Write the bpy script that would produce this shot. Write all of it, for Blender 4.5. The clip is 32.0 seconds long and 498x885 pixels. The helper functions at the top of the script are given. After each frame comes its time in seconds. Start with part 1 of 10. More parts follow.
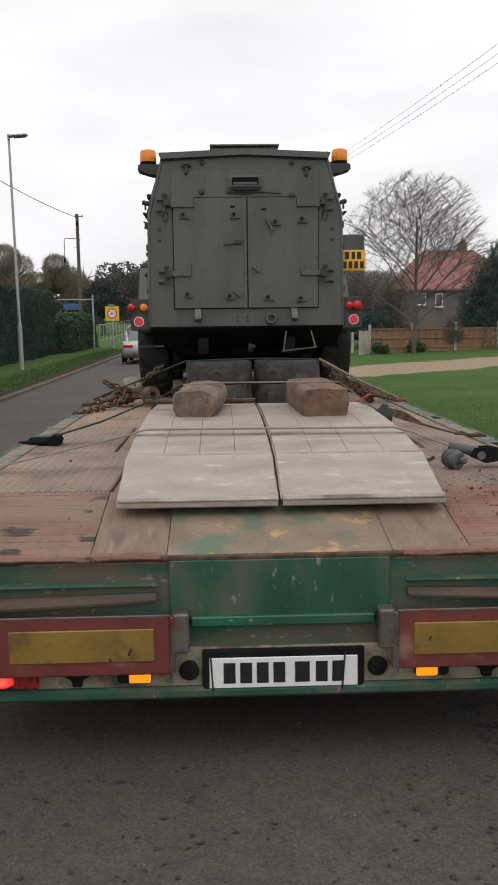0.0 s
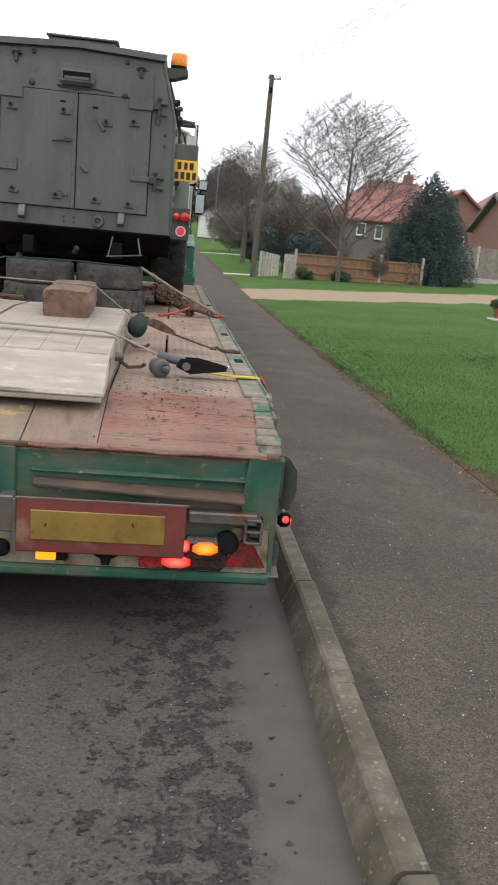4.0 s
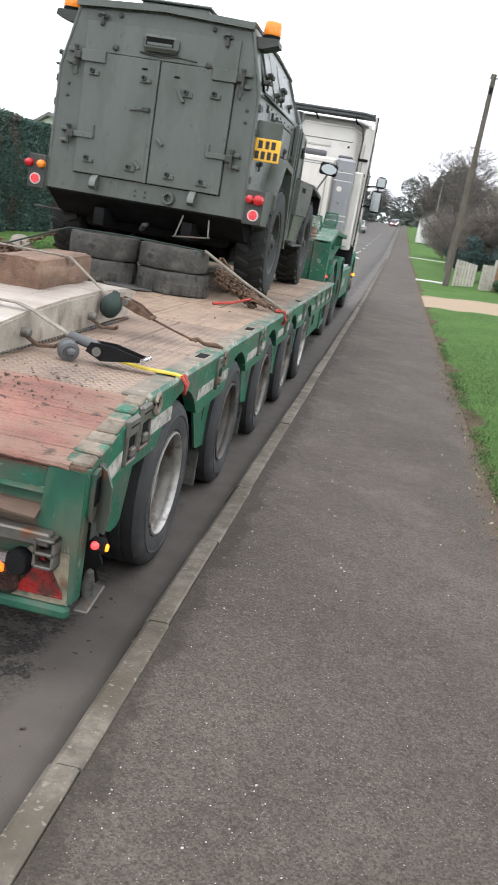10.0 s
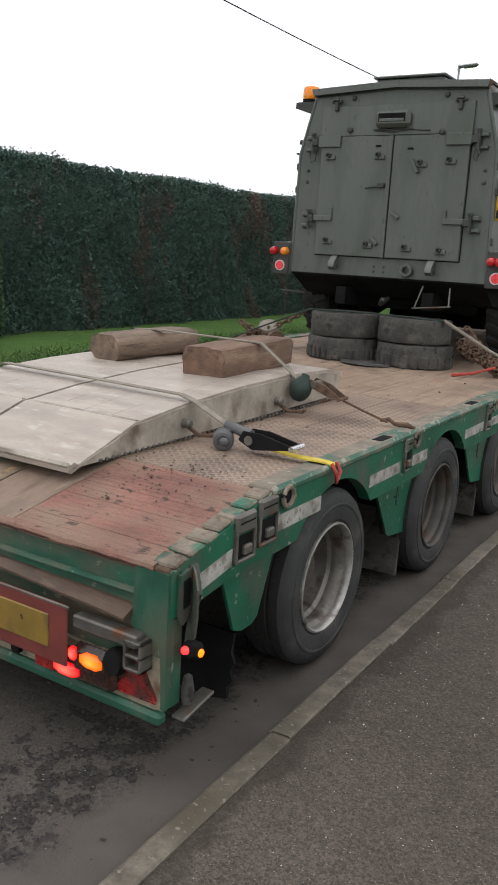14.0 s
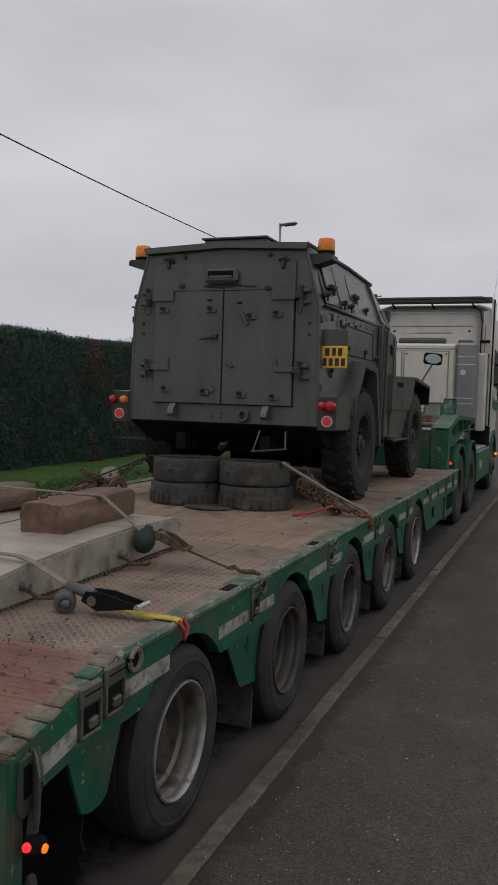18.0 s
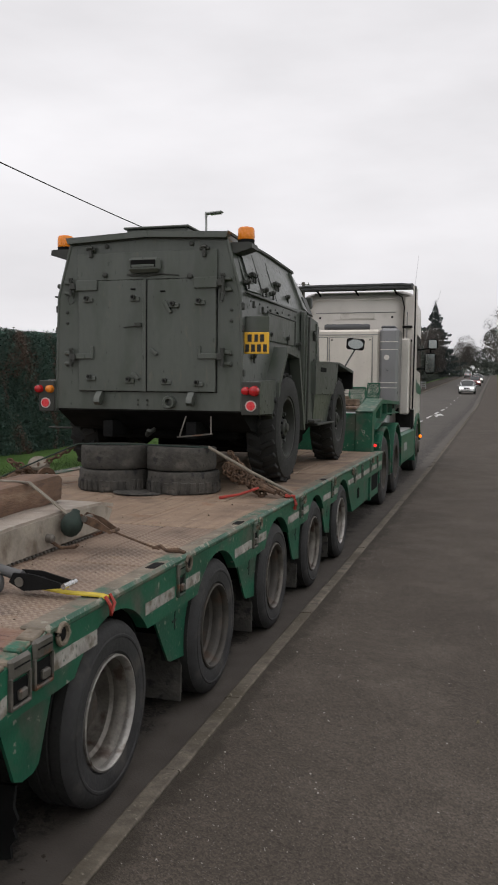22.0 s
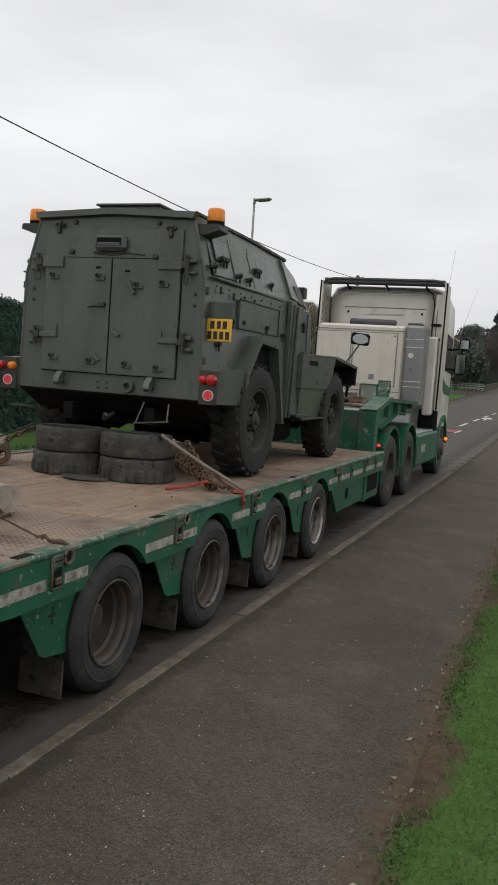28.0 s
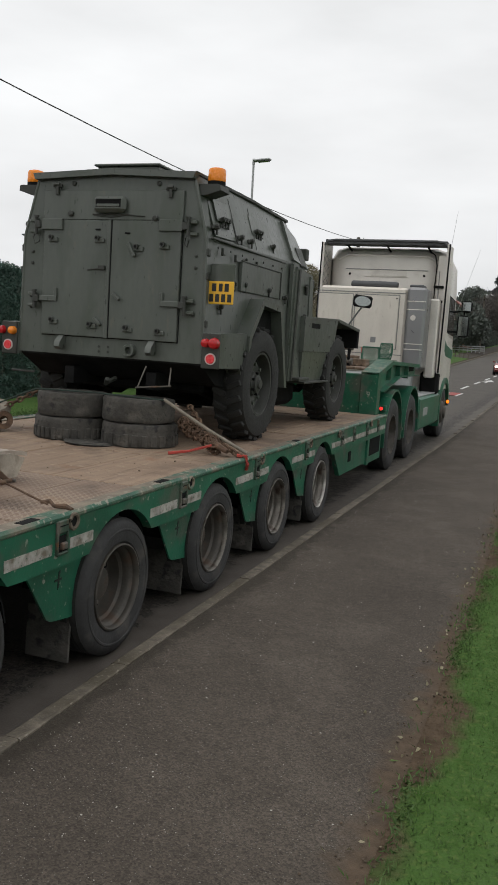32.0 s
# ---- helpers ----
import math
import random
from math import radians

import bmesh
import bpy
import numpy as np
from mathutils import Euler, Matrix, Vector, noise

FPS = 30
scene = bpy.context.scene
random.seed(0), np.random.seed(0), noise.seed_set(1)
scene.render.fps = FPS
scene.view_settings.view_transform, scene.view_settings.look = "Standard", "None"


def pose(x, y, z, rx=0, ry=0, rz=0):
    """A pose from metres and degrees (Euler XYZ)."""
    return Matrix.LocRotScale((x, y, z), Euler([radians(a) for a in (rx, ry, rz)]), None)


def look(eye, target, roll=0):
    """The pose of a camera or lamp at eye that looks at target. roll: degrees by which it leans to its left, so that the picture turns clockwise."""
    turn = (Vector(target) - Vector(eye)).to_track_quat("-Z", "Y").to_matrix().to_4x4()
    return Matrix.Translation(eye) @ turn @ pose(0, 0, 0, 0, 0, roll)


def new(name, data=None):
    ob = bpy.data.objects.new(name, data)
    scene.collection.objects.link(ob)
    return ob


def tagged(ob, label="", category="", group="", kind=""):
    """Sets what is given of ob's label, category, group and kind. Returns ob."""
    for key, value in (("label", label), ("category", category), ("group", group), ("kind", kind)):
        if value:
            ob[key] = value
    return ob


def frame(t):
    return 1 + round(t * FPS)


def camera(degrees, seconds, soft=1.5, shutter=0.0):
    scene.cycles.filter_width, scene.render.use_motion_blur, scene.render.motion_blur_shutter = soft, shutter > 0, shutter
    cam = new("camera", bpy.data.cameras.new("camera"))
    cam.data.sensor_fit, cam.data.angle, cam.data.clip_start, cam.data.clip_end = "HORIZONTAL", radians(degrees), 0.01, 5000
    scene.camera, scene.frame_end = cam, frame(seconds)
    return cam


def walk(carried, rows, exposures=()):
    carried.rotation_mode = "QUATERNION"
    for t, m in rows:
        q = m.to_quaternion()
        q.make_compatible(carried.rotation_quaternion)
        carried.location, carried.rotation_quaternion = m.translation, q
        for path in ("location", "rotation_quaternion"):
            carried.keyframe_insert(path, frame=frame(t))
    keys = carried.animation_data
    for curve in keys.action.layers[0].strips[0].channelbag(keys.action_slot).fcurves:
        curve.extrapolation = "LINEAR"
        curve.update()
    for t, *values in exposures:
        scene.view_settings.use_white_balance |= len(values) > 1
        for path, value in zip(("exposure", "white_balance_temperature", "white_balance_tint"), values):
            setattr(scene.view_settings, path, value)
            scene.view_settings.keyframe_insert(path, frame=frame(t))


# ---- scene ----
cam = camera(33.5, 32.0, soft=1.7, shutter=0.35)
PATH = [
    (0, (-0.204, -2.842, 1.537), (-0.138, -0.863, 1.259), -0.7),
    (0.5, (-0.056, -2.923, 1.532), (-0.029, -0.942, 1.257), 0.1),
    (1, (0.017, -3.017, 1.535), (0.04, -1.04, 1.233), 0.7),
    (1.5, (0.035, -3.121, 1.516), (0.248, -1.158, 1.193), 1.2),
    (2, (0.081, -3.23, 1.515), (0.331, -1.282, 1.135), 1.5),
    (2.5, (0.317, -3.27, 1.506), (0.47, -1.321, 1.086), 2.3),
    (3, (0.532, -3.236, 1.5), (0.642, -1.292, 1.043), 2.8),
    (3.5, (0.724, -3.11, 1.511), (0.989, -1.186, 1.033), 3.6),
    (4, (0.894, -3.062, 1.526), (1.109, -1.128, 1.063), 5.2),
    (4.5, (1.058, -3.103, 1.529), (1.137, -1.157, 1.074), 5.2),
    (6.5, (1.22, -3.077, 1.5), (1.207, -1.128, 1.048), 3.1),
    (7, (1.404, -2.902, 1.485), (1.463, -0.973, 0.957), 3.9),
    (7.5, (1.454, -2.841, 1.513), (1.455, -0.904, 1.015), 7.7),
    (8, (1.558, -2.79, 1.503), (1.164, -0.898, 0.988), 7.7),
    (8.5, (1.794, -2.759, 1.552), (1.388, -0.874, 1.019), 6.8),
    (9, (1.929, -2.656, 1.539), (1.612, -0.755, 1.003), 7.0),
    (9.5, (2.061, -2.462, 1.567), (1.925, -0.547, 1.008), 7.6),
    (10, (2.143, -2.385, 1.576), (1.887, -0.471, 1.056), 9.8),
    (10.5, (2.319, -2.321, 1.608), (1.939, -0.438, 1.052), 10.1),
    (11, (2.398, -2.226, 1.614), (1.745, -0.43, 1.023), 10.6),
    (11.5, (2.439, -2.055, 1.622), (1.742, -0.275, 1.035), 9.4),
    (12, (2.527, -1.967, 1.648), (1.347, -0.432, 1.148), 7.1),
    (12.5, (2.637, -1.931, 1.678), (1.444, -0.407, 1.173), 7.1),
    (13, (2.664, -1.93, 1.667), (1.474, -0.401, 1.17), 5.3),
    (13.5, (2.703, -1.92, 1.686), (1.614, -0.31, 1.215), 4.0),
    (14, (2.73, -1.912, 1.688), (1.714, -0.249, 1.238), 3.2),
    (14.5, (2.73, -1.915, 1.686), (1.742, -0.232, 1.25), 2.7),
    (16.5, (2.712, -1.936, 1.68), (1.887, -0.148, 1.326), 2.3),
    (17, (2.695, -1.916, 1.689), (1.875, -0.124, 1.346), 2.4),
    (17.5, (2.738, -1.932, 1.731), (1.971, -0.105, 1.455), 1.8),
    (18, (2.731, -1.885, 1.754), (2.01, -0.023, 1.646), 1.8),
    (18.5, (2.722, -1.873, 1.739), (2.033, 0.001, 1.616), 1.4),
    (19, (2.713, -1.854, 1.725), (2.097, 0.046, 1.621), 1.4),
    (19.5, (2.728, -1.894, 1.732), (2.12, 0.009, 1.637), 1.6),
    (20, (2.741, -1.887, 1.729), (2.146, 0.021, 1.64), 1.5),
    (20.5, (2.747, -1.888, 1.722), (2.154, 0.021, 1.638), 1.3),
    (21, (2.752, -1.901, 1.732), (2.176, 0.012, 1.638), 1.1),
    (21.5, (2.773, -1.937, 1.73), (2.166, -0.035, 1.615), 1.2),
    (22, (2.84, -2.013, 1.727), (2.272, -0.1, 1.597), 0.6),
    (22.5, (2.944, -2.061, 1.708), (2.399, -0.155, 1.445), -0.0),
    (23, (3.083, -2.067, 1.686), (2.507, -0.173, 1.398), 1.4),
    (23.5, (3.234, -2.049, 1.702), (2.567, -0.208, 1.296), 5.0),
    (24, (3.291, -1.813, 1.693), (2.561, 0.007, 1.301), 5.3),
    (24.5, (3.221, -1.66, 1.76), (2.644, 0.221, 1.403), 4.9),
    (25, (3.415, -1.553, 1.74), (2.733, 0.297, 1.408), 5.3),
    (25.5, (3.371, -1.457, 1.68), (2.717, 0.419, 1.455), 5.0),
    (27.5, (3.474, -1.439, 1.744), (2.822, 0.446, 1.593), 4.4),
    (28, (3.501, -1.497, 1.76), (2.807, 0.371, 1.6), 4.1),
    (28.5, (3.465, -1.484, 1.736), (2.766, 0.381, 1.561), 4.0),
    (29, (3.458, -1.491, 1.752), (2.767, 0.375, 1.553), 4.2),
    (29.5, (3.454, -1.492, 1.743), (2.75, 0.368, 1.53), 4.2),
    (30, (3.455, -1.48, 1.748), (2.756, 0.38, 1.522), 3.9),
    (30.5, (3.457, -1.46, 1.747), (2.77, 0.404, 1.515), 3.7),
    (31, (3.459, -1.466, 1.753), (2.77, 0.396, 1.515), 3.6),
    (31.5, (3.452, -1.473, 1.746), (2.766, 0.391, 1.506), 3.4),
    (32, (3.473, -1.478, 1.75), (2.786, 0.384, 1.505), 3.7),
]
walk(cam, [(t, look(eye, target, roll)) for t, eye, target, roll in PATH],
     exposures=[(0, -0.42, 6650, 12.0), (1, -0.36, 6575, 11.0), (2, 0.1, 6500, 10.0), (3.2, 0.13, 6464, 10.0), (4.5, 0.15, 6425, 10.0), (7, 0.34, 6350, 10.0), (9, 0.48, 6250, 10.0), (10, 0.72, 6200, 10.0), (11, 0.9, 6150, 10.0), (11.6, 0.4, 6210, 10.0), (12.1, -0.08, 6260, 10.0), (13, -0.28, 6350, 10.0), (14, -0.06, 6425, 10.5), (14.5, -0.15, 6462, 10.8), (16.5, -0.25, 6450, 11.5), (17.2, -0.5, 6427, 11.7), (18, -1.2, 6400, 12.0), (19, -0.94, 6510, 12.5), (21, -0.84, 6620, 12.7), (22, -0.62, 6620, 12.3), (22.7, 0.0, 6620, 12.1), (24, 0.45, 6585, 10.5), (24.6, -0.3, 6564, 9.6), (25.5, -0.58, 6559, 9.0), (28, -0.65, 6602, 9.0), (29, -0.56, 6620, 9.0), (32, -0.56, 6600, 8.0)])


# ---- sky and light: an even overcast day ----
def make_world():
    w = bpy.data.worlds.new("sky")
    scene.world = w
    w.use_nodes = True
    nt = w.node_tree
    n, l = nt.nodes, nt.links
    n.clear()
    out = n.new("ShaderNodeOutputWorld")
    bg = n.new("ShaderNodeBackground")
    sky = n.new("ShaderNodeTexSky")
    sky.sky_type, sky.sun_disc = "NISHITA", False
    sky.sun_elevation, sky.sun_rotation, sky.dust_density = radians(50), radians(150), 6.0
    grey = n.new("ShaderNodeHueSaturation")
    grey.inputs["Saturation"].default_value = 0.12
    grey.inputs["Value"].default_value = 0.1
    tc = n.new("ShaderNodeTexCoord")
    sep = n.new("ShaderNodeSeparateXYZ")
    ramp = n.new("ShaderNodeMapRange")
    ramp.inputs["From Min"].default_value, ramp.inputs["From Max"].default_value = 0.0, 1.0
    ramp.inputs["To Min"].default_value, ramp.inputs["To Max"].default_value = 1.4, 1.7
    mp = n.new("ShaderNodeMapping")
    mp.inputs["Scale"].default_value = (1.2, 1.2, 4.0)
    cloud = n.new("ShaderNodeTexNoise")
    cloud.inputs["Scale"].default_value, cloud.inputs["Detail"].default_value = 2.2, 5.0
    cr = n.new("ShaderNodeMapRange")
    cr.inputs["From Min"].default_value, cr.inputs["From Max"].default_value = 0.3, 0.7
    cr.inputs["To Min"].default_value, cr.inputs["To Max"].default_value = 0.86, 1.07
    mul = n.new("ShaderNodeMath")
    mul.operation = "MULTIPLY"
    tint = n.new("ShaderNodeMix")
    tint.data_type, tint.blend_type = "RGBA", "MULTIPLY"
    tint.inputs["Factor"].default_value = 1.0
    tint.inputs["A"].default_value = (0.985, 0.995, 1.03, 1)
    mix = n.new("ShaderNodeMix")
    mix.data_type = "RGBA"
    mix.inputs["Factor"].default_value = 0.1
    l.new(tc.outputs["Generated"], sep.inputs[0])
    l.new(tc.outputs["Generated"], mp.inputs[0])
    l.new(sep.outputs[2], ramp.inputs[0])
    l.new(mp.outputs[0], cloud.inputs[0])
    l.new(cloud.outputs[0], cr.inputs[0])
    l.new(ramp.outputs[0], mul.inputs[0])
    l.new(cr.outputs[0], mul.inputs[1])
    l.new(mul.outputs[0], tint.inputs["B"])
    l.new(sky.outputs[0], grey.inputs["Color"])
    l.new(tint.outputs["Result"], mix.inputs["A"])
    l.new(grey.outputs[0], mix.inputs["B"])
    l.new(mix.outputs["Result"], bg.inputs[0])
    bg.inputs[1].default_value = 1.0
    l.new(bg.outputs[0], out.inputs[0])
    sun = new("sun", bpy.data.lights.new("sun", "SUN"))
    sun.data.energy, sun.data.angle, sun.data.color = 0.6, radians(35), (1.0, 0.97, 0.92)
    sun.matrix_world = look((0, 0, 60), (18, 26, 0))


make_world()


# ---- materials ----
def mat(name, base, rough=0.6, metal=0.0, var=0.25, scale=6.0, bump=0.15, bump_scale=60.0, spots=None, spots2=None, spec=0.5, coord="Object", stretch=(1, 1, 1), piece=0.0):
    """base colour with two scales of variation; spots = (colour, threshold, scale, softness) lays stains or wear over it."""
    m = bpy.data.materials.new(name)
    m.use_nodes = True
    nt = m.node_tree
    n, l = nt.nodes, nt.links
    b = n["Principled BSDF"]
    b.inputs["Metallic"].default_value = metal
    b.inputs["Specular IOR Level"].default_value = spec
    tc = n.new("ShaderNodeTexCoord")
    mp = n.new("ShaderNodeMapping")
    mp.inputs["Scale"].default_value = stretch
    l.new(n.new("ShaderNodeNewGeometry").outputs["Position"] if coord == "World" else tc.outputs[coord], mp.inputs[0])

    def noise_tex(s, d=4.0):
        t = n.new("ShaderNodeTexNoise")
        t.inputs["Scale"].default_value, t.inputs["Detail"].default_value = s, d
        l.new(mp.outputs[0], t.inputs["Vector"])
        return t.outputs["Fac"]

    def span(value, a, b2, lo, hi):
        r = n.new("ShaderNodeMapRange")
        l.new(value, r.inputs[0])
        for k, v in zip(("From Min", "From Max", "To Min", "To Max"), (a, b2, lo, hi)):
            r.inputs[k].default_value = v
        return r.outputs[0]

    def blend(fac, a, b2, kind="MIX"):
        x = n.new("ShaderNodeMix")
        x.data_type, x.blend_type = "RGBA", kind
        if isinstance(fac, float):
            x.inputs["Factor"].default_value = fac
        else:
            l.new(fac, x.inputs["Factor"])
        for k, v in (("A", a), ("B", b2)):
            if isinstance(v, tuple):
                x.inputs[k].default_value = (*v, 1) if len(v) == 3 else v
            else:
                l.new(v, x.inputs[k])
        return x.outputs["Result"]

    big, fine = noise_tex(scale), noise_tex(bump_scale, 6.0)
    lo, hi = tuple(c * (1 - var) for c in base), tuple(min(1, c * (1 + var)) for c in base)
    col = blend(span(big, 0.3, 0.7, 0, 1), lo, hi)
    g = n.new("ShaderNodeCombineColor")
    f2 = span(fine, 0.3, 0.7, 1 - var * 0.5, 1 + var * 0.5)
    for k in range(3):
        l.new(f2, g.inputs[k])
    col = blend(1.0, col, g.outputs[0], "MULTIPLY")
    for s in (spots, spots2):
        if s:
            colour, level, sc, soft = s
            t = noise_tex(sc, 8.0)
            col = blend(span(t, level, level + soft, 0, 1), col, colour)
    if piece:
        oi = n.new("ShaderNodeObjectInfo")
        hv = n.new("ShaderNodeHueSaturation")
        l.new(span(oi.outputs["Random"], 0, 1, 1 - piece, 1 + piece), hv.inputs["Value"])
        l.new(col, hv.inputs["Color"])
        col = hv.outputs[0]
    l.new(col, b.inputs["Base Color"])
    l.new(span(fine, 0.3, 0.7, max(0.02, rough - 0.1), min(1, rough + 0.1)), b.inputs["Roughness"])
    if bump:
        bp = n.new("ShaderNodeBump")
        bp.inputs["Strength"].default_value, bp.inputs["Distance"].default_value = bump, 0.01
        l.new(fine, bp.inputs["Height"])
        l.new(bp.outputs[0], b.inputs["Normal"])
    return m


def glow(name, colour, strength):
    m = bpy.data.materials.new(name)
    m.use_nodes = True
    b = m.node_tree.nodes["Principled BSDF"]
    b.inputs["Base Color"].default_value = (*colour, 1)
    b.inputs["Emission Color"].default_value = (*colour, 1)
    b.inputs["Emission Strength"].default_value = strength
    b.inputs["Roughness"].default_value = 0.25
    return m


def hot_lamp(name, rim, core, strength, reach):
    """A lit lens with its bulb showing as a brighter spot behind the middle."""
    m = glow(name, rim, strength)
    n, l = m.node_tree.nodes, m.node_tree.links
    sq = n.new("ShaderNodeVectorMath")
    sq.operation, sq.inputs[1].default_value = "MULTIPLY", (1, 0, 1)
    ln = n.new("ShaderNodeVectorMath")
    ln.operation = "LENGTH"
    l.new(n.new("ShaderNodeTexCoord").outputs["Object"], sq.inputs[0])
    l.new(sq.outputs[0], ln.inputs[0])
    r = n.new("ShaderNodeMapRange")
    r.inputs["From Max"].default_value, r.inputs["To Min"].default_value, r.inputs["To Max"].default_value = reach, 1.0, 0.0
    l.new(ln.outputs["Value"], r.inputs[0])
    x = n.new("ShaderNodeMix")
    x.data_type = "RGBA"
    x.inputs["A"].default_value, x.inputs["B"].default_value = (*rim, 1), (*core, 1)
    l.new(r.outputs[0], x.inputs["Factor"])
    l.new(x.outputs["Result"], n["Principled BSDF"].inputs["Emission Color"])
    return m


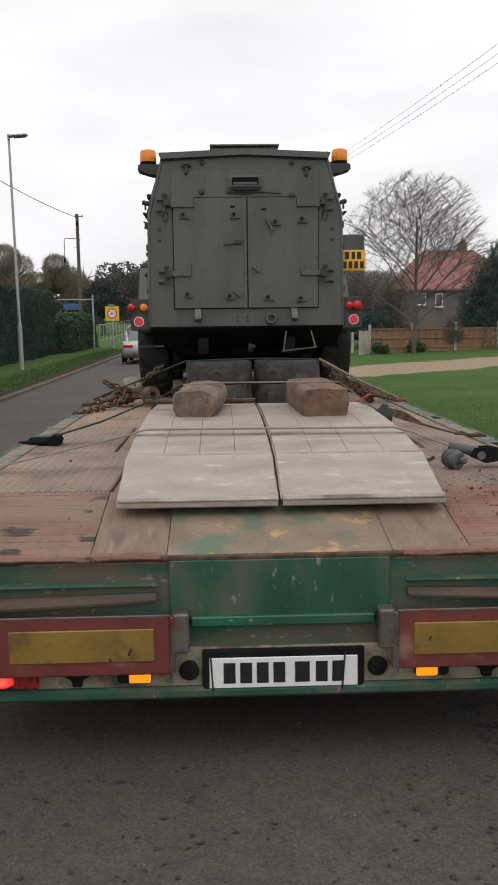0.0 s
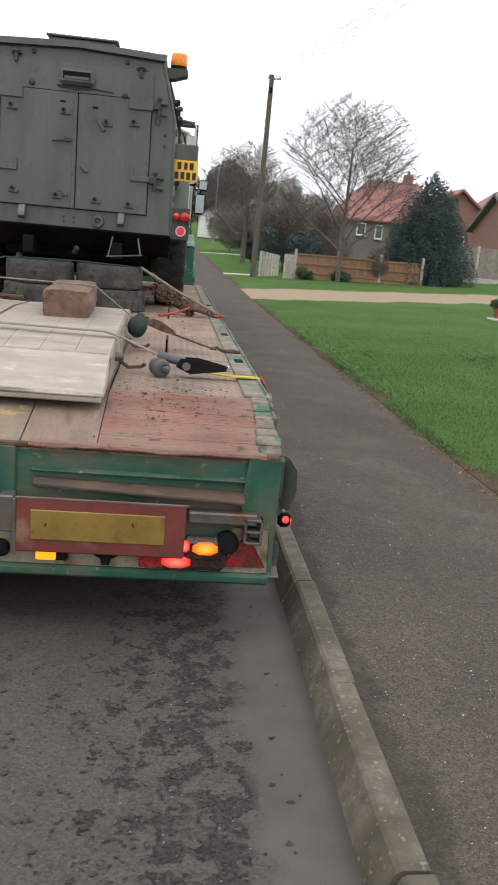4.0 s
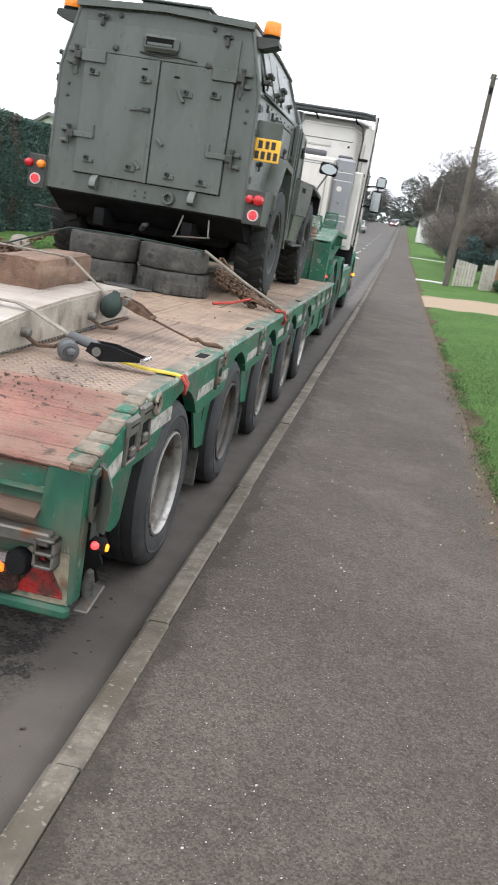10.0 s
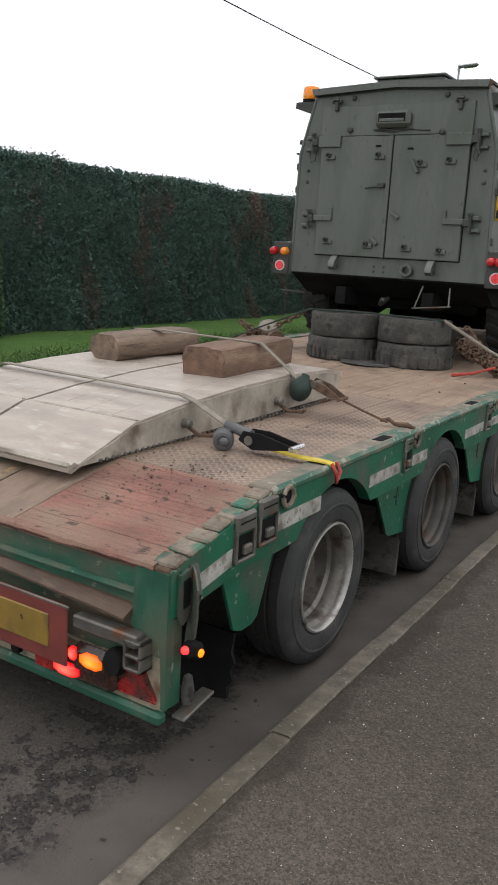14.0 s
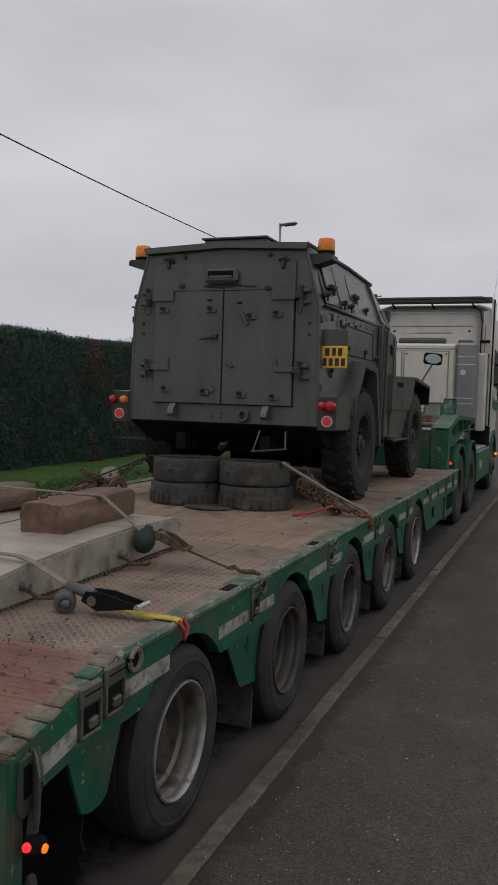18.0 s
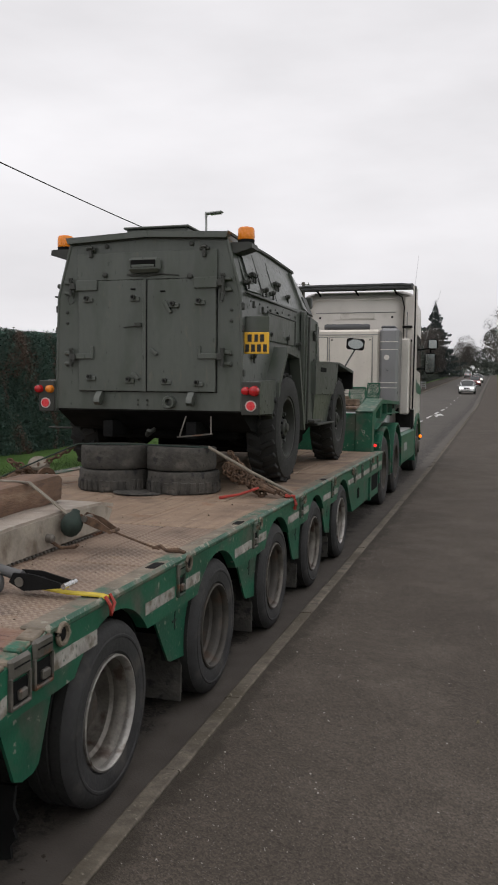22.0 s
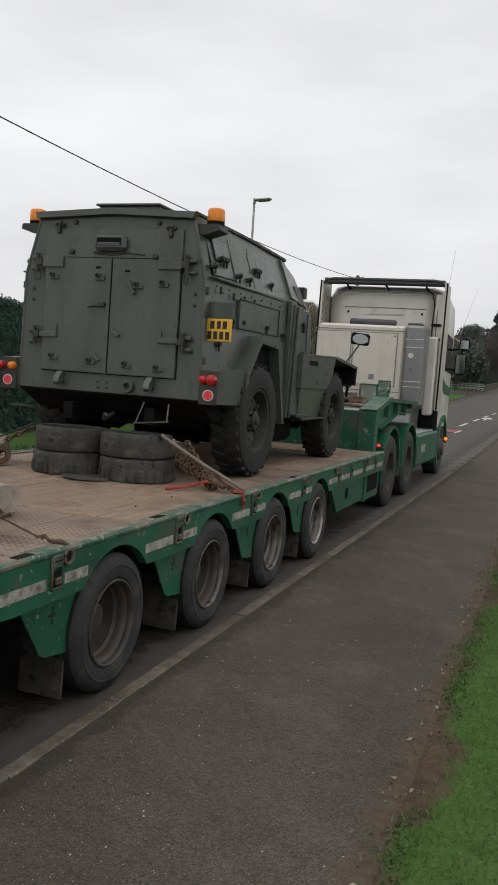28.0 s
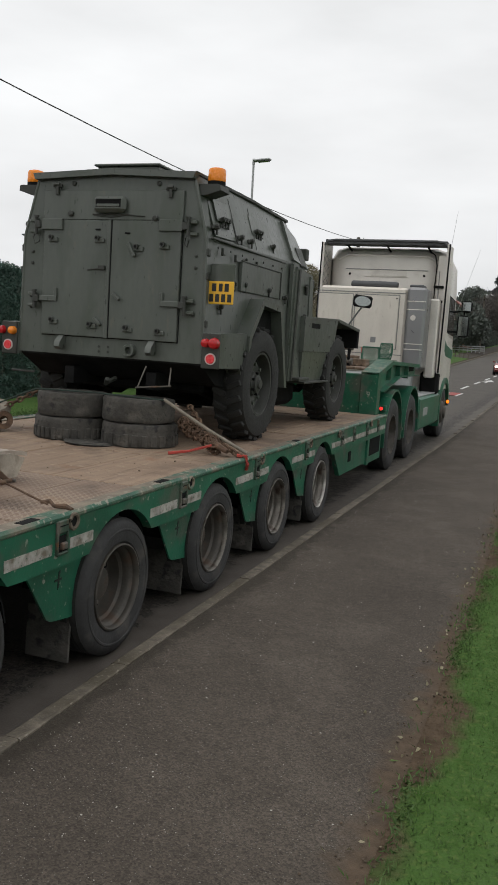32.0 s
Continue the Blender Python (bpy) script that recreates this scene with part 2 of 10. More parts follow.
RUST = (0.16, 0.07, 0.035)
M = dict(
    olive=mat("olive_drab_paint", (0.081, 0.09, 0.079), 0.36, var=0.13, scale=1.6, bump=0.03, bump_scale=18, spots=((0.052, 0.063, 0.047), 0.52, 2.6, 0.2), spots2=((0.118, 0.112, 0.09), 0.63, 10.0, 0.16), stretch=(1.8, 1.8, 0.6)),
    # olive_dark: shaded copy of the olive paint, for dark fittings and seams
    olive_dark=mat("shaded_olive_paint", (0.032, 0.034, 0.029), 0.55, var=0.2, scale=5),
    # black: real black parts, and hollows whose shade is put in as colour
    black=mat("black_chassis_and_shade", (0.012, 0.012, 0.012), 0.85, var=0.3, scale=7, spec=0.08),
    rubber=mat("tyre_rubber", (0.026, 0.026, 0.026), 0.75, var=0.3, scale=8, bump=0.2, spots=((0.075, 0.068, 0.058), 0.55, 6, 0.25)),
    tread_rubber=mat("dark_tread_rubber", (0.016, 0.016, 0.015), 0.8, var=0.35, scale=9, bump=0.3),
    bumper=mat("grimy_grey_green_steel", (0.07, 0.075, 0.06), 0.6, var=0.3, scale=6, bump=0.2, spots=((0.02, 0.07, 0.045), 0.55, 5, 0.12), spots2=(RUST, 0.62, 12, 0.1)),
    ledge=mat("grimy_brown_ledge", (0.076, 0.047, 0.031), 0.65, var=0.4, scale=7, bump=0.25, spots=((0.02, 0.075, 0.045), 0.6, 5, 0.1), spots2=((0.115, 0.08, 0.054), 0.6, 13, 0.1), stretch=(0.5, 2, 2)),
    old_rubber=mat("weathered_rubber", (0.05, 0.047, 0.041), 0.85, var=0.45, scale=6, bump=0.8, bump_scale=36, spots=((0.1, 0.09, 0.076), 0.56, 11, 0.2), spots2=((0.016, 0.016, 0.016), 0.57, 16, 0.1)),
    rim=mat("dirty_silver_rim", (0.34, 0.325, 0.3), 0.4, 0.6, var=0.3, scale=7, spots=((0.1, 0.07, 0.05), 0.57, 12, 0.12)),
    rim_mid=mat("mid_grey_spotted_rim", (0.145, 0.133, 0.115), 0.45, 0.5, var=0.35, scale=8, spots=((0.07, 0.05, 0.04), 0.55, 10, 0.12)),
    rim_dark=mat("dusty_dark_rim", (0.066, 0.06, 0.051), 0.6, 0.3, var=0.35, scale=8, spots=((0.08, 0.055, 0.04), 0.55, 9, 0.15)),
    green=mat("worn_green_paint", (0.01, 0.1, 0.055), 0.45, var=0.28, scale=3, bump=0.08, spots=((0.075, 0.09, 0.068), 0.53, 4.5, 0.16), spots2=((0.24, 0.24, 0.2), 0.65, 26, 0.05)),
    green_dirty=mat("scraped_green_paint", (0.014, 0.085, 0.05), 0.6, var=0.35, scale=5, bump=0.14, spots=((0.105, 0.085, 0.06), 0.46, 5, 0.22), spots2=((0.2, 0.2, 0.16), 0.64, 34, 0.08), stretch=(1, 1, 0.5)),
    green_rear=mat("mud_smeared_green_paint", (0.014, 0.08, 0.048), 0.65, var=0.35, scale=5, bump=0.16, spots=((0.115, 0.09, 0.062), 0.44, 3.2, 0.2), spots2=((0.19, 0.18, 0.14), 0.63, 30, 0.08), stretch=(0.7, 1, 1.6)),
    steel=mat("dirty_steel", (0.13, 0.12, 0.105), 0.55, 0.5, var=0.3, scale=9, spots=(RUST, 0.58, 11, 0.12)),
    rust=mat("rusty_chain", (0.1, 0.06, 0.038), 0.85, 0.1, var=0.45, scale=20, bump=0.4, spots=((0.17, 0.11, 0.066), 0.55, 18, 0.2)),
    deck_tail=mat("worn_brown_tail_board", (0.2, 0.14, 0.102), 0.8, var=0.35, scale=3, bump=0.4, bump_scale=50, stretch=(3.0, 0.6, 1), spots=((0.09, 0.06, 0.043), 0.54, 3.0, 0.18), spots2=((0.3, 0.235, 0.175), 0.6, 8.0, 0.14)),
    deck_red=mat("red_worn_deck_plank", (0.2, 0.09, 0.066), 0.8, var=0.4, scale=3, bump=0.8, bump_scale=60, stretch=(0.8, 1.4, 1), spots=((0.21, 0.14, 0.098), 0.45, 3.4, 0.22), spots2=((0.07, 0.04, 0.03), 0.6, 20, 0.09), piece=0.03),
    deck_stained=mat("stained_brown_deck_plank", (0.2, 0.118, 0.085), 0.8, var=0.4, scale=3, bump=0.8, bump_scale=60, stretch=(0.8, 1.4, 1), spots=((0.21, 0.15, 0.105), 0.45, 3.4, 0.22), spots2=((0.05, 0.033, 0.025), 0.56, 5.5, 0.05), piece=0.03),
    deck_paint=mat("worn_painted_flap", (0.2, 0.15, 0.105), 0.7, var=0.3, scale=4, bump=0.4, spots=((0.1, 0.145, 0.095), 0.5, 5.4, 0.12), spots2=((0.42, 0.27, 0.1), 0.6, 7.2, 0.07)),
    alu=mat("scuffed_aluminium_ramp", (0.365, 0.315, 0.268), 0.5, 0.2, var=0.17, scale=3.5, bump=0.25, bump_scale=40, spots=((0.22, 0.175, 0.135), 0.53, 3.2, 0.3), spots2=((0.5, 0.465, 0.42), 0.58, 11, 0.2), stretch=(0.8, 2.0, 1)),
    alu_side=mat("dull_dirty_aluminium", (0.33, 0.295, 0.245), 0.6, 0.2, var=0.25, scale=6, bump=0.3, spots=((0.12, 0.09, 0.065), 0.54, 7, 0.2)),
    edge=mat("worn_pale_edge_plate", (0.165, 0.135, 0.1), 0.8, var=0.35, scale=16, bump=0.5, spots=((0.03, 0.11, 0.07), 0.55, 9, 0.08), spots2=((0.09, 0.055, 0.035), 0.55, 13, 0.1), piece=0.25),
    rave_top=mat("dusty_worn_rave_top", (0.165, 0.138, 0.104), 0.75, var=0.35, scale=8, bump=0.35, spots=((0.04, 0.1, 0.066), 0.54, 5, 0.1), spots2=((0.26, 0.24, 0.195), 0.6, 22, 0.07), coord="World"),
    rave=mat("scuffed_green_rave_top", (0.028, 0.1, 0.062), 0.55, var=0.35, scale=6, bump=0.35, spots=((0.15, 0.135, 0.1), 0.5, 6, 0.14), spots2=((0.27, 0.25, 0.2), 0.585, 24, 0.06), coord="World"),
    rail_worn=mat("worn_green_pocket", (0.05, 0.085, 0.06), 0.55, 0.2, var=0.3, scale=9, bump=0.2, spots=((0.13, 0.12, 0.1), 0.5, 9, 0.15), spots2=(RUST, 0.62, 14, 0.1)),
    locker_steel=mat("stained_bright_steel", (0.62, 0.575, 0.515), 0.36, 0.25, var=0.06, scale=3, bump=0.0, spots=((0.34, 0.29, 0.24), 0.62, 3, 0.2), stretch=(2, 2, 0.5)),
    duct_steel=mat("dull_steel_panel", (0.25, 0.25, 0.255), 0.36, 0.75, var=0.015, scale=2, bump=0.0, bump_scale=5),
    timber=mat("old_timber", (0.165, 0.115, 0.08), 0.85, var=0.4, scale=3, bump=0.6, bump_scale=26, stretch=(5, 0.8, 5), spots=((0.065, 0.045, 0.032), 0.57, 4, 0.14), spots2=((0.27, 0.205, 0.15), 0.58, 3, 0.2)),
    timber_red=mat("red_brown_old_timber", (0.155, 0.092, 0.06), 0.85, var=0.35, scale=3, bump=0.5, bump_scale=30, stretch=(4, 1, 4), spots=((0.07, 0.042, 0.03), 0.57, 4, 0.14), spots2=((0.28, 0.205, 0.145), 0.6, 3, 0.2)),
    white_tape=mat("scuffed_white_tape", (0.36, 0.34, 0.31), 0.6, var=0.25, scale=9, spots=((0.14, 0.12, 0.09), 0.48, 20, 0.2), spots2=((0.04, 0.1, 0.065), 0.62, 44, 0.06)),
    cab=mat("silver_white_cab_paint", (0.6, 0.565, 0.52), 0.35, 0.1, var=0.08, scale=2, bump=0.02, spots=((0.42, 0.38, 0.34), 0.6, 3, 0.3)),
    cab_dark=mat("dark_grey_plastic", (0.06, 0.062, 0.066), 0.55, var=0.2, scale=3),
    cab_grey=mat("grey_plastic_panel", (0.2, 0.2, 0.2), 0.5, var=0.15, scale=3),
    plate_yellow=mat("yellow_number_plate", (0.75, 0.42, 0.03), 0.4, var=0.06, scale=8, bump=0.02),
    plate_white=mat("white_number_plate", (0.75, 0.75, 0.73), 0.4, var=0.05, scale=8, bump=0.02),
    ink=mat("black_lettering", (0.012, 0.012, 0.012), 0.5, var=0.1),
    board_red=mat("faded_red_marker", (0.15, 0.032, 0.025), 0.55, var=0.2, scale=7, spots=((0.25, 0.14, 0.1), 0.6, 8, 0.15)),
    board_yellow=mat("faded_yellow_marker", (0.22, 0.14, 0.025), 0.5, var=0.2, scale=6, spots=((0.13, 0.08, 0.03), 0.55, 9, 0.12), spots2=((0.07, 0.05, 0.03), 0.68, 22, 0.06)),
    cream=mat("dirty_cream_paint", (0.3, 0.255, 0.18), 0.65, var=0.3, scale=8, spots=((0.05, 0.075, 0.05), 0.5, 8, 0.14), spots2=(RUST, 0.56, 15, 0.12)),
    red_lens=mat("red_lens", (0.42, 0.012, 0.016), 0.2, var=0.1),
    red_dark=mat("dark_red_reflector", (0.24, 0.016, 0.014), 0.3, var=0.3, scale=20, spots=((0.06, 0.025, 0.02), 0.55, 9, 0.15)),
    red_reflect=mat("bright_red_reflector", (0.72, 0.05, 0.06), 0.3, var=0.05),
    amber_lens=mat("amber_lens", (0.75, 0.22, 0.02), 0.2, var=0.08),
    lamp_ring=mat("pale_lamp_ring", (0.6, 0.5, 0.48), 0.4, var=0.05),
    red_on=glow("lit_red_lamp", (1.0, 0.03, 0.03), 2.2),
    amber_on=glow("lit_amber_lamp", (1.0, 0.2, 0.006), 2.0),
    red_hot=hot_lamp("bright_red_tail_lens", (0.35, 0.004, 0.006), (1.0, 0.12, 0.08), 2.4, 1.0),
    amber_hot=hot_lamp("bright_amber_lens", (0.7, 0.07, 0.002), (1.0, 0.34, 0.04), 1.8, 1.0),
    lamp_shell=mat("smoked_red_lens_shell", (0.035, 0.016, 0.013), 0.25, var=0.4, scale=14, bump=0.05, spots=((0.05, 0.022, 0.012), 0.5, 9, 0.1)),
    white_on=glow("lit_headlamp", (1.0, 0.97, 0.9), 6.0),
    beacon=mat("orange_beacon_dome", (0.85, 0.25, 0.02), 0.25, var=0.06, bump=0.0),
    strap_grey=mat("dirty_grey_strap", (0.2, 0.175, 0.14), 0.85, var=0.2, scale=20),
    strap_green=mat("dark_green_strap", (0.018, 0.032, 0.025), 0.8, var=0.3, scale=18),
    strap_yellow=mat("yellow_strap", (0.5, 0.38, 0.04), 0.75, var=0.2, scale=20),
    red_paint=mat("red_hook_paint", (0.36, 0.04, 0.028), 0.5, var=0.2, scale=20),
    grey_rubber=mat("grey_strap_roll", (0.085, 0.085, 0.085), 0.7, var=0.2, scale=12),
    chrome=mat("bright_steel", (0.6, 0.6, 0.6), 0.2, 0.9, var=0.05),
    mirror=mat("mirror_glass", (0.27, 0.29, 0.28), 0.1, 1.0, var=0.01, bump=0.0),
    dark_glass=mat("tinted_glass", (0.03, 0.035, 0.035), 0.06, var=0.05, bump=0.0, spec=0.8),
    glass_lens=mat("clear_lens", (0.3, 0.31, 0.32), 0.1, 0.3, var=0.15, scale=20),
    car_white=mat("white_car_paint", (0.72, 0.73, 0.74), 0.3, var=0.004, scale=1, bump=0.0, bump_scale=1.5),
    car_silver=mat("silver_car_paint", (0.4, 0.4, 0.4), 0.3, 0.4, var=0.01, scale=1, bump=0.0, bump_scale=1.5),
    car_red=mat("dark_red_car_paint", (0.18, 0.04, 0.04), 0.3, var=0.03, bump=0.0),
    kerb=mat("concrete_kerb", (0.12, 0.102, 0.079), 0.92, var=0.4, scale=14, bump=0.35, bump_scale=90, spots=((0.07, 0.058, 0.039), 0.45, 2.2, 0.2), spots2=((0.2, 0.175, 0.14), 0.62, 45, 0.06), piece=0.05, coord="World"),
    wood_fence=mat("brown_fence_panel", (0.26, 0.15, 0.085), 0.85, var=0.25, scale=5, stretch=(4, 4, 0.6), piece=0.1),
    grey_fence=mat("grey_fence_panel", (0.24, 0.21, 0.18), 0.85, var=0.2, scale=5, piece=0.1),
    concrete=mat("pale_concrete_post", (0.42, 0.4, 0.36), 0.9, var=0.15, scale=9),
    picket=mat("cream_picket", (0.42, 0.385, 0.33), 0.8, var=0.15, scale=9, piece=0.08),
    pole=mat("dark_pole_wood", (0.1, 0.085, 0.068), 0.85, var=0.3, scale=6, stretch=(3, 3, 0.4)),
    galv=mat("galvanised_steel", (0.36, 0.37, 0.37), 0.5, 0.4, var=0.15, scale=8),
    wire=mat("black_cable", (0.02, 0.02, 0.02), 0.6, var=0.1),
    bark=mat("grey_bark", (0.11, 0.096, 0.082), 0.9, var=0.3, scale=8, bump=0.5),
    brick=mat("red_brick_wall", (0.23, 0.125, 0.1), 0.85, var=0.2, scale=12),
    render=mat("grey_render_wall", (0.15, 0.13, 0.118), 0.85, var=0.12, scale=3),
    white_wall=mat("white_render_wall", (0.7, 0.69, 0.66), 0.8, var=0.06, scale=3),
    roof_red=mat("red_roof_tile", (0.27, 0.115, 0.1), 0.8, var=0.25, scale=9, stretch=(1, 1, 3)),
    roof_grey=mat("grey_roof_tile", (0.15, 0.14, 0.135), 0.8, var=0.2, scale=9),
    upvc=mat("white_window_frame", (0.75, 0.75, 0.74), 0.4, var=0.03),
    sign_yellow=mat("yellow_sign_backing", (0.75, 0.55, 0.03), 0.5, var=0.04),
    sign_white=mat("white_sign_face", (0.8, 0.8, 0.8), 0.5, var=0.03),
    road_paint=mat("white_road_paint", (0.6, 0.6, 0.58), 0.8, var=0.2, scale=10),
    terracotta=mat("terracotta_pot", (0.3, 0.11, 0.07), 0.85, var=0.2, scale=12),
    soil=mat("crumbly_brown_soil", (0.085, 0.062, 0.042), 0.95, var=0.35, scale=30, bump=0.5),
    litter=mat("wet_dead_leaf", (0.034, 0.024, 0.016), 0.8, var=0.5, scale=3, bump=0.0),
    mud=mat("scattered_mud", (0.05, 0.038, 0.028), 0.9, var=0.4, scale=30, bump=0.6),
)


# ---- mesh helpers ----
class Shape:
    """Gathers faces for one mesh."""

    def __init__(self):
        self.v, self.f = [], []

    def add(self, verts, faces, m=None):
        k = len(self.v)
        self.v += [tuple(m @ Vector(p)) if m else tuple(p) for p in verts]
        self.f += [tuple(i + k for i in f) for f in faces]
        return self

    def box(self, c, s, bevel=0.004, m=None, rz=0, rx=0, ry=0):
        h = [x / 2 for x in s]
        b = min(bevel, *(0.45 * x for x in s))
        turn = pose(*c, rx, ry, rz)
        turn = m @ turn if m else turn
        vs, idx = [], {}
        for sx in (-1, 1):
            for sy in (-1, 1):
                for sz in (-1, 1):
                    for a in range(3):
                        p = [sx * h[0], sy * h[1], sz * h[2]]
                        for o in range(3):
                            if o != a:
                                p[o] -= (sx, sy, sz)[o] * b
                        idx[sx, sy, sz, a] = len(vs)
                        vs.append(p)
        fs = []
        for s1 in (-1, 1):
            fs.append([idx[s1, y, z, 0] for y, z in ((-1, -1), (1, -1), (1, 1), (-1, 1))])
            fs.append([idx[x, s1, z, 1] for x, z in ((-1, -1), (1, -1), (1, 1), (-1, 1))])
            fs.append([idx[x, y, s1, 2] for x, y in ((-1, -1), (1, -1), (1, 1), (-1, 1))])
            for s2 in (-1, 1):
                fs.append([idx[s1, s2, -1, 0], idx[s1, s2, 1, 0], idx[s1, s2, 1, 1], idx[s1, s2, -1, 1]])
                fs.append([idx[s1, -1, s2, 0], idx[s1, 1, s2, 0], idx[s1, 1, s2, 2], idx[s1, -1, s2, 2]])
                fs.append([idx[-1, s1, s2, 1], idx[1, s1, s2, 1], idx[1, s1, s2, 2], idx[-1, s1, s2, 2]])
                for s3 in (-1, 1):
                    fs.append([idx[s1, s2, s3, a] for a in range(3)])
        return self.add(vs, fs, turn)

    def prism(self, pts, axis, a, b):
        """Extrudes a polygon, given in the other two axes in xyz order, along axis from a to b."""
        n = len(pts)
        vs = []
        for w in (a, b):
            for p in pts:
                q = list(p)
                q.insert(axis, w)
                vs.append(q)
        fs = [list(range(n)), list(range(2 * n - 1, n - 1, -1))]
        fs += [[i, (i + 1) % n, n + (i + 1) % n, n + i] for i in range(n)]
        return self.add(vs, fs)

    def lathe(self, prof, base, way, seg=24, closed=False, caps=True):
        """Turns a profile of (radius, height) about the line from base along way."""
        q = Vector(way).to_track_quat("Z", "Y").to_matrix().to_4x4()
        m = Matrix.Translation(base) @ q
        vs, fs = [], []
        for r, h in prof:
            for k in range(seg):
                a = 2 * math.pi * k / seg
                vs.append((r * math.cos(a), r * math.sin(a), h))
        rows = len(prof)
        for j in range(rows - (0 if closed else 1)):
            j2 = (j + 1) % rows
            for k in range(seg):
                k2 = (k + 1) % seg
                fs.append([j * seg + k, j * seg + k2, j2 * seg + k2, j2 * seg + k])
        if not closed and caps:
            fs += [list(range(seg)), list(range((rows - 1) * seg, rows * seg))]
        return self.add(vs, fs, m)

    def cyl(self, p0, p1, r0, r1=None, seg=14):
        r1 = r0 if r1 is None else r1
        d = Vector(p1) - Vector(p0)
        return self.lathe([(r0, 0), (r1, d.length)], p0, d, seg)

    def tube(self, pts, r, seg=6, flat=None):
        """A round cord through the points; flat = (width, thickness) gives webbing."""
        pts = [Vector(p) for p in pts]
        rings, vs, fs = [], [], []
        for i, p in enumerate(pts):
            d = (pts[min(i + 1, len(pts) - 1)] - pts[max(i - 1, 0)]).normalized()
            side = d.cross(Vector((0, 0, 1)))
            side = side.normalized() if side.length > 1e-4 else Vector((1, 0, 0))
            up = side.cross(d)
            rr = r[i] if isinstance(r, (list, tuple)) else r
            for k in range(seg):
                a = 2 * math.pi * (k + 0.5) / seg
                if flat:
                    w, t = flat
                    vs.append(p + side * (w / 2 if math.cos(a) > 0 else -w / 2) + up * (t / 2 if math.sin(a) > 0 else -t / 2))
                else:
                    vs.append(p + side * rr * math.cos(a) + up * rr * math.sin(a))
        for i in range(len(pts) - 1):
            for k in range(seg):
                k2 = (k + 1) % seg
                fs.append([i * seg + k, i * seg + k2, (i + 1) * seg + k2, (i + 1) * seg + k])
        fs += [list(range(seg)), list(range((len(pts) - 1) * seg, len(pts) * seg))]
        return self.add(vs, fs)

    def mesh(self, name, material, smooth=35):
        me = bpy.data.meshes.new(name)
        me.from_pydata(self.v, [], self.f)
        bm = bmesh.new()
        bm.from_mesh(me)
        bmesh.ops.recalc_face_normals(bm, faces=bm.faces)
        bm.to_mesh(me)
        bm.free()
        me.materials.append(material)
        if smooth:
            me.polygons.foreach_set("use_smooth", [True] * len(me.polygons))
            me.set_sharp_from_angle(angle=radians(smooth))
        return me


def part(name, shape, material, parent, label="", smooth=35):
    ob = new(name, shape.mesh(name, material, smooth) if isinstance(shape, Shape) else shape)
    ob.parent = parent
    return tagged(ob, label)


def thing(name, at, label, category, group="", kind=""):
    ob = new(name)
    ob.empty_display_size = 0.2
    ob.matrix_world = at if isinstance(at, Matrix) else pose(*at)
    return tagged(ob, label, category, group, kind)


def solid(name, shape, material, label, category="", group="", kind="", at=(0, 0, 0), smooth=35):
    ob = new(name, shape.mesh(name, material, smooth))
    ob.matrix_world = at if isinstance(at, Matrix) else pose(*at)
    return tagged(ob, label, category, group, kind)


def sag(a, b, drop, n=12):
    a, b = Vector(a), Vector(b)
    return [a.lerp(b, i / n) - Vector((0, 0, drop * 4 * (i / n) * (1 - i / n))) for i in range(n + 1)]


# ---- setting: ground, road, footpath ----
def ground_mat(name, builder):
    m = bpy.data.materials.new(name)
    m.use_nodes = True
    builder(m.node_tree, m.node_tree.nodes, m.node_tree.links, m.node_tree.nodes["Principled BSDF"])
    return m


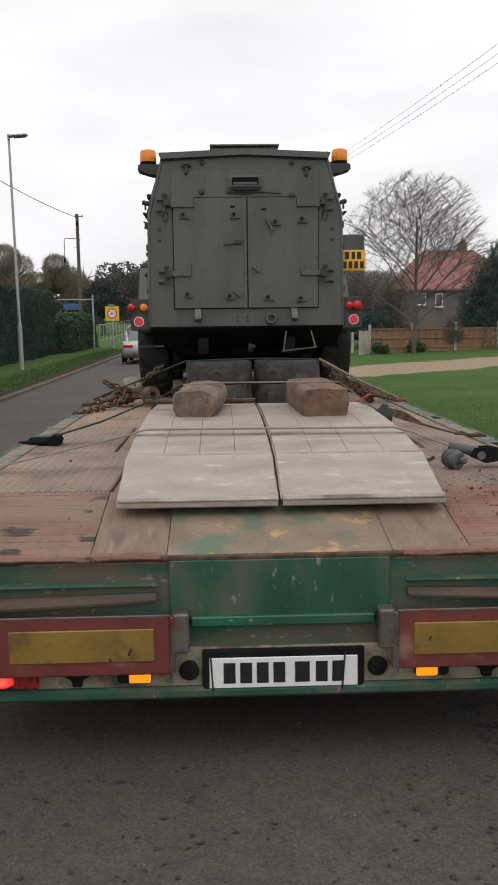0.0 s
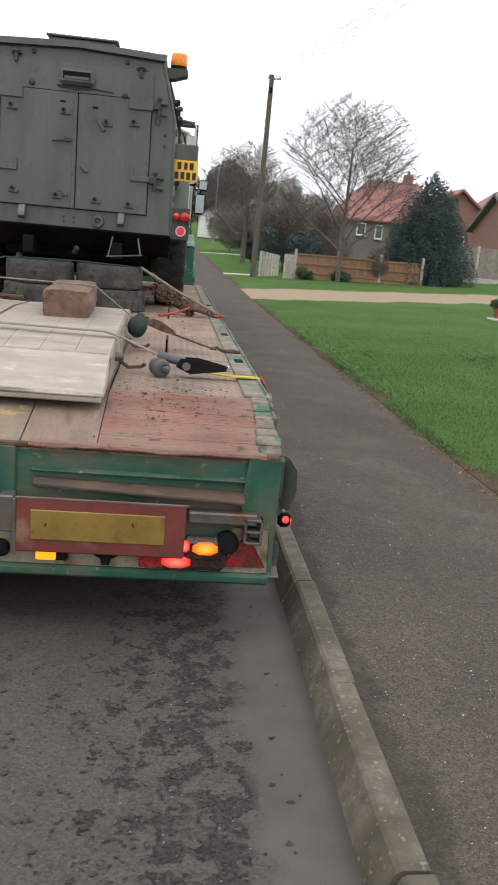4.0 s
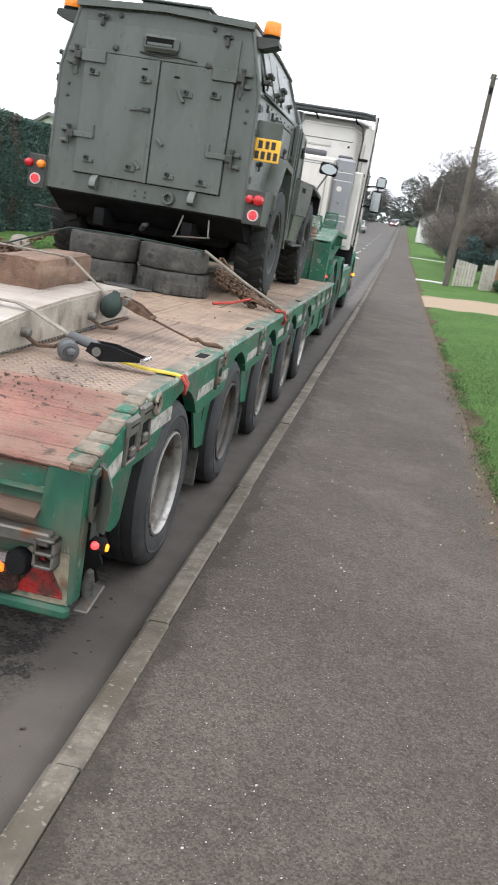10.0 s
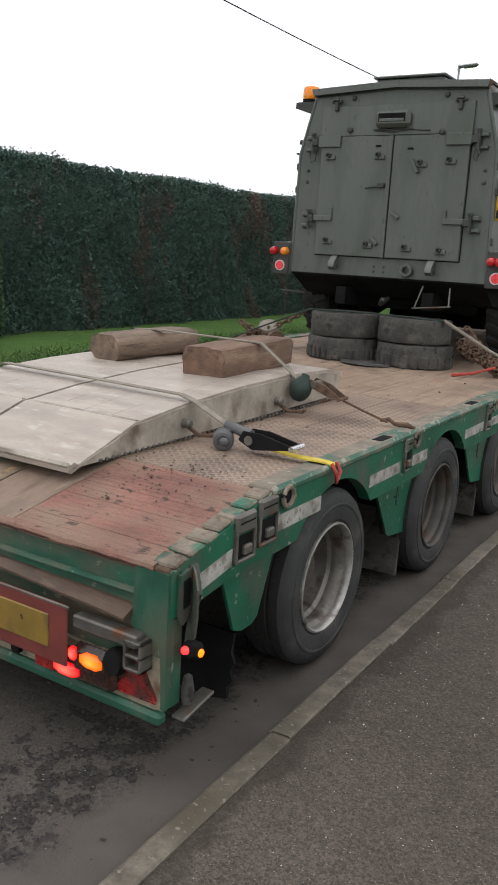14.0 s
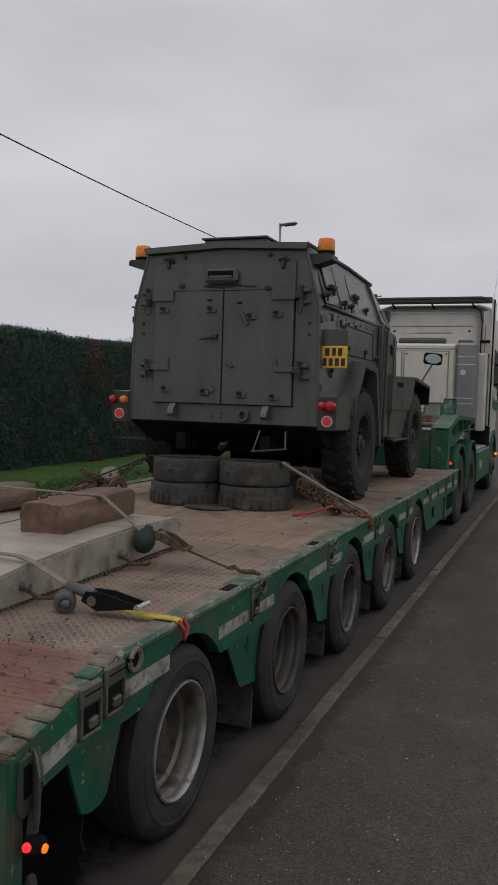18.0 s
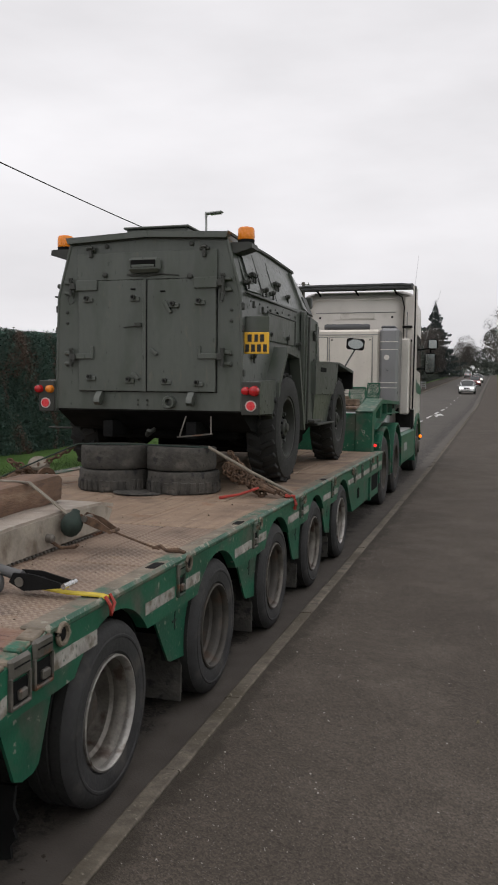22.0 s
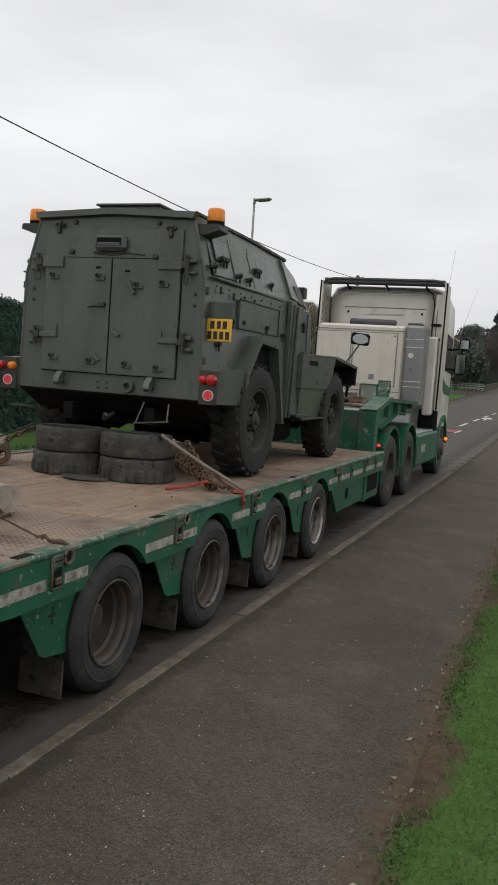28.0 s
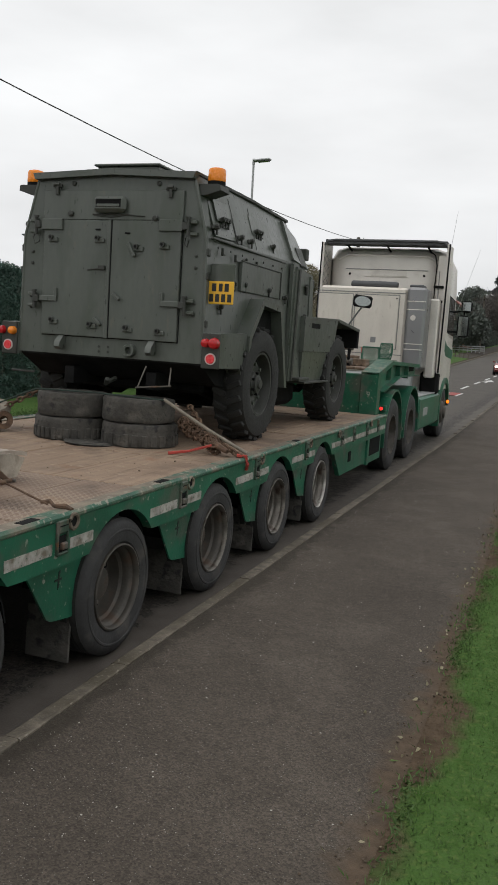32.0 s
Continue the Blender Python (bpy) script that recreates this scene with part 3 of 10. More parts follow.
class Nodes:
    """Short hand for node chains on object coordinates."""

    def __init__(self, nt, coord="Object"):
        self.n, self.l = nt.nodes, nt.links
        self.p = self.n.new("ShaderNodeTexCoord").outputs[coord]

    def noise(self, s, d=5.0, stretch=None):
        v = self.p
        if stretch:
            mp = self.n.new("ShaderNodeMapping")
            mp.inputs["Scale"].default_value = stretch
            self.l.new(v, mp.inputs[0])
            v = mp.outputs[0]
        t = self.n.new("ShaderNodeTexNoise")
        t.inputs["Scale"].default_value, t.inputs["Detail"].default_value = s, d
        self.l.new(v, t.inputs["Vector"])
        return t.outputs["Fac"]

    def cells(self, s, feature="F1", out="Distance"):
        t = self.n.new("ShaderNodeTexVoronoi")
        t.feature = feature
        t.inputs["Scale"].default_value = s
        self.l.new(self.p, t.inputs["Vector"])
        return t.outputs[out]

    def span(self, v, a, b, lo=0.0, hi=1.0):
        r = self.n.new("ShaderNodeMapRange")
        self.l.new(v, r.inputs[0])
        for k, x in zip(("From Min", "From Max", "To Min", "To Max"), (a, b, lo, hi)):
            r.inputs[k].default_value = x
        return r.outputs[0]

    def mix(self, f, a, b, kind="MIX"):
        x = self.n.new("ShaderNodeMix")
        x.data_type, x.blend_type = "RGBA", kind
        for k, v in (("Factor", f), ("A", a), ("B", b)):
            if isinstance(v, (int, float)):
                x.inputs[k].default_value = v if k == "Factor" else (v, v, v, 1)
            elif isinstance(v, tuple):
                x.inputs[k].default_value = (*v, 1)
            else:
                self.l.new(v, x.inputs[k])
        return x.outputs["Result"]

    def math(self, op, a, b=0.0):
        x = self.n.new("ShaderNodeMath")
        x.operation = op
        for i, v in enumerate((a, b)):
            if isinstance(v, (int, float)):
                x.inputs[i].default_value = v
            else:
                self.l.new(v, x.inputs[i])
        return x.outputs[0]

    def axis(self, k):
        s = self.n.new("ShaderNodeSeparateXYZ")
        self.l.new(self.p, s.inputs[0])
        return s.outputs[k]

    def bump(self, h, strength, dist=0.01):
        b = self.n.new("ShaderNodeBump")
        b.inputs["Strength"].default_value, b.inputs["Distance"].default_value = strength, dist
        self.l.new(h, b.inputs["Height"])
        return b.outputs[0]


def stones(k, col, scale, lo, hi, amount):
    """Aggregate: every small stone a little lighter or darker than the rest."""
    sep = k.n.new("ShaderNodeSeparateColor")
    k.l.new(k.cells(scale, "F1", "Color"), sep.inputs[0])
    tone = k.span(sep.outputs[0], 0.0, 1.0, lo, hi)
    g = k.n.new("ShaderNodeCombineColor")
    for i in range(3):
        k.l.new(tone, g.inputs[i])
    col = k.mix(1.0, col, g.outputs[0], "MULTIPLY")
    pale = k.math("MULTIPLY", k.span(sep.outputs[1], 1 - amount, 1 - amount + 0.02), k.span(k.cells(scale), 0.25, 0.45, 1, 0))
    return k.mix(pale, col, (0.2, 0.19, 0.172))


def road_nodes(nt, n, l, b):
    k = Nodes(nt)
    col = k.mix(k.span(k.noise(0.7), 0.3, 0.7), (0.05, 0.043, 0.035), (0.074, 0.064, 0.053))
    col = k.mix(k.span(k.noise(9, 5), 0.45, 0.7, 0, 0.4), col, (0.035, 0.029, 0.024))
    col = stones(k, col, 120, 0.7, 1.32, 0.02)
    # bare patches where the top dressing has come away
    x = k.axis(0)
    band = k.math("MULTIPLY", k.span(x, 0.2, 1.05, -0.16, 0.08), k.span(x, 1.23, 1.39, 1.0, -6.0))
    patch = k.math("ADD", k.math("ADD", k.math("MULTIPLY", k.noise(11.0, 4.0), 0.55), k.math("MULTIPLY", k.noise(38.0, 4.0), 0.45)), band)
    patch = k.math("ADD", patch, k.span(k.math("ADD", x, k.span(k.noise(5.0, 5), 0.3, 0.7, -0.15, 0.12)), 1.18, 1.35, 0.0, -0.45))
    rough_patch = k.span(patch, 0.55, 0.575)
    col = k.mix(rough_patch, col, stones(k, (0.0215, 0.018, 0.015), 105, 0.2, 2.0, 0.03))
    # small torn flecks all over the lane
    fleck = k.math("MULTIPLY", k.span(k.noise(48, 3, (1, 0.6, 1)), 0.655, 0.675), k.span(k.noise(3, 3), 0.4, 0.6, 0.2, 0.9))
    col = k.mix(fleck, col, (0.019, 0.015, 0.011))
    pale = k.math("MULTIPLY", k.span(k.noise(17, 3), 0.7, 0.74), 0.35)
    col = k.mix(pale, col, (0.13, 0.118, 0.1))
    # smooth gutter channel beside the kerb
    gut = k.span(k.math("ADD", x, k.span(k.noise(4.0, 6), 0.3, 0.7, -0.09, 0.09)), 1.19, 1.28)
    col = k.mix(gut, col, k.mix(k.span(k.noise(5), 0.3, 0.7), (0.068, 0.057, 0.048), (0.092, 0.079, 0.067)))
    # darker along the foot of the kerb
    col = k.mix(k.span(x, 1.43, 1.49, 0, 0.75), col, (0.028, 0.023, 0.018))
    l.new(col, b.inputs["Base Color"])
    b.inputs["Roughness"].default_value = 0.85
    h = k.math("SUBTRACT", k.math("MULTIPLY", k.noise(110), 0.6), k.math("MULTIPLY", rough_patch, 0.8))
    l.new(k.bump(h, 0.7, 0.006), b.inputs["Normal"])


def path_nodes(nt, n, l, b):
    k = Nodes(nt)
    col = k.mix(k.span(k.noise(0.9), 0.3, 0.7), (0.06, 0.0495, 0.04), (0.084, 0.07, 0.057))
    col = k.mix(k.span(k.noise(2.2, 6), 0.5, 0.72, 0, 0.6), col, (0.108, 0.091, 0.075))
    col = k.mix(k.span(k.noise(14, 5), 0.45, 0.75, 0, 0.3), col, (0.034, 0.028, 0.022))
    col = stones(k, stones(k, col, 170, 0.62, 1.4, 0.055), 80, 0.9, 1.12, 0.01)
    # soil washed off the verge
    edge = k.math("ADD", k.axis(0), k.span(k.noise(5.0, 6), 0.3, 0.7, -0.07, 0.07))
    col = k.mix(k.span(edge, 2.95, 3.04, 0, 0.92), col, k.mix(k.span(k.noise(18), 0.3, 0.7), (0.06, 0.041, 0.027), (0.115, 0.082, 0.055)))
    col = k.mix(k.span(edge, 1.66, 1.72, 0.6, 0.0), col, (0.03, 0.025, 0.018))
    l.new(col, b.inputs["Base Color"])
    b.inputs["Roughness"].default_value = 0.9
    b.inputs["Specular IOR Level"].default_value = 0.25
    l.new(k.bump(k.math("ADD", k.cells(170), k.noise(60, 4)), 0.6, 0.004), b.inputs["Normal"])


def grass_nodes(nt, n, l, b):
    k = Nodes(nt)
    col = k.mix(k.span(k.noise(0.8), 0.3, 0.7), (0.055, 0.112, 0.027), (0.082, 0.15, 0.04))
    col = k.mix(k.span(k.noise(9, 6), 0.4, 0.72, 0, 0.6), col, (0.036, 0.082, 0.011))
    col = k.mix(k.span(k.noise(36, 5), 0.54, 0.7, 0, 0.6), col, (0.13, 0.18, 0.055))
    # bare soil along the footpath and the drive
    x, y = k.axis(0), k.axis(1)
    edge = k.math("ADD", x, k.span(k.noise(3.5, 6), 0.3, 0.7, -0.1, 0.1))
    bare = k.math("MAXIMUM", k.math("SINE", k.math("ADD", k.math("MULTIPLY", y, 1.9), -2.42)), 0.0)
    edge = k.math("SUBTRACT", edge, k.math("MULTIPLY", k.math("MULTIPLY", bare, bare), 0.1))
    soil = k.math("MULTIPLY", k.span(edge, 3.07, 3.16, 1, 0), k.span(x, 2.0, 2.1))
    col = k.mix(soil, col, k.mix(k.span(k.noise(12), 0.3, 0.7), (0.058, 0.04, 0.026), (0.11, 0.079, 0.053)))
    left = k.math("ADD", x, k.span(k.noise(2.5, 6), 0.3, 0.7, -0.12, 0.12))
    col = k.mix(k.math("MULTIPLY", k.span(left, -5.82, -5.68), k.span(x, -5.2, -5.1, 1, 0)), col, (0.06, 0.048, 0.034))
    wob = k.span(k.noise(0.9, 4), 0.3, 0.7, -0.5, 0.5)
    d = k.math("ABSOLUTE", k.math("SUBTRACT", k.math("ADD", y, wob), k.math("ADD", 20.9, k.math("MULTIPLY", k.math("SUBTRACT", x, 3.0), 0.36))))
    drive = k.math("MULTIPLY", k.span(d, 1.9, 2.3, 1, 0), k.span(x, 2.0, 2.1))
    col = k.mix(drive, col, k.mix(k.span(k.noise(40), 0.3, 0.7), (0.27, 0.2, 0.14), (0.38, 0.3, 0.21)))
    l.new(col, b.inputs["Base Color"])
    b.inputs["Roughness"].default_value = 0.95
    b.inputs["Specular IOR Level"].default_value = 0.12
    l.new(k.bump(k.noise(45, 5), 0.9, 0.03), b.inputs["Normal"])


M["road"] = ground_mat("worn_asphalt_road", road_nodes)
M["path"] = ground_mat("asphalt_footpath", path_nodes)
M["grass"] = ground_mat("mown_grass", grass_nodes)


def sheet(x0, x1, y0, y1, z, z1=None):
    z1 = z if z1 is None else z1
    return Shape().add([(x0, y0, z), (x1, y0, z1), (x1, y1, z1), (x0, y1, z)], [(0, 1, 2, 3)])


LEFT_EDGE, KERB_X, PATH_X0, PATH_X1 = -5.45, 1.50, 1.608, 3.07
def gz(y):
    """Height of the gently rising road."""
    return 0.010 * max(0.0, min(y, 300.0) - 15.0) + 0.022 * max(0.0, min(y, 230.0) - 60.0)


def strip(section, ys):
    """Lays a cross-section (x, z) along the road, which rises gently."""
    s, n = Shape(), len(section)
    s.add([(x, y, z + gz(y)) for y in ys for x, z in section], [[i * n + k, i * n + k + 1, (i + 1) * n + k + 1, (i + 1) * n + k] for i in range(len(ys) - 1) for k in range(n - 1)])
    return s


YS = [-80, -20, 0, 10, 15, 20, 30, 60, 90, 120, 160, 200, 230, 300, 500]
far = [(x * 60.0, y * 60.0) for y in range(-15, 27) for x in range(-15, 16)]
gv = [(x, y, -0.42 + gz(min(y, 600))) for x, y in far]
gf = [(j * 31 + i, j * 31 + i + 1, j * 31 + 32 + i, j * 31 + 31 + i) for j in range(41) for i in range(30)]
solid("ground", Shape().add(gv, gf), M["grass"], "grassy ground that reaches the horizon", "ground", kind="structure")
solid("road", strip([(LEFT_EDGE - 0.05, -0.19), (-1.65, 0.0), (KERB_X + 0.05, 0.0)], YS), M["road"], "worn grey asphalt road with a brown gutter, darker beside the kerb", "road", kind="structure")
solid("pavement", strip([(PATH_X0, 0.02), (PATH_X0, 0.105), (PATH_X1 + 0.05, 0.108)], YS), M["path"], "dark asphalt footpath with pale chippings", "pavement", kind="structure")
solid("verge_right", strip([(PATH_X1, 0.0), (PATH_X1, 0.112), (PATH_X1 + 0.14, 0.13), (20, 0.63), (45, 0.8), (45.2, -0.3)], YS), M["grass"], "green grass verge with a bare soil edge and a gravel drive", "grass", kind="structure")
solid("verge_left", strip([(-45.2, -0.3), (-45, 0.2), (-7.2, 0.08), (LEFT_EDGE - 0.2, -0.07), (LEFT_EDGE, -0.1), (LEFT_EDGE, -0.22)], YS), M["grass"], "green grass verge in front of the hedge", "grass", kind="structure")
solid("pavement_far", strip([(-7.6, 0.0), (-7.6, 0.13), (LEFT_EDGE - 0.21, -0.04), (LEFT_EDGE - 0.21, -0.1)], [88, 100, 120, 160, 200, 230, 300]), M["path"], "grey asphalt footpath along the far side of the road", "pavement", kind="structure")
solid("kerb_left", strip([(LEFT_EDGE - 0.02, -0.09), (LEFT_EDGE + 0.08, -0.11), (LEFT_EDGE + 0.1, -0.22)], YS), M["kerb"], "low concrete kerb along the far verge", "kerb", kind="structure")


# ---- wheels ----
def trailer_wheel(parent, side, y, name="wheel"):
    """A deep-dished wheel; side is 1 on the pavement side."""
    r, w, xo = 0.378, 0.21, 1.345
    hub = thing(name, (0, 0, 0), "", "")
    hub.parent = parent
    hub.matrix_world = pose(side * xo, y, r)
    s = side
    tyre = Shape().lathe([(0.238, -0.012), (0.25, 0.0), (0.30, 0.008), (0.345, 0.004), (0.366, -0.012), (r - 0.002, -0.028), (r - 0.012, -0.032), (r - 0.012, -w + 0.032), (0.36, -w), (0.25, -w), (0.238, -w + 0.015)], (0, 0, 0), (s, 0, 0), 40, closed=True)
    tyre.lathe([(0.305, 0.0075), (0.31, 0.011), (0.318, 0.011), (0.323, 0.007)], (0, 0, 0), (s, 0, 0), 40, caps=False)
    body = part("tyre", tyre, M["rubber"], hub, "worn black tyre")
    # black tread, darkened further to carry the shade under the trailer
    tread = Shape().lathe([(0.366, -0.03), (r, -0.029), (r, -0.07), (0.37, -0.073), (0.37, -0.082), (r, -0.085), (r, -0.125), (0.37, -0.128), (0.37, -0.137), (r, -0.14), (r, -w + 0.03), (0.364, -w + 0.03)], (0, 0, 0), (s, 0, 0), 40, closed=True)
    part("tread", tread, M["tread_rubber"], body, "dark grooved tread")
    # rim metal is darker towards the disc; tones differ by axle
    rim = Shape().lathe([(0.238, -0.013), (0.237, 0.003), (0.229, 0.006), (0.223, 0.0), (0.219, -0.018), (0.22, -0.03)], (0, 0, 0), (s, 0, 0), 44, caps=False)
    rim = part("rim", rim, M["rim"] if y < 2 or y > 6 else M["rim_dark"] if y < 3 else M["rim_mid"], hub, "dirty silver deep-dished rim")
    part("rim_barrel", Shape().lathe([(0.22, -0.03), (0.208, -0.042), (0.202, -0.05), (0.2, -0.085), (0.194, -0.092), (0.187, -0.1), (0.183, -0.155), (0.178, -0.165)], (0, 0, 0), (s, 0, 0), 44, caps=False), M["rim_mid"] if y < 2 or y > 4.5 else M["rim_dark"], rim, "dark stepped barrel")
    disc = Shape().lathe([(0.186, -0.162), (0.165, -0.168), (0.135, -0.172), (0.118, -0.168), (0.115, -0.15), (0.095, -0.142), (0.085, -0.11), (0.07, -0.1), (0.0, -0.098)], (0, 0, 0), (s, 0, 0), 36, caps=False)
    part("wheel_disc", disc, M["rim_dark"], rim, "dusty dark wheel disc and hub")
    for k in range(8):
        a = 2 * math.pi * (k + 0.5) / 8
        part("hand_hole", Shape().lathe([(0, 0), (0.02, 0), (0.02, 0.004), (0, 0.004)], (-0.17 * s, 0.162 * math.cos(a), 0.162 * math.sin(a)), (s, 0, 0), 10), M["black"], rim)
    for k in range(10):
        a = 2 * math.pi * k / 10
        part("wheel_nut", Shape().cyl((-0.172 * s, 0.13 * math.cos(a), 0.13 * math.sin(a)), (-0.145 * s, 0.13 * math.cos(a), 0.13 * math.sin(a)), 0.011, seg=6), M["steel"], rim)
    return hub


HUBS = [1.05 + 1.333 * i for i in range(5)]
W, DECK = 1.36, 0.872


# ---- low-loader trailer ----
def arc(cy, cz, r, a0, a1, n=10):
    return [(cy + r * math.cos(radians(a0 + (a1 - a0) * i / n)), cz + r * math.sin(radians(a0 + (a1 - a0) * i / n))) for i in range(n + 1)]


def build_trailer():
    t = thing("low_loader_trailer", (0, 0, 0), "long green low-loader trailer with a worn timber deck", "trailer")
    # side rails with arches over the wheels
    for s in (1, -1):
        pts = [(0.0, 0.60), (-0.065, 0.60), (-0.065, 0.752), (0.52, DECK), (9.45, DECK), (9.45, 0.64)]
        low = 0.665
        for h in reversed(HUBS):
            pts += [(h + 0.46, low - 0.03)] + arc(h, 0.375, 0.43, 38, 142, 12) + [(h - 0.46, low - 0.03)]
        pts += [(0.35, 0.64)]
        part("side_rail", Shape().prism(pts, 0, s * (W - 0.055), s * W), M["green"], t, "green steel side rail with wheel arches")
        lip = Shape()
        part("rim_bead", Shape().box((s * (W - 0.004), 4.98, DECK - 0.002), (0.03, 8.94, 0.04), 0.014), M["rave"], t, "rounded worn outer rim")
        lip.box((s * (W - 0.053), 4.98, DECK + 0.003), (0.108, 8.94, 0.014), 0.005)
        part("edge_bead", lip, M["rave_top"], t, "scuffed worn strip along the deck edge")
    # sub-frame under the deck
    frame_s = Shape()
    for x in (-0.45, 0.45):
        frame_s.box((x, 4.7, 0.66), (0.14, 9.2, 0.24))
    for y in np.arange(0.4, 9.4, 0.667):
        frame_s.box((0, float(y), 0.72), (2.6, 0.08, 0.11))
    part("subframe", frame_s, M["black"], t, "black steel subframe")
    part("deck_plate", Shape().box((0, 4.98, 0.815), (2.6, 8.93, 0.02)), M["black"], t)
    for h in HUBS:
        part("axle", Shape().cyl((-1.2, h, 0.378), (1.2, h, 0.378), 0.06), M["black"], t)
        for s in (1, -1):
            trailer_wheel(t, s, h)
            arch = Shape()
            outer, inner = arc(h, 0.375, 0.445, 8, 172, 14), arc(h, 0.375, 0.435, 172, 8, 14)
            arch.prism(outer + inner, 0, s * 1.04, s * 1.283)
            part("wheel_arch", arch, M["black"], t, "black wheel arch liner")
    # splash panels behind each wheel, with flaps below
    for i in range(6):
        y0 = (HUBS[i - 1] + 0.43) if i else 0.36
        y1 = (HUBS[i] - 0.42) if i < 5 else HUBS[4] + 0.95
        if i == 5:
            continue
        for s in (1, -1):
            a, b = (y0, y1) if i else (0.28, 0.66)
            if i:
                a += 0.095
                pan = Shape().prism([(a, 0.665), (b + 0.28, 0.665), (a + 0.47, 0.325), (a + 0.43, 0.315), (a + 0.25, 0.34), (a + 0.21, 0.36)], 0, s * 1.285, s * 1.297)
            else:
                pan = Shape().prism([(a, 0.665), (b + 0.02, 0.665), (b - 0.1, 0.37), (b - 0.14, 0.35), (a + 0.17, 0.35), (a + 0.12, 0.37)], 0, s * 1.285, s * 1.297)
            part("splash_panel", pan, M["green"], t, "tapered green splash panel")
            if i and s > 0:
                c = a + 0.3
                mark = Shape().prism([(c + 0.012, 0.585), (c, 0.578), (c - 0.006, 0.55), (c - 0.006, 0.49), (c + 0.006, 0.505), (c + 0.006, 0.55), (c + 0.012, 0.572)], 0, 1.297, 1.2995)
                mark.prism([(c - 0.032, 0.545), (c + 0.026, 0.545), (c + 0.026, 0.533), (c - 0.032, 0.533)], 0, 1.297, 1.299)
                part("painted_mark", mark, M["ink"], t, "small black painted mark")
            if i:
                fl = Shape().box((s * 1.15, a + 0.45, 0.2), (0.26, 0.014, 0.28), rx=-3)
            else:
                ragged = [(1.02, 0.34), (1.02, 0.06), (1.19, 0.055), (1.262, 0.075), (1.256, 0.12), (1.282, 0.15), (1.268, 0.185), (1.288, 0.22), (1.27, 0.26), (1.28, 0.34)]
                fl = Shape().prism([(s * x, z) for x, z in ragged], 1, a + 0.153, a + 0.167)
            part("mud_flap", fl, M["old_rubber"] if i else M["black"], t, "grey rubber mud flap" if i else "torn black rubber mud flap")
    # white marker tape between the arches
    for i in range(6):
        y0 = HUBS[i - 1] + 0.31 if i else -0.02
        y1 = HUBS[i] - 0.31 if i < 5 else 9.4
        spans = []
        mid = y0 + 0.6 * (y1 - y0) if i not in (0, 5) else None
        if i == 0:
            spans = [(-0.03, 0.26), (0.55, 0.89)]
        elif i == 5:
            spans = [(y0, y0 + 0.35), (y0 + 0.45, y0 + 0.9), (y0 + 1.0, y0 + 1.55), (y0 + 1.7, y0 + 2.2), (y0 + 2.3, y1)]
        else:
            spans = [(y0, mid - 0.075), (mid + 0.075, y1)]
        for a, b in spans:
            if i == 0:
                k = lambda y: 0.0 if y > 0.5 else (y - 0.5) * 0.17
                tape = Shape().prism([(a, 0.715 + k(a)), (b, 0.715 + k(b)), (b, 0.775 + k(b)), (a, 0.775 + k(a))], 0, W, W + 0.003)
            else:
                tape = Shape().prism([(a, 0.705), (b, 0.705), (b, 0.758), (a, 0.758)], 0, W, W + 0.003)
            part("marker_tape", tape, M["white_tape"], t, "scuffed white reflective tape")
        # lashing pockets
        for yp in ([0.33, 0.475] if i == 0 else [mid] if mid else [y0 + 0.4, y0 + 0.95, y0 + 1.62, y0 + 2.25]):
            drop = 0.02 if i == 0 and yp < 0.4 else 0.0
            w = 0.125 if i == 0 else 0.095
            pk = Shape().box((W + 0.004, yp, 0.83 - drop), (0.024, w, 0.072), 0.01)
            for dy in (-w / 2 + 0.006, w / 2 - 0.006):
                pk.box((W + 0.004, yp + dy, 0.75 - drop), (0.024, 0.012, 0.11), 0.004)
            pk.box((W + 0.004, yp, 0.7 - drop), (0.024, w - 0.004, 0.014), 0.004)
            pocket = part("lashing_pocket", pk, M["steel"] if i == 0 else M["rail_worn"], t, "worn steel lashing pocket with two slots")
            part("pocket_mouth", Shape().box((W + 0.002, yp, 0.745 - drop), (0.006, w - 0.02, 0.08), 0.001), M["black"], pocket)
            part("pocket_seam", Shape().box((W + 0.0165, yp, 0.835 - drop), (0.002, w - 0.03, 0.006), 0.0005), M["black"], pocket)
            part("lashing_bar", Shape().box((W + 0.01, yp + 0.01, 0.735 - drop), (0.02, 0.05, 0.035), 0.006), M["steel"], pocket)
        for yr in ([0.60] if i == 0 else [y1 - 0.2] if mid else [y0 + 0.25, y0 + 1.8]):
            part("ring_recess", Shape().lathe([(0.0, 0.0), (0.04, 0.0), (0.04, 0.005), (0.0, 0.005)], (W + 0.007, yr, DECK - 0.032), (1, 0, 0), 18), M["black"], t)
            ring = Shape().tube([(W + 0.014, yr + 0.036 * math.cos(a), DECK - 0.032 + 0.036 * math.sin(a)) for a in np.linspace(0, 2 * math.pi, 17)], 0.01)
            part("lashing_ring", ring, M["edge"], t, "worn steel lashing ring")
        if mid:
            part("stake_slot", Shape().box((W - 0.05, mid - 0.2, DECK + 0.006), (0.05, 0.13, 0.013), 0.002), M["black"], t)
    part("side_marker", Shape().lathe([(0, 0), (0.016, 0), (0.013, 0.01), (0, 0.012)], (1.297, HUBS[1] + 0.56, 0.645), (1, 0, 0), 12), M["amber_on"], t, "small lit amber side marker")
    return t


TRAILER = build_trailer()


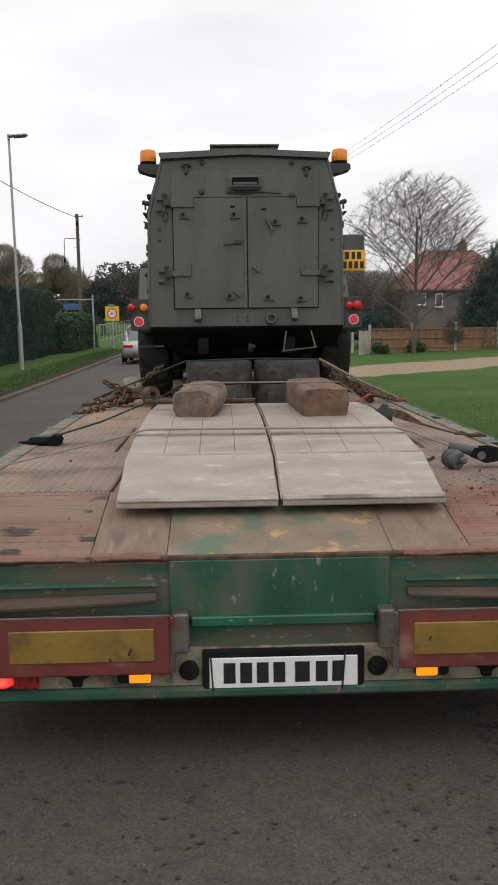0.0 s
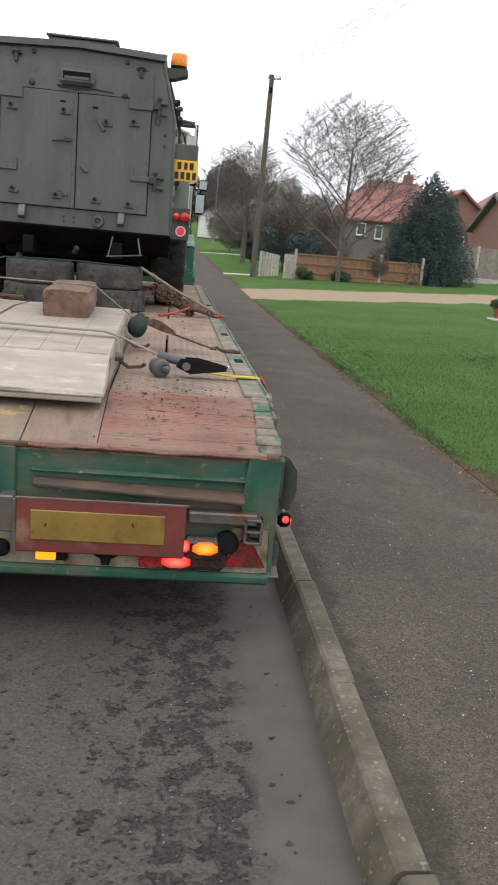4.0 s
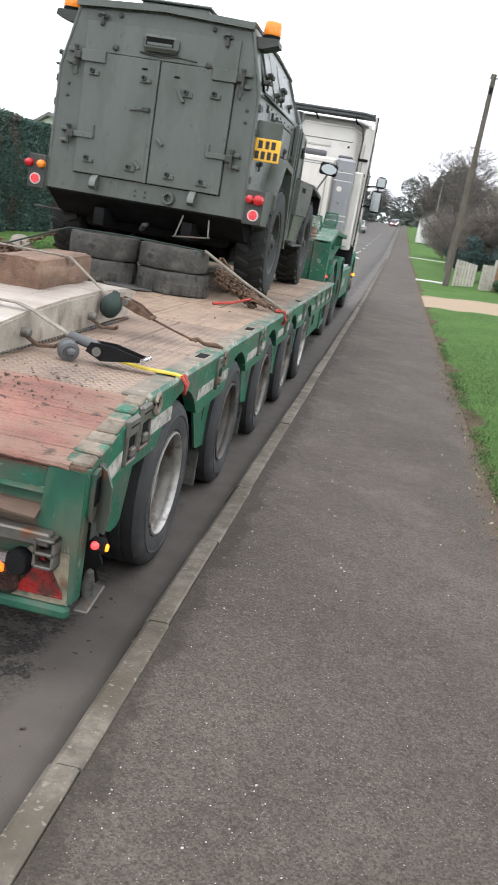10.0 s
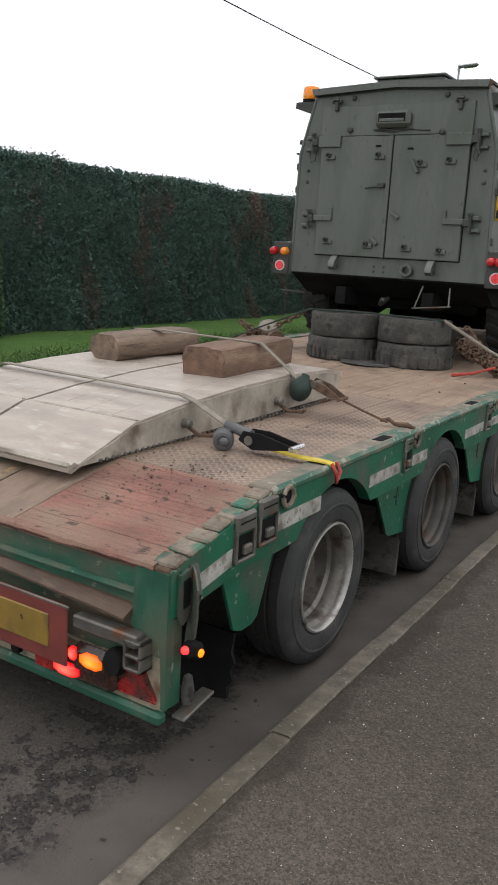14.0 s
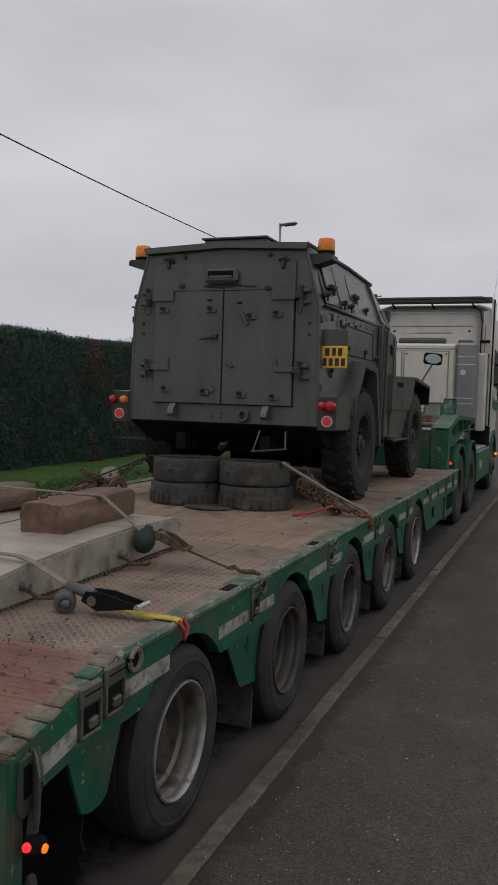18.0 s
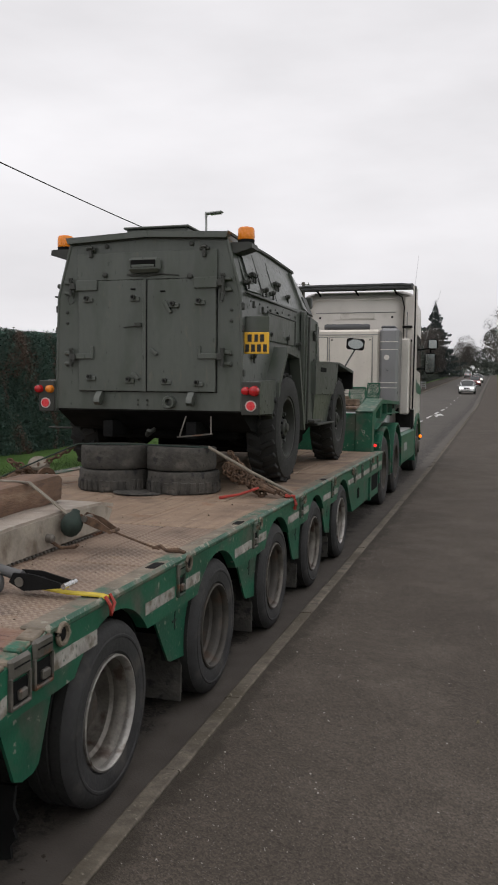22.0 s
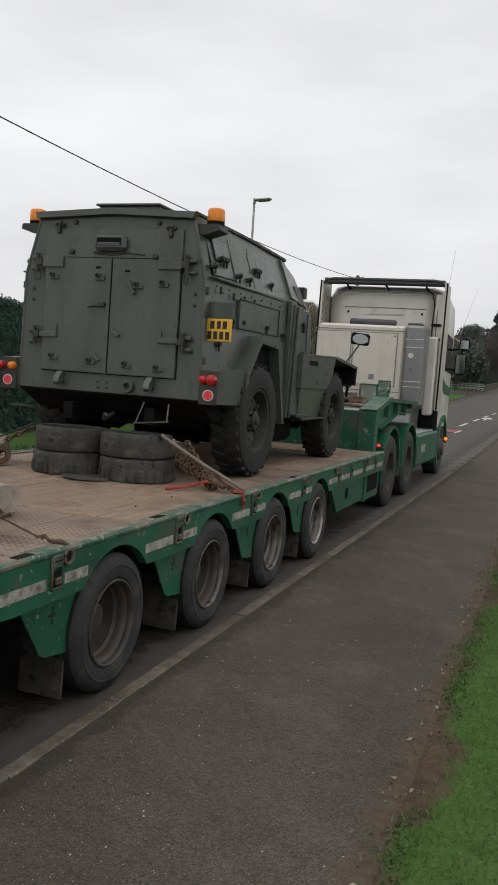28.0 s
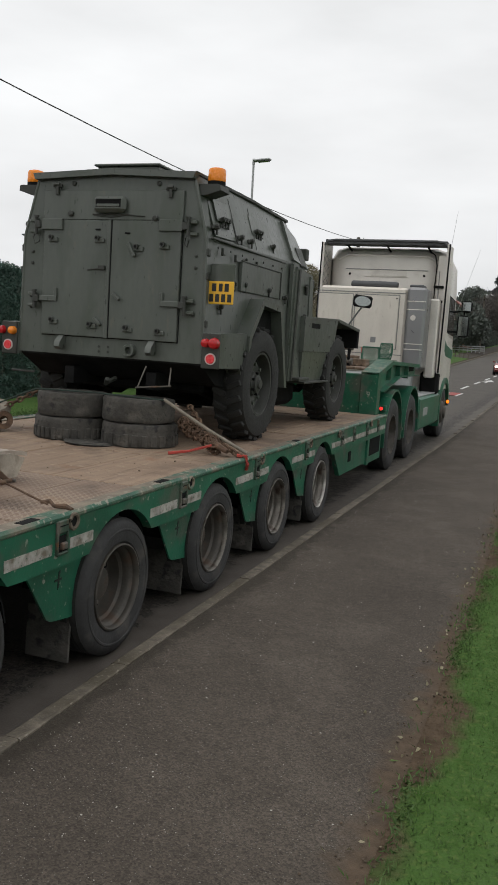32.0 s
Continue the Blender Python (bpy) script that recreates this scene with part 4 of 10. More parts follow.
def build_rear(t):
    """The trailer's sloped tail and its rear face with lamps and markers."""
    # rear face
    face = Shape().prism([(-W + 0.02, 0.30), (-W + 0.02, 0.745), (W - 0.005, 0.745), (W - 0.005, 0.30)], 1, -0.055, 0.0)
    part("rear_face", face, M["green_rear"], t, "scraped green rear face")
    part("centre_flap", Shape().box((-0.01, -0.062, 0.635), (0.77, 0.02, 0.215), 0.006), M["green_dirty"], t, "dark green centre flap")
    part("lower_rail", Shape().box((0, -0.075, 0.565 - 0.04), (0.64, 0.03, 0.035)), M["green"], t)
    part("rear_bumper", Shape().box((0, -0.068, 0.266), (2.7, 0.045, 0.044), 0.012), M["green_dirty"], t, "scraped green rear bumper beam")
    part("lamp_panel", Shape().box((0, -0.06, 0.35), (2.64, 0.016, 0.15), 0.004), M["cream"], t, "dirty cream lamp panel")
    part("tail_edge", Shape().box((0, -0.06, 0.748), (2.71, 0.02, 0.022), 0.006), M["rust"], t, "rusty tail edge")
    for s in (1, -1):
        part("corner_post", Shape().prism([(s * 1.215, 0.56), (s * 1.235, 0.745), (s * (W - 0.003), 0.745), (s * (W - 0.003), 0.3), (s * 1.342, 0.3), (s * 1.335, 0.47), (s * 1.27, 0.475)], 1, -0.075, -0.045), M["green_dirty"], t, "scraped green corner post")
        part("corner_plate", Shape().prism([(s * 1.165, 0.29), (s * 1.165, 0.42), (s * 1.2, 0.468), (s * 1.335, 0.468), (s * 1.341, 0.29)], 1, -0.067, -0.04), M["cream"], t, "dirty cream corner plate")
        part("corner_cheek", Shape().box((s * (W - 0.024), -0.02, 0.445), (0.044, 0.05, 0.3), 0.004), M["green_dirty"], t, "scraped green cheek plate")
        loop = [(-0.035, 0.735), (0.01, 0.745), (0.025, 0.72), (0.02, 0.62), (0.0, 0.58), (-0.02, 0.57), (-0.035, 0.6)]
        inner = [(-0.025, 0.715), (0.005, 0.72), (0.012, 0.7), (0.01, 0.63), (-0.022, 0.625)]
        br = part("corner_bracket", Shape().prism(loop, 0, s * 1.362, s * 1.376), M["bumper"], t, "bent grey steel corner bracket")
        part("bracket_hole", Shape().prism(inner, 0, s * 1.376, s * 1.379), M["black"], br)
        flap = Shape().prism([(s * 0.0, 0.748), (s * 0.05, 0.742), (s * 0.09, 0.7), (s * 0.095, 0.61), (s * 0.07, 0.535), (s * 0.03, 0.53), (s * 0.01, 0.62)], 1, 0.0, 0.006)
        part("corner_flap", flap, M["bumper"], t, "bent grey corner flap").matrix_local = pose(s * 1.36, 0.035, 0, 0, 0, -42 * s)
        part("foot_plate", Shape().box((s * 1.372, 0.06, 0.268), (0.05, 0.17, 0.012), rx=9), M["steel"], t, "bent steel foot plate")
        # folded ledge over the lamps
        ledge = Shape()
        xs = [0.44, 0.6, 0.76, 0.92, 1.08, 1.225]
        prof = []
        for q, x in enumerate(xs):
            out = 0.012 + 0.05 * (q / 5) ** 0.8
            z0 = 0.63 - 0.003 * q - 0.0015 * (q % 2)
            prof += [(s * x, -0.055, z0 - 0.002), (s * x, -0.066, z0 - 0.003), (s * x, -0.06 - out * 0.55, z0 - 0.014), (s * x, -0.06 - out, z0 - 0.026), (s * x, -0.06 - out, z0 - 0.034), (s * x, -0.055, z0 - 0.022)]
        ledge.add(prof, [[i * 6 + k, i * 6 + (k + 1) % 6, i * 6 + 6 + (k + 1) % 6, i * 6 + 6 + k] for i in range(5) for k in range(6)] + [list(range(6)), list(range(30, 36))])
        part("lamp_ledge", ledge, M["ledge"], t, "bent brown steel ledge over the lamps")
        part("ledge_strip", Shape().box((s * 0.83, -0.064, 0.657), (0.8, 0.022, 0.01), 0.003, rx=24), M["green_dirty"], t, "thin bent strip above the ledge")
        part("ledge_end", Shape().prism([(s * 1.12, 0.59), (s * 1.225, 0.592), (s * 1.18, 0.55)], 1, -0.075, -0.058), M["ledge"], t, "torn end of the ledge")
        part("box_section", Shape().box((s * 1.15, -0.1, 0.52), (0.26, 0.05, 0.045), 0.006), M["steel"], t, "grey steel box section")
        clamp = Shape()
        for dx, dz, sx, sz in ((-0.03, 0, 0.01, 0.1), (0.03, 0, 0.01, 0.1), (0, 0.045, 0.07, 0.01), (0, 0, 0.07, 0.01), (0, -0.045, 0.07, 0.01)):
            clamp.box((s * 1.268 + dx, -0.1, 0.475 + dz), (sx, 0.06, sz), 0.002)
        part("box_clamp", clamp, M["steel"], t, "open steel clamp")
        # striped marker board
        b = part("marker_board", Shape().box((s * 0.7, -0.135, 0.466), (0.62, 0.012, 0.212), 0.012), M["board_red"], t, "faded red and yellow rear marker board")
        part("yellow_field", Shape().box((s * 0.69, -0.143, 0.468), (0.49, 0.008, 0.115), 0.003), M["board_yellow"], b)
        part("board_rim", Shape().tube([(s * 0.39, -0.138, 0.345), (s * 0.39, -0.138, 0.567), (s * 1.02, -0.138, 0.567)], 0.005), M["steel"], b)
        rnd = random.Random(5 + s)
        for _ in range(2):
            part("scuff_mark", Shape().box((s * rnd.uniform(0.5, 0.9), -0.1475, rnd.uniform(0.41, 0.5)), (0.006, 0.002, rnd.uniform(0.006, 0.03)), 0.0005, ry=rnd.uniform(-40, 40)), M["ink"], b)
        part("board_bracket", Shape().box((s * 0.355, -0.1, 0.5), (0.055, 0.07, 0.14), 0.006).box((s * 0.385, -0.12, 0.46), (0.02, 0.03, 0.2)), M["steel"], t, "rusty hinge bracket")
        part("rubber_buffer", Shape().lathe([(0.0, 0), (0.032, 0.004), (0.036, 0.02), (0.03, 0.035), (0, 0.04)], (s * 0.33, -0.068, 0.35), (0, -1, 0), 16), M["black"], t)
        # lamp cluster
        cl = part("tail_lamp_unit", Shape().box((s * 1.03, -0.085, 0.35), (0.3, 0.05, 0.105), 0.04).box((s * 1.085, -0.09, 0.385), (0.17, 0.05, 0.105), 0.04), M["lamp_shell"], t, "dark tail lamp unit")
        for nm, m, lx, lz, rx, rz, lab in (("tail_lamp", "red_hot", 0.985, 0.338, 0.058, 0.025, "lit red tail lamp"), ("indicator_lamp", "amber_hot", 1.092, 0.396, 0.05, 0.026, "lit amber indicator"), ("brake_lamp", "red_hot", 1.014, 0.402, 0.02, 0.024, "lit red brake lamp")):
            part(nm, Shape().box((0, 0, 0), (1.9, 1.8, 1.9), 0.5), M[m], cl, lab).matrix_local = pose(s * lx, -0.112, lz) @ Matrix.Diagonal((rx, 0.014, rz, 1))
        part("fog_lamp", Shape().box((s * 0.89, -0.113, 0.335), (0.09, 0.01, 0.05), 0.006), M["red_dark"], cl)
        part("cable_gland", Shape().lathe([(0, 0), (0.043, 0.0), (0.045, 0.03), (0.034, 0.05), (0, 0.05)], (s * 1.175, -0.066, 0.415), (0, -1, 0), 18), M["black"], t)
        part("triangle_reflector", Shape().prism([(s * 1.175, 0.322), (s * 1.325, 0.322), (s * 1.25, 0.455)], 1, -0.082, -0.068), M["red_dark"], t, "dark red warning triangle")
        part("triangle_rim", Shape().tube([(s * 1.172, -0.084, 0.319), (s * 1.328, -0.084, 0.319), (s * 1.25, -0.084, 0.459), (s * 1.172, -0.084, 0.319)], 0.0035), M["red_dark"], t)
        mk = part("marker_lamp", Shape().box((s * 0.52, -0.092, 0.34), (0.12, 0.03, 0.05), 0.008), M["black"], t)
        part("marker_lens", Shape().box((s * 0.5, -0.109, 0.34), (0.075, 0.012, 0.042), 0.005), M["amber_on"], mk, "lit amber marker lens")
        part("tie_hook", Shape().prism([(s * 0.675, 0.34), (s * 0.765, 0.34), (s * 0.74, 0.325), (s * 0.735, 0.3), (s * 0.705, 0.3), (s * 0.7, 0.325)], 1, -0.09, -0.066), M["black"], t)
        # side marker on a bracket
        part("lamp_bracket", Shape().tube([(s * 1.365, 0.04, 0.75), (s * 1.39, 0.03, 0.66), (s * 1.37, 0.03, 0.58), (s * 1.38, 0.01, 0.5)], 0.012, 6, flat=(0.03, 0.008)), M["bumper"], t, "bent steel bracket")
        ml = part("side_marker_lamp", Shape().box((s * 1.40, 0.0, 0.49), (0.045, 0.075, 0.055), 0.012, rx=-22), M["black"], t, "black side marker lamp")
        part("marker_red", Shape().lathe([(0, 0), (0.014, 0.0), (0.012, 0.008), (0, 0.011)], (s * 1.40, -0.036, 0.503), (0, -1, 0.2), 12), M["red_on"], ml)
        part("marker_amber", Shape().lathe([(0, 0), (0.014, 0.0), (0.012, 0.006), (0, 0.008)], (s * 1.423, 0.012, 0.482), (s, 0, 0), 12), M["amber_on"], ml)
        part("side_buffer", Shape().lathe([(0, 0), (0.018, 0.01), (0.022, 0.05), (0.014, 0.1), (0, 0.11)], (s * 1.375, 0.02, 0.285), (0, 0, 1), 12), M["old_rubber"], t)
    # number plate: writing shown as plain bars
    pl = part("number_plate", Shape().box((0, -0.078, 0.345), (0.57, 0.016, 0.155), 0.01), M["black"], t, "black number plate holder")
    part("plate_face", Shape().box((0, -0.089, 0.338), (0.52, 0.006, 0.111), 0.006), M["plate_white"], pl, "white number plate with dark bars")
    for x0, w in ((-0.2, 0.05), (-0.142, 0.05), (-0.084, 0.05), (-0.026, 0.05), (0.055, 0.06), (0.123, 0.05), (0.181, 0.05)):
        part("plate_bar", Shape().box((x0 + 0.01, -0.0925, 0.338), (w - 0.008, 0.003, 0.075), 0.001), M["ink"], pl)
    part("plate_strap", Shape().tube([(-0.255, -0.094, 0.40), (-0.248, -0.094, 0.275)], 0.003), M["ink"], pl)
    part("plate_strap", Shape().tube([(0.215, -0.094, 0.41), (0.205, -0.094, 0.27)], 0.003), M["ink"], pl)


build_rear(TRAILER)


def build_ramp_plates():
    """Two aluminium ramp sections that lie side by side on the deck."""
    for k, (x0, x1) in enumerate(((-0.605, 0.006), (0.026, 0.652))):
        r = thing("loading_ramp", (0, 0, 0.0), "scuffed pale aluminium ramp section lying on the deck", "ramp", group="ramp sections")
        prof = [(0.24, 0.868), (0.62, 1.0), (0.95, 1.036), (1.4, 1.063), (1.85, 1.074), (2.35, 1.06), (2.5, 1.035)]
        low = [(y, z - 0.022) for y, z in reversed(prof)]
        part("front_lip", Shape().prism([(0.235, 0.862), (0.235, 0.884), (0.265, 0.896), (0.29, 0.882)], 0, x0, x1), M["alu"], r)
        part("lip_bar", Shape().box(((x0 + x1) / 2, 0.243, 0.886), (x1 - x0, 0.026, 0.022), 0.009), M["alu_side"], r, "worn rolled front edge")
        part("nose_plate", Shape().prism(prof[:2] + [(0.625, 0.99), (0.25, 0.855)], 0, x0, x1), M["alu"], r, "smooth sloping nose plate")
        n = 4
        for j in range(n):
            a = x0 + (x1 - x0) * j / n + 0.001
            b = x0 + (x1 - x0) * (j + 1) / n - 0.001
            dz = -0.004
            part("plank", Shape().prism([(y, z + dz) for y, z in prof[1:]] + [(y, z + dz) for y, z in low[:-1]], 0, a, b), M["alu"], r, "aluminium plank")
        for s, xs in ((-1, x0), (1, x1)):
            web = Shape().prism([(0.27, 0.876), (0.62, 0.985), (0.95, 1.02), (1.4, 1.045), (1.85, 1.055), (2.35, 1.04), (2.47, 1.0), (2.4, 0.9), (1.8, 0.892), (0.9, 0.884)], 0, xs - 0.006, xs + 0.006)
            part("side_web", web, M["alu_side"], r, "dull grey side web")
        part("cross_weld", Shape().prism([(0.612, 0.994), (0.622, 1.002), (0.64, 1.0025), (0.655, 0.998)], 0, x0 + 0.01, x1 - 0.01), M["alu_side"], r, "rough weld across the planks")
        if k == 0:
            part("end_bar", Shape().cyl((x0 - 0.06 * (k == 0), 2.2, 1.09), (x1, 2.2, 1.09), 0.014, seg=8), M["rust"], r, "thin rusty bar across the ramp")
        teeth = Shape()
        for y in np.arange(0.4, 2.38, 0.036):
            teeth.box((x1 + 0.004, float(y), 0.881), (0.02, 0.018, 0.014), 0.003)
        part("rack_teeth", teeth, M["steel"], r, "toothed lower edge")
        for y in (0.93, 1.72):
            part("web_boss", Shape().lathe([(0, 0), (0.022, 0), (0.022, 0.03), (0.014, 0.04), (0, 0.04)], (x1 + 0.006, y, 0.95), (1, 0, 0), 12), M["steel"], r)


build_ramp_plates()


def build_timbers():
    for c, size, rz, rx, soft, m in (((-0.315, 1.87, 1.137), (0.255, 0.66, 0.15), -5, 1.5, 3.2, "timber"), ((0.335, 1.87, 1.137), (0.255, 0.74, 0.155), 2, 1.0, 9.0, "timber_red")):
        b = Shape()
        n, ring = 14, 28
        rnd = random.Random(int(c[0] * 100))
        seed = rnd.uniform(0, 50)
        pts = []
        for i in range(n + 1):
            y = -size[1] / 2 + size[1] * i / n
            end = min(i, n - i)
            for k in range(ring):
                a = 2 * math.pi * (k + 0.5) / ring
                ca, sa = math.cos(a), math.sin(a)
                q = (abs(ca) ** soft + abs(sa) ** soft) ** (1 / soft)
                px, pz = ca / q, sa / q
                e = (0.9 if soft < 5 else 0.955) if end == 0 else 0.98 if end == 1 and soft < 5 else 1.0
                w = noise.noise(Vector((px * 2.2, y * 5, pz * 2.2 + seed)))
                split = noise.noise(Vector((px * 3.0, pz * 3.0, seed + (0 if i < n / 2 else 9))))
                d = 0.006 * w
                pts.append((px * (size[0] / 2 * e + d), y + (0.03 * split if end == 0 else 0.0), pz * (size[2] / 2 * e + d) if pz > 0 or soft > 5 else pz * size[2] / 2))
        fs = [[i * ring + k, i * ring + (k + 1) % ring, (i + 1) * ring + (k + 1) % ring, (i + 1) * ring + k] for i in range(n) for k in range(ring)]
        fs += [list(range(ring)), list(range(n * ring, n * ring + ring))]
        b.add(pts, fs)
        at = pose(*c, rx, 0, rz)
        t = thing("timber_block", at, "rounded grey-brown timber block with split ends on the ramp" if soft < 5 else "squared red-brown timber block with worn edges on the ramp", "timber", group="timber blocks")
        part("timber_body", b, M[m], t)
        for k in range(4):
            z0, y0 = rnd.uniform(-0.04, 0.045), rnd.uniform(-0.25, 0.1)
            for sx in (1, -1):
                ln = rnd.uniform(0.12, 0.3)
                part("crack", Shape().prism([(y0, z0), (y0 + ln * 0.5, z0 + 0.004), (y0 + ln, z0 + 0.003), (y0 + ln * 0.5, z0 - 0.001)], 0, sx * (size[0] / 2 - 0.02), sx * (size[0] / 2 - (0.004 if soft > 5 else 0.008))), M["ink"], t)


build_timbers()


def loose_tyre(c, r, h, lugs, rz, tilt=0.0, label="worn old tyre lying flat in a stack"):
    s = Shape()
    prof = [(r * 0.56, h * 0.12), (r * 0.62, 0.01), (r * 0.9, 0.0), (r * 0.975, h * 0.03), (r * 0.998, h * 0.1), (r * 1.003, h * 0.3), (r * 0.9985, h * 0.36), (r * 1.004, h * 0.42), (r * 1.004, h * 0.6), (r * 0.9985, h * 0.66), (r * 1.003, h * 0.72), (r * 0.998, h * 0.9), (r * 0.975, h * 0.97), (r * 0.9, h), (r * 0.62, h - 0.01), (r * 0.56, h * 0.88)]
    s.lathe(prof, (0, 0, 0), (0, 0, 1), 64, closed=True)
    for i, (x, y, z) in enumerate(s.v):
        w = 1 + 0.02 * noise.noise(Vector((x * 9, y * 9, z * 12 + rz))) + 0.012 * noise.noise(Vector((x * 30, y * 30, z * 40 + rz)))
        s.v[i] = (x * w, y * w, z + 0.006 * noise.noise(Vector((x * 5 + rz, y * 5, 0))))
    t = thing("scrap_tyre_ring", pose(c[0], c[1], c[2], tilt, 0, rz), label, "tyre", group="stacked tyres")
    part("casing", s, M["old_rubber"], t)
    rnd = random.Random(int(rz * 7 + 3))
    count = lugs
    if count:
        g = Shape()
        for k in range(count):
            a = 2 * math.pi * k / count
            m = pose(0, 0, 0, 0, 0, math.degrees(a))
            if lugs:
                g.box((r * 1.005, 0, h * 0.3), (0.016, 2 * math.pi * r / count * 0.72, h * rnd.uniform(0.42, 0.56)), 0.005, m=m, rx=rnd.uniform(-7, 7))
            else:
                g.box((r * 1.0, 0, h * 0.5), (0.012, 2 * math.pi * r / count * rnd.uniform(0.7, 0.93), h * rnd.uniform(0.7, 0.82)), 0.003, m=m, rx=rnd.uniform(-3, 3))
        tagged(part("tread", g, M["old_rubber"], t), kind="stuff")
    return t


loose_tyre((-0.225, 4.33, DECK), 0.29, 0.185, 34, 10, label="worn old tyre at the bottom of a stack")
loose_tyre((-0.215, 4.33, DECK + 0.186), 0.282, 0.19, 0, 40, label="smooth worn tyre on top of a stack")
loose_tyre((0.385, 4.37, DECK), 0.295, 0.185, 26, 0, label="old lugged tyre at the bottom of a stack")
loose_tyre((0.37, 4.36, DECK + 0.186), 0.285, 0.19, 0, 15, tilt=-1.0, label="smooth worn tyre on top of a stack")
solid("rubber_mat", Shape().lathe([(0, 0), (0.2, 0), (0.21, 0.006), (0.2, 0.014), (0, 0.016)], (0, 0, 0), (0.02, 0.03, 1), 20), M["old_rubber"], "flat grey piece of rubber beside the tyres", "rubber mat", at=(0.1, 4.1, DECK + 0.004))


# ---- armoured truck ----
AX, AY = 0.03, 4.41


def build_truck():
    t = thing("armoured_truck", (AX, AY, DECK), "dark olive armoured truck lashed down on the trailer deck", "armoured truck")
    top, sh, bot = 2.05, 1.62, 0.67

    def ring(y, xt, zt, xs, zs, xb, zb):
        return [(-xb, y, zb), (-xs, y, zs), (-xt, y, zt), (0, y, zt + 0.035), (xt, y, zt), (xs, y, zs), (xb, y, zb)]

    secs = [ring(0.0, 0.70, top + 0.05, 0.82, sh, 0.845, bot), ring(0.03, 0.705, top + 0.055, 0.83, sh, 0.85, bot), ring(1.2, 0.71, top + 0.045, 0.86, sh + 0.03, 0.88, bot), ring(2.2, 0.70, top + 0.02, 0.87, sh + 0.04, 0.885, bot - 0.1), ring(2.6, 0.64, top - 0.1, 0.82, sh, 0.86, 0.5)]
    hull = Shape()
    vs = [p for r in secs for p in r]
    n = len(secs[0])
    fs = [[i * n + k, i * n + k + 1, (i + 1) * n + k + 1, (i + 1) * n + k] for i in range(len(secs) - 1) for k in range(n - 1)]
    fs += [[i * n, (i + 1) * n, (i + 1) * n + n - 1, i * n + n - 1] for i in range(len(secs) - 1)]
    fs += [list(range(n)), list(range((len(secs) - 1) * n, len(secs) * n))]
    hull.add(vs, fs)
    body = part("hull", hull, M["olive"], t, "olive steel hull", smooth=15)
    # bonnet and front wings
    part("bonnet", Shape().prism([(-0.55, 0.45), (-0.6, 1.0), (-0.45, 1.22), (0.45, 1.22), (0.6, 1.0), (0.55, 0.45)], 1, 2.5, 4.35), M["olive"], t, "olive bonnet", smooth=15)
    for s in (1, -1):
        part("front_wing", Shape().prism([(2.2, 0.8), (2.2, 1.13), (3.5, 1.16), (3.34, 0.8)], 0, s * 0.62, s * 0.98), M["olive"], t, "angular front wing", smooth=10)
        low = Shape()
        for yy, zz, xx in ((2.215, 0.796, 0.968), (3.335, 0.796, 0.968), (3.2, 0.47, 0.93), (2.3, 0.47, 0.93)):
            low.add([(s * 0.62, yy, zz), (s * xx, yy, zz)], [])
        low.f += [(0, 2, 4, 6), (1, 3, 5, 7), (0, 1, 3, 2), (2, 3, 5, 4), (4, 5, 7, 6), (6, 7, 1, 0)]
        part("wing_box", low, M["olive"], t, "undercut lower wing box", smooth=0)
        part("wing_top", Shape().prism([(2.2, 1.132), (3.55, 1.163), (4.6, 1.085), (4.6, 1.1), (3.55, 1.182), (2.2, 1.152)], 0, s * 0.56, s * 0.985), M["olive"], t, "flat wing top", smooth=10)
        # inside of the wing: wall and end plate coloured black for the shade there
        part("wing_lining", Shape().prism([(3.3, 0.7), (3.52, 1.158), (4.58, 1.08), (4.52, 0.7)], 0, s * 0.56, s * 0.63), M["black"], t)
        part("wing_apron", Shape().prism([(4.5, 0.86), (4.52, 1.088), (4.6, 1.082), (4.585, 0.86)], 0, s * 0.56, s * 0.98), M["black"], t, "end plate inside the wing, black in place of its shade")
        part("wing_lip", Shape().prism([(3.545, 1.148), (3.555, 1.162), (4.6, 1.084), (4.6, 1.066)], 0, s * 0.962, s * 0.985), M["olive"], t)
        part("wing_slot", Shape().box((s * 0.982, 2.6, 1.07), (0.006, 0.3, 0.05), 0.002), M["black"], t)
        part("wing_step", Shape().box((s * 0.9, 2.72, 0.478), (0.2, 0.95, 0.02)), M["olive_dark"], t)
        # cab pillar and door layers
        part("cab_door", Shape().prism([(1.9, 0.5), (1.98, 1.62), (2.52, 1.58), (2.6, 1.2), (2.6, 0.5)], 0, s * 0.8, s * 0.93), M["olive"], t, "armoured cab door")
        part("cab_hinge", Shape().cyl((s * 0.905, 2.02, 1.5), (s * 0.905, 2.02, 1.58), 0.02, seg=8), M["olive_dark"], t)
        part("cab_hinge", Shape().cyl((s * 0.905, 2.02, 0.95), (s * 0.905, 2.02, 1.03), 0.02, seg=8), M["olive_dark"], t)
        part("cab_pillar", Shape().prism([(1.9, 0.5), (1.9, 1.64), (2.0, 1.66), (2.0, 0.5)], 0, s * 0.88, s * 0.915), M["olive"], t)
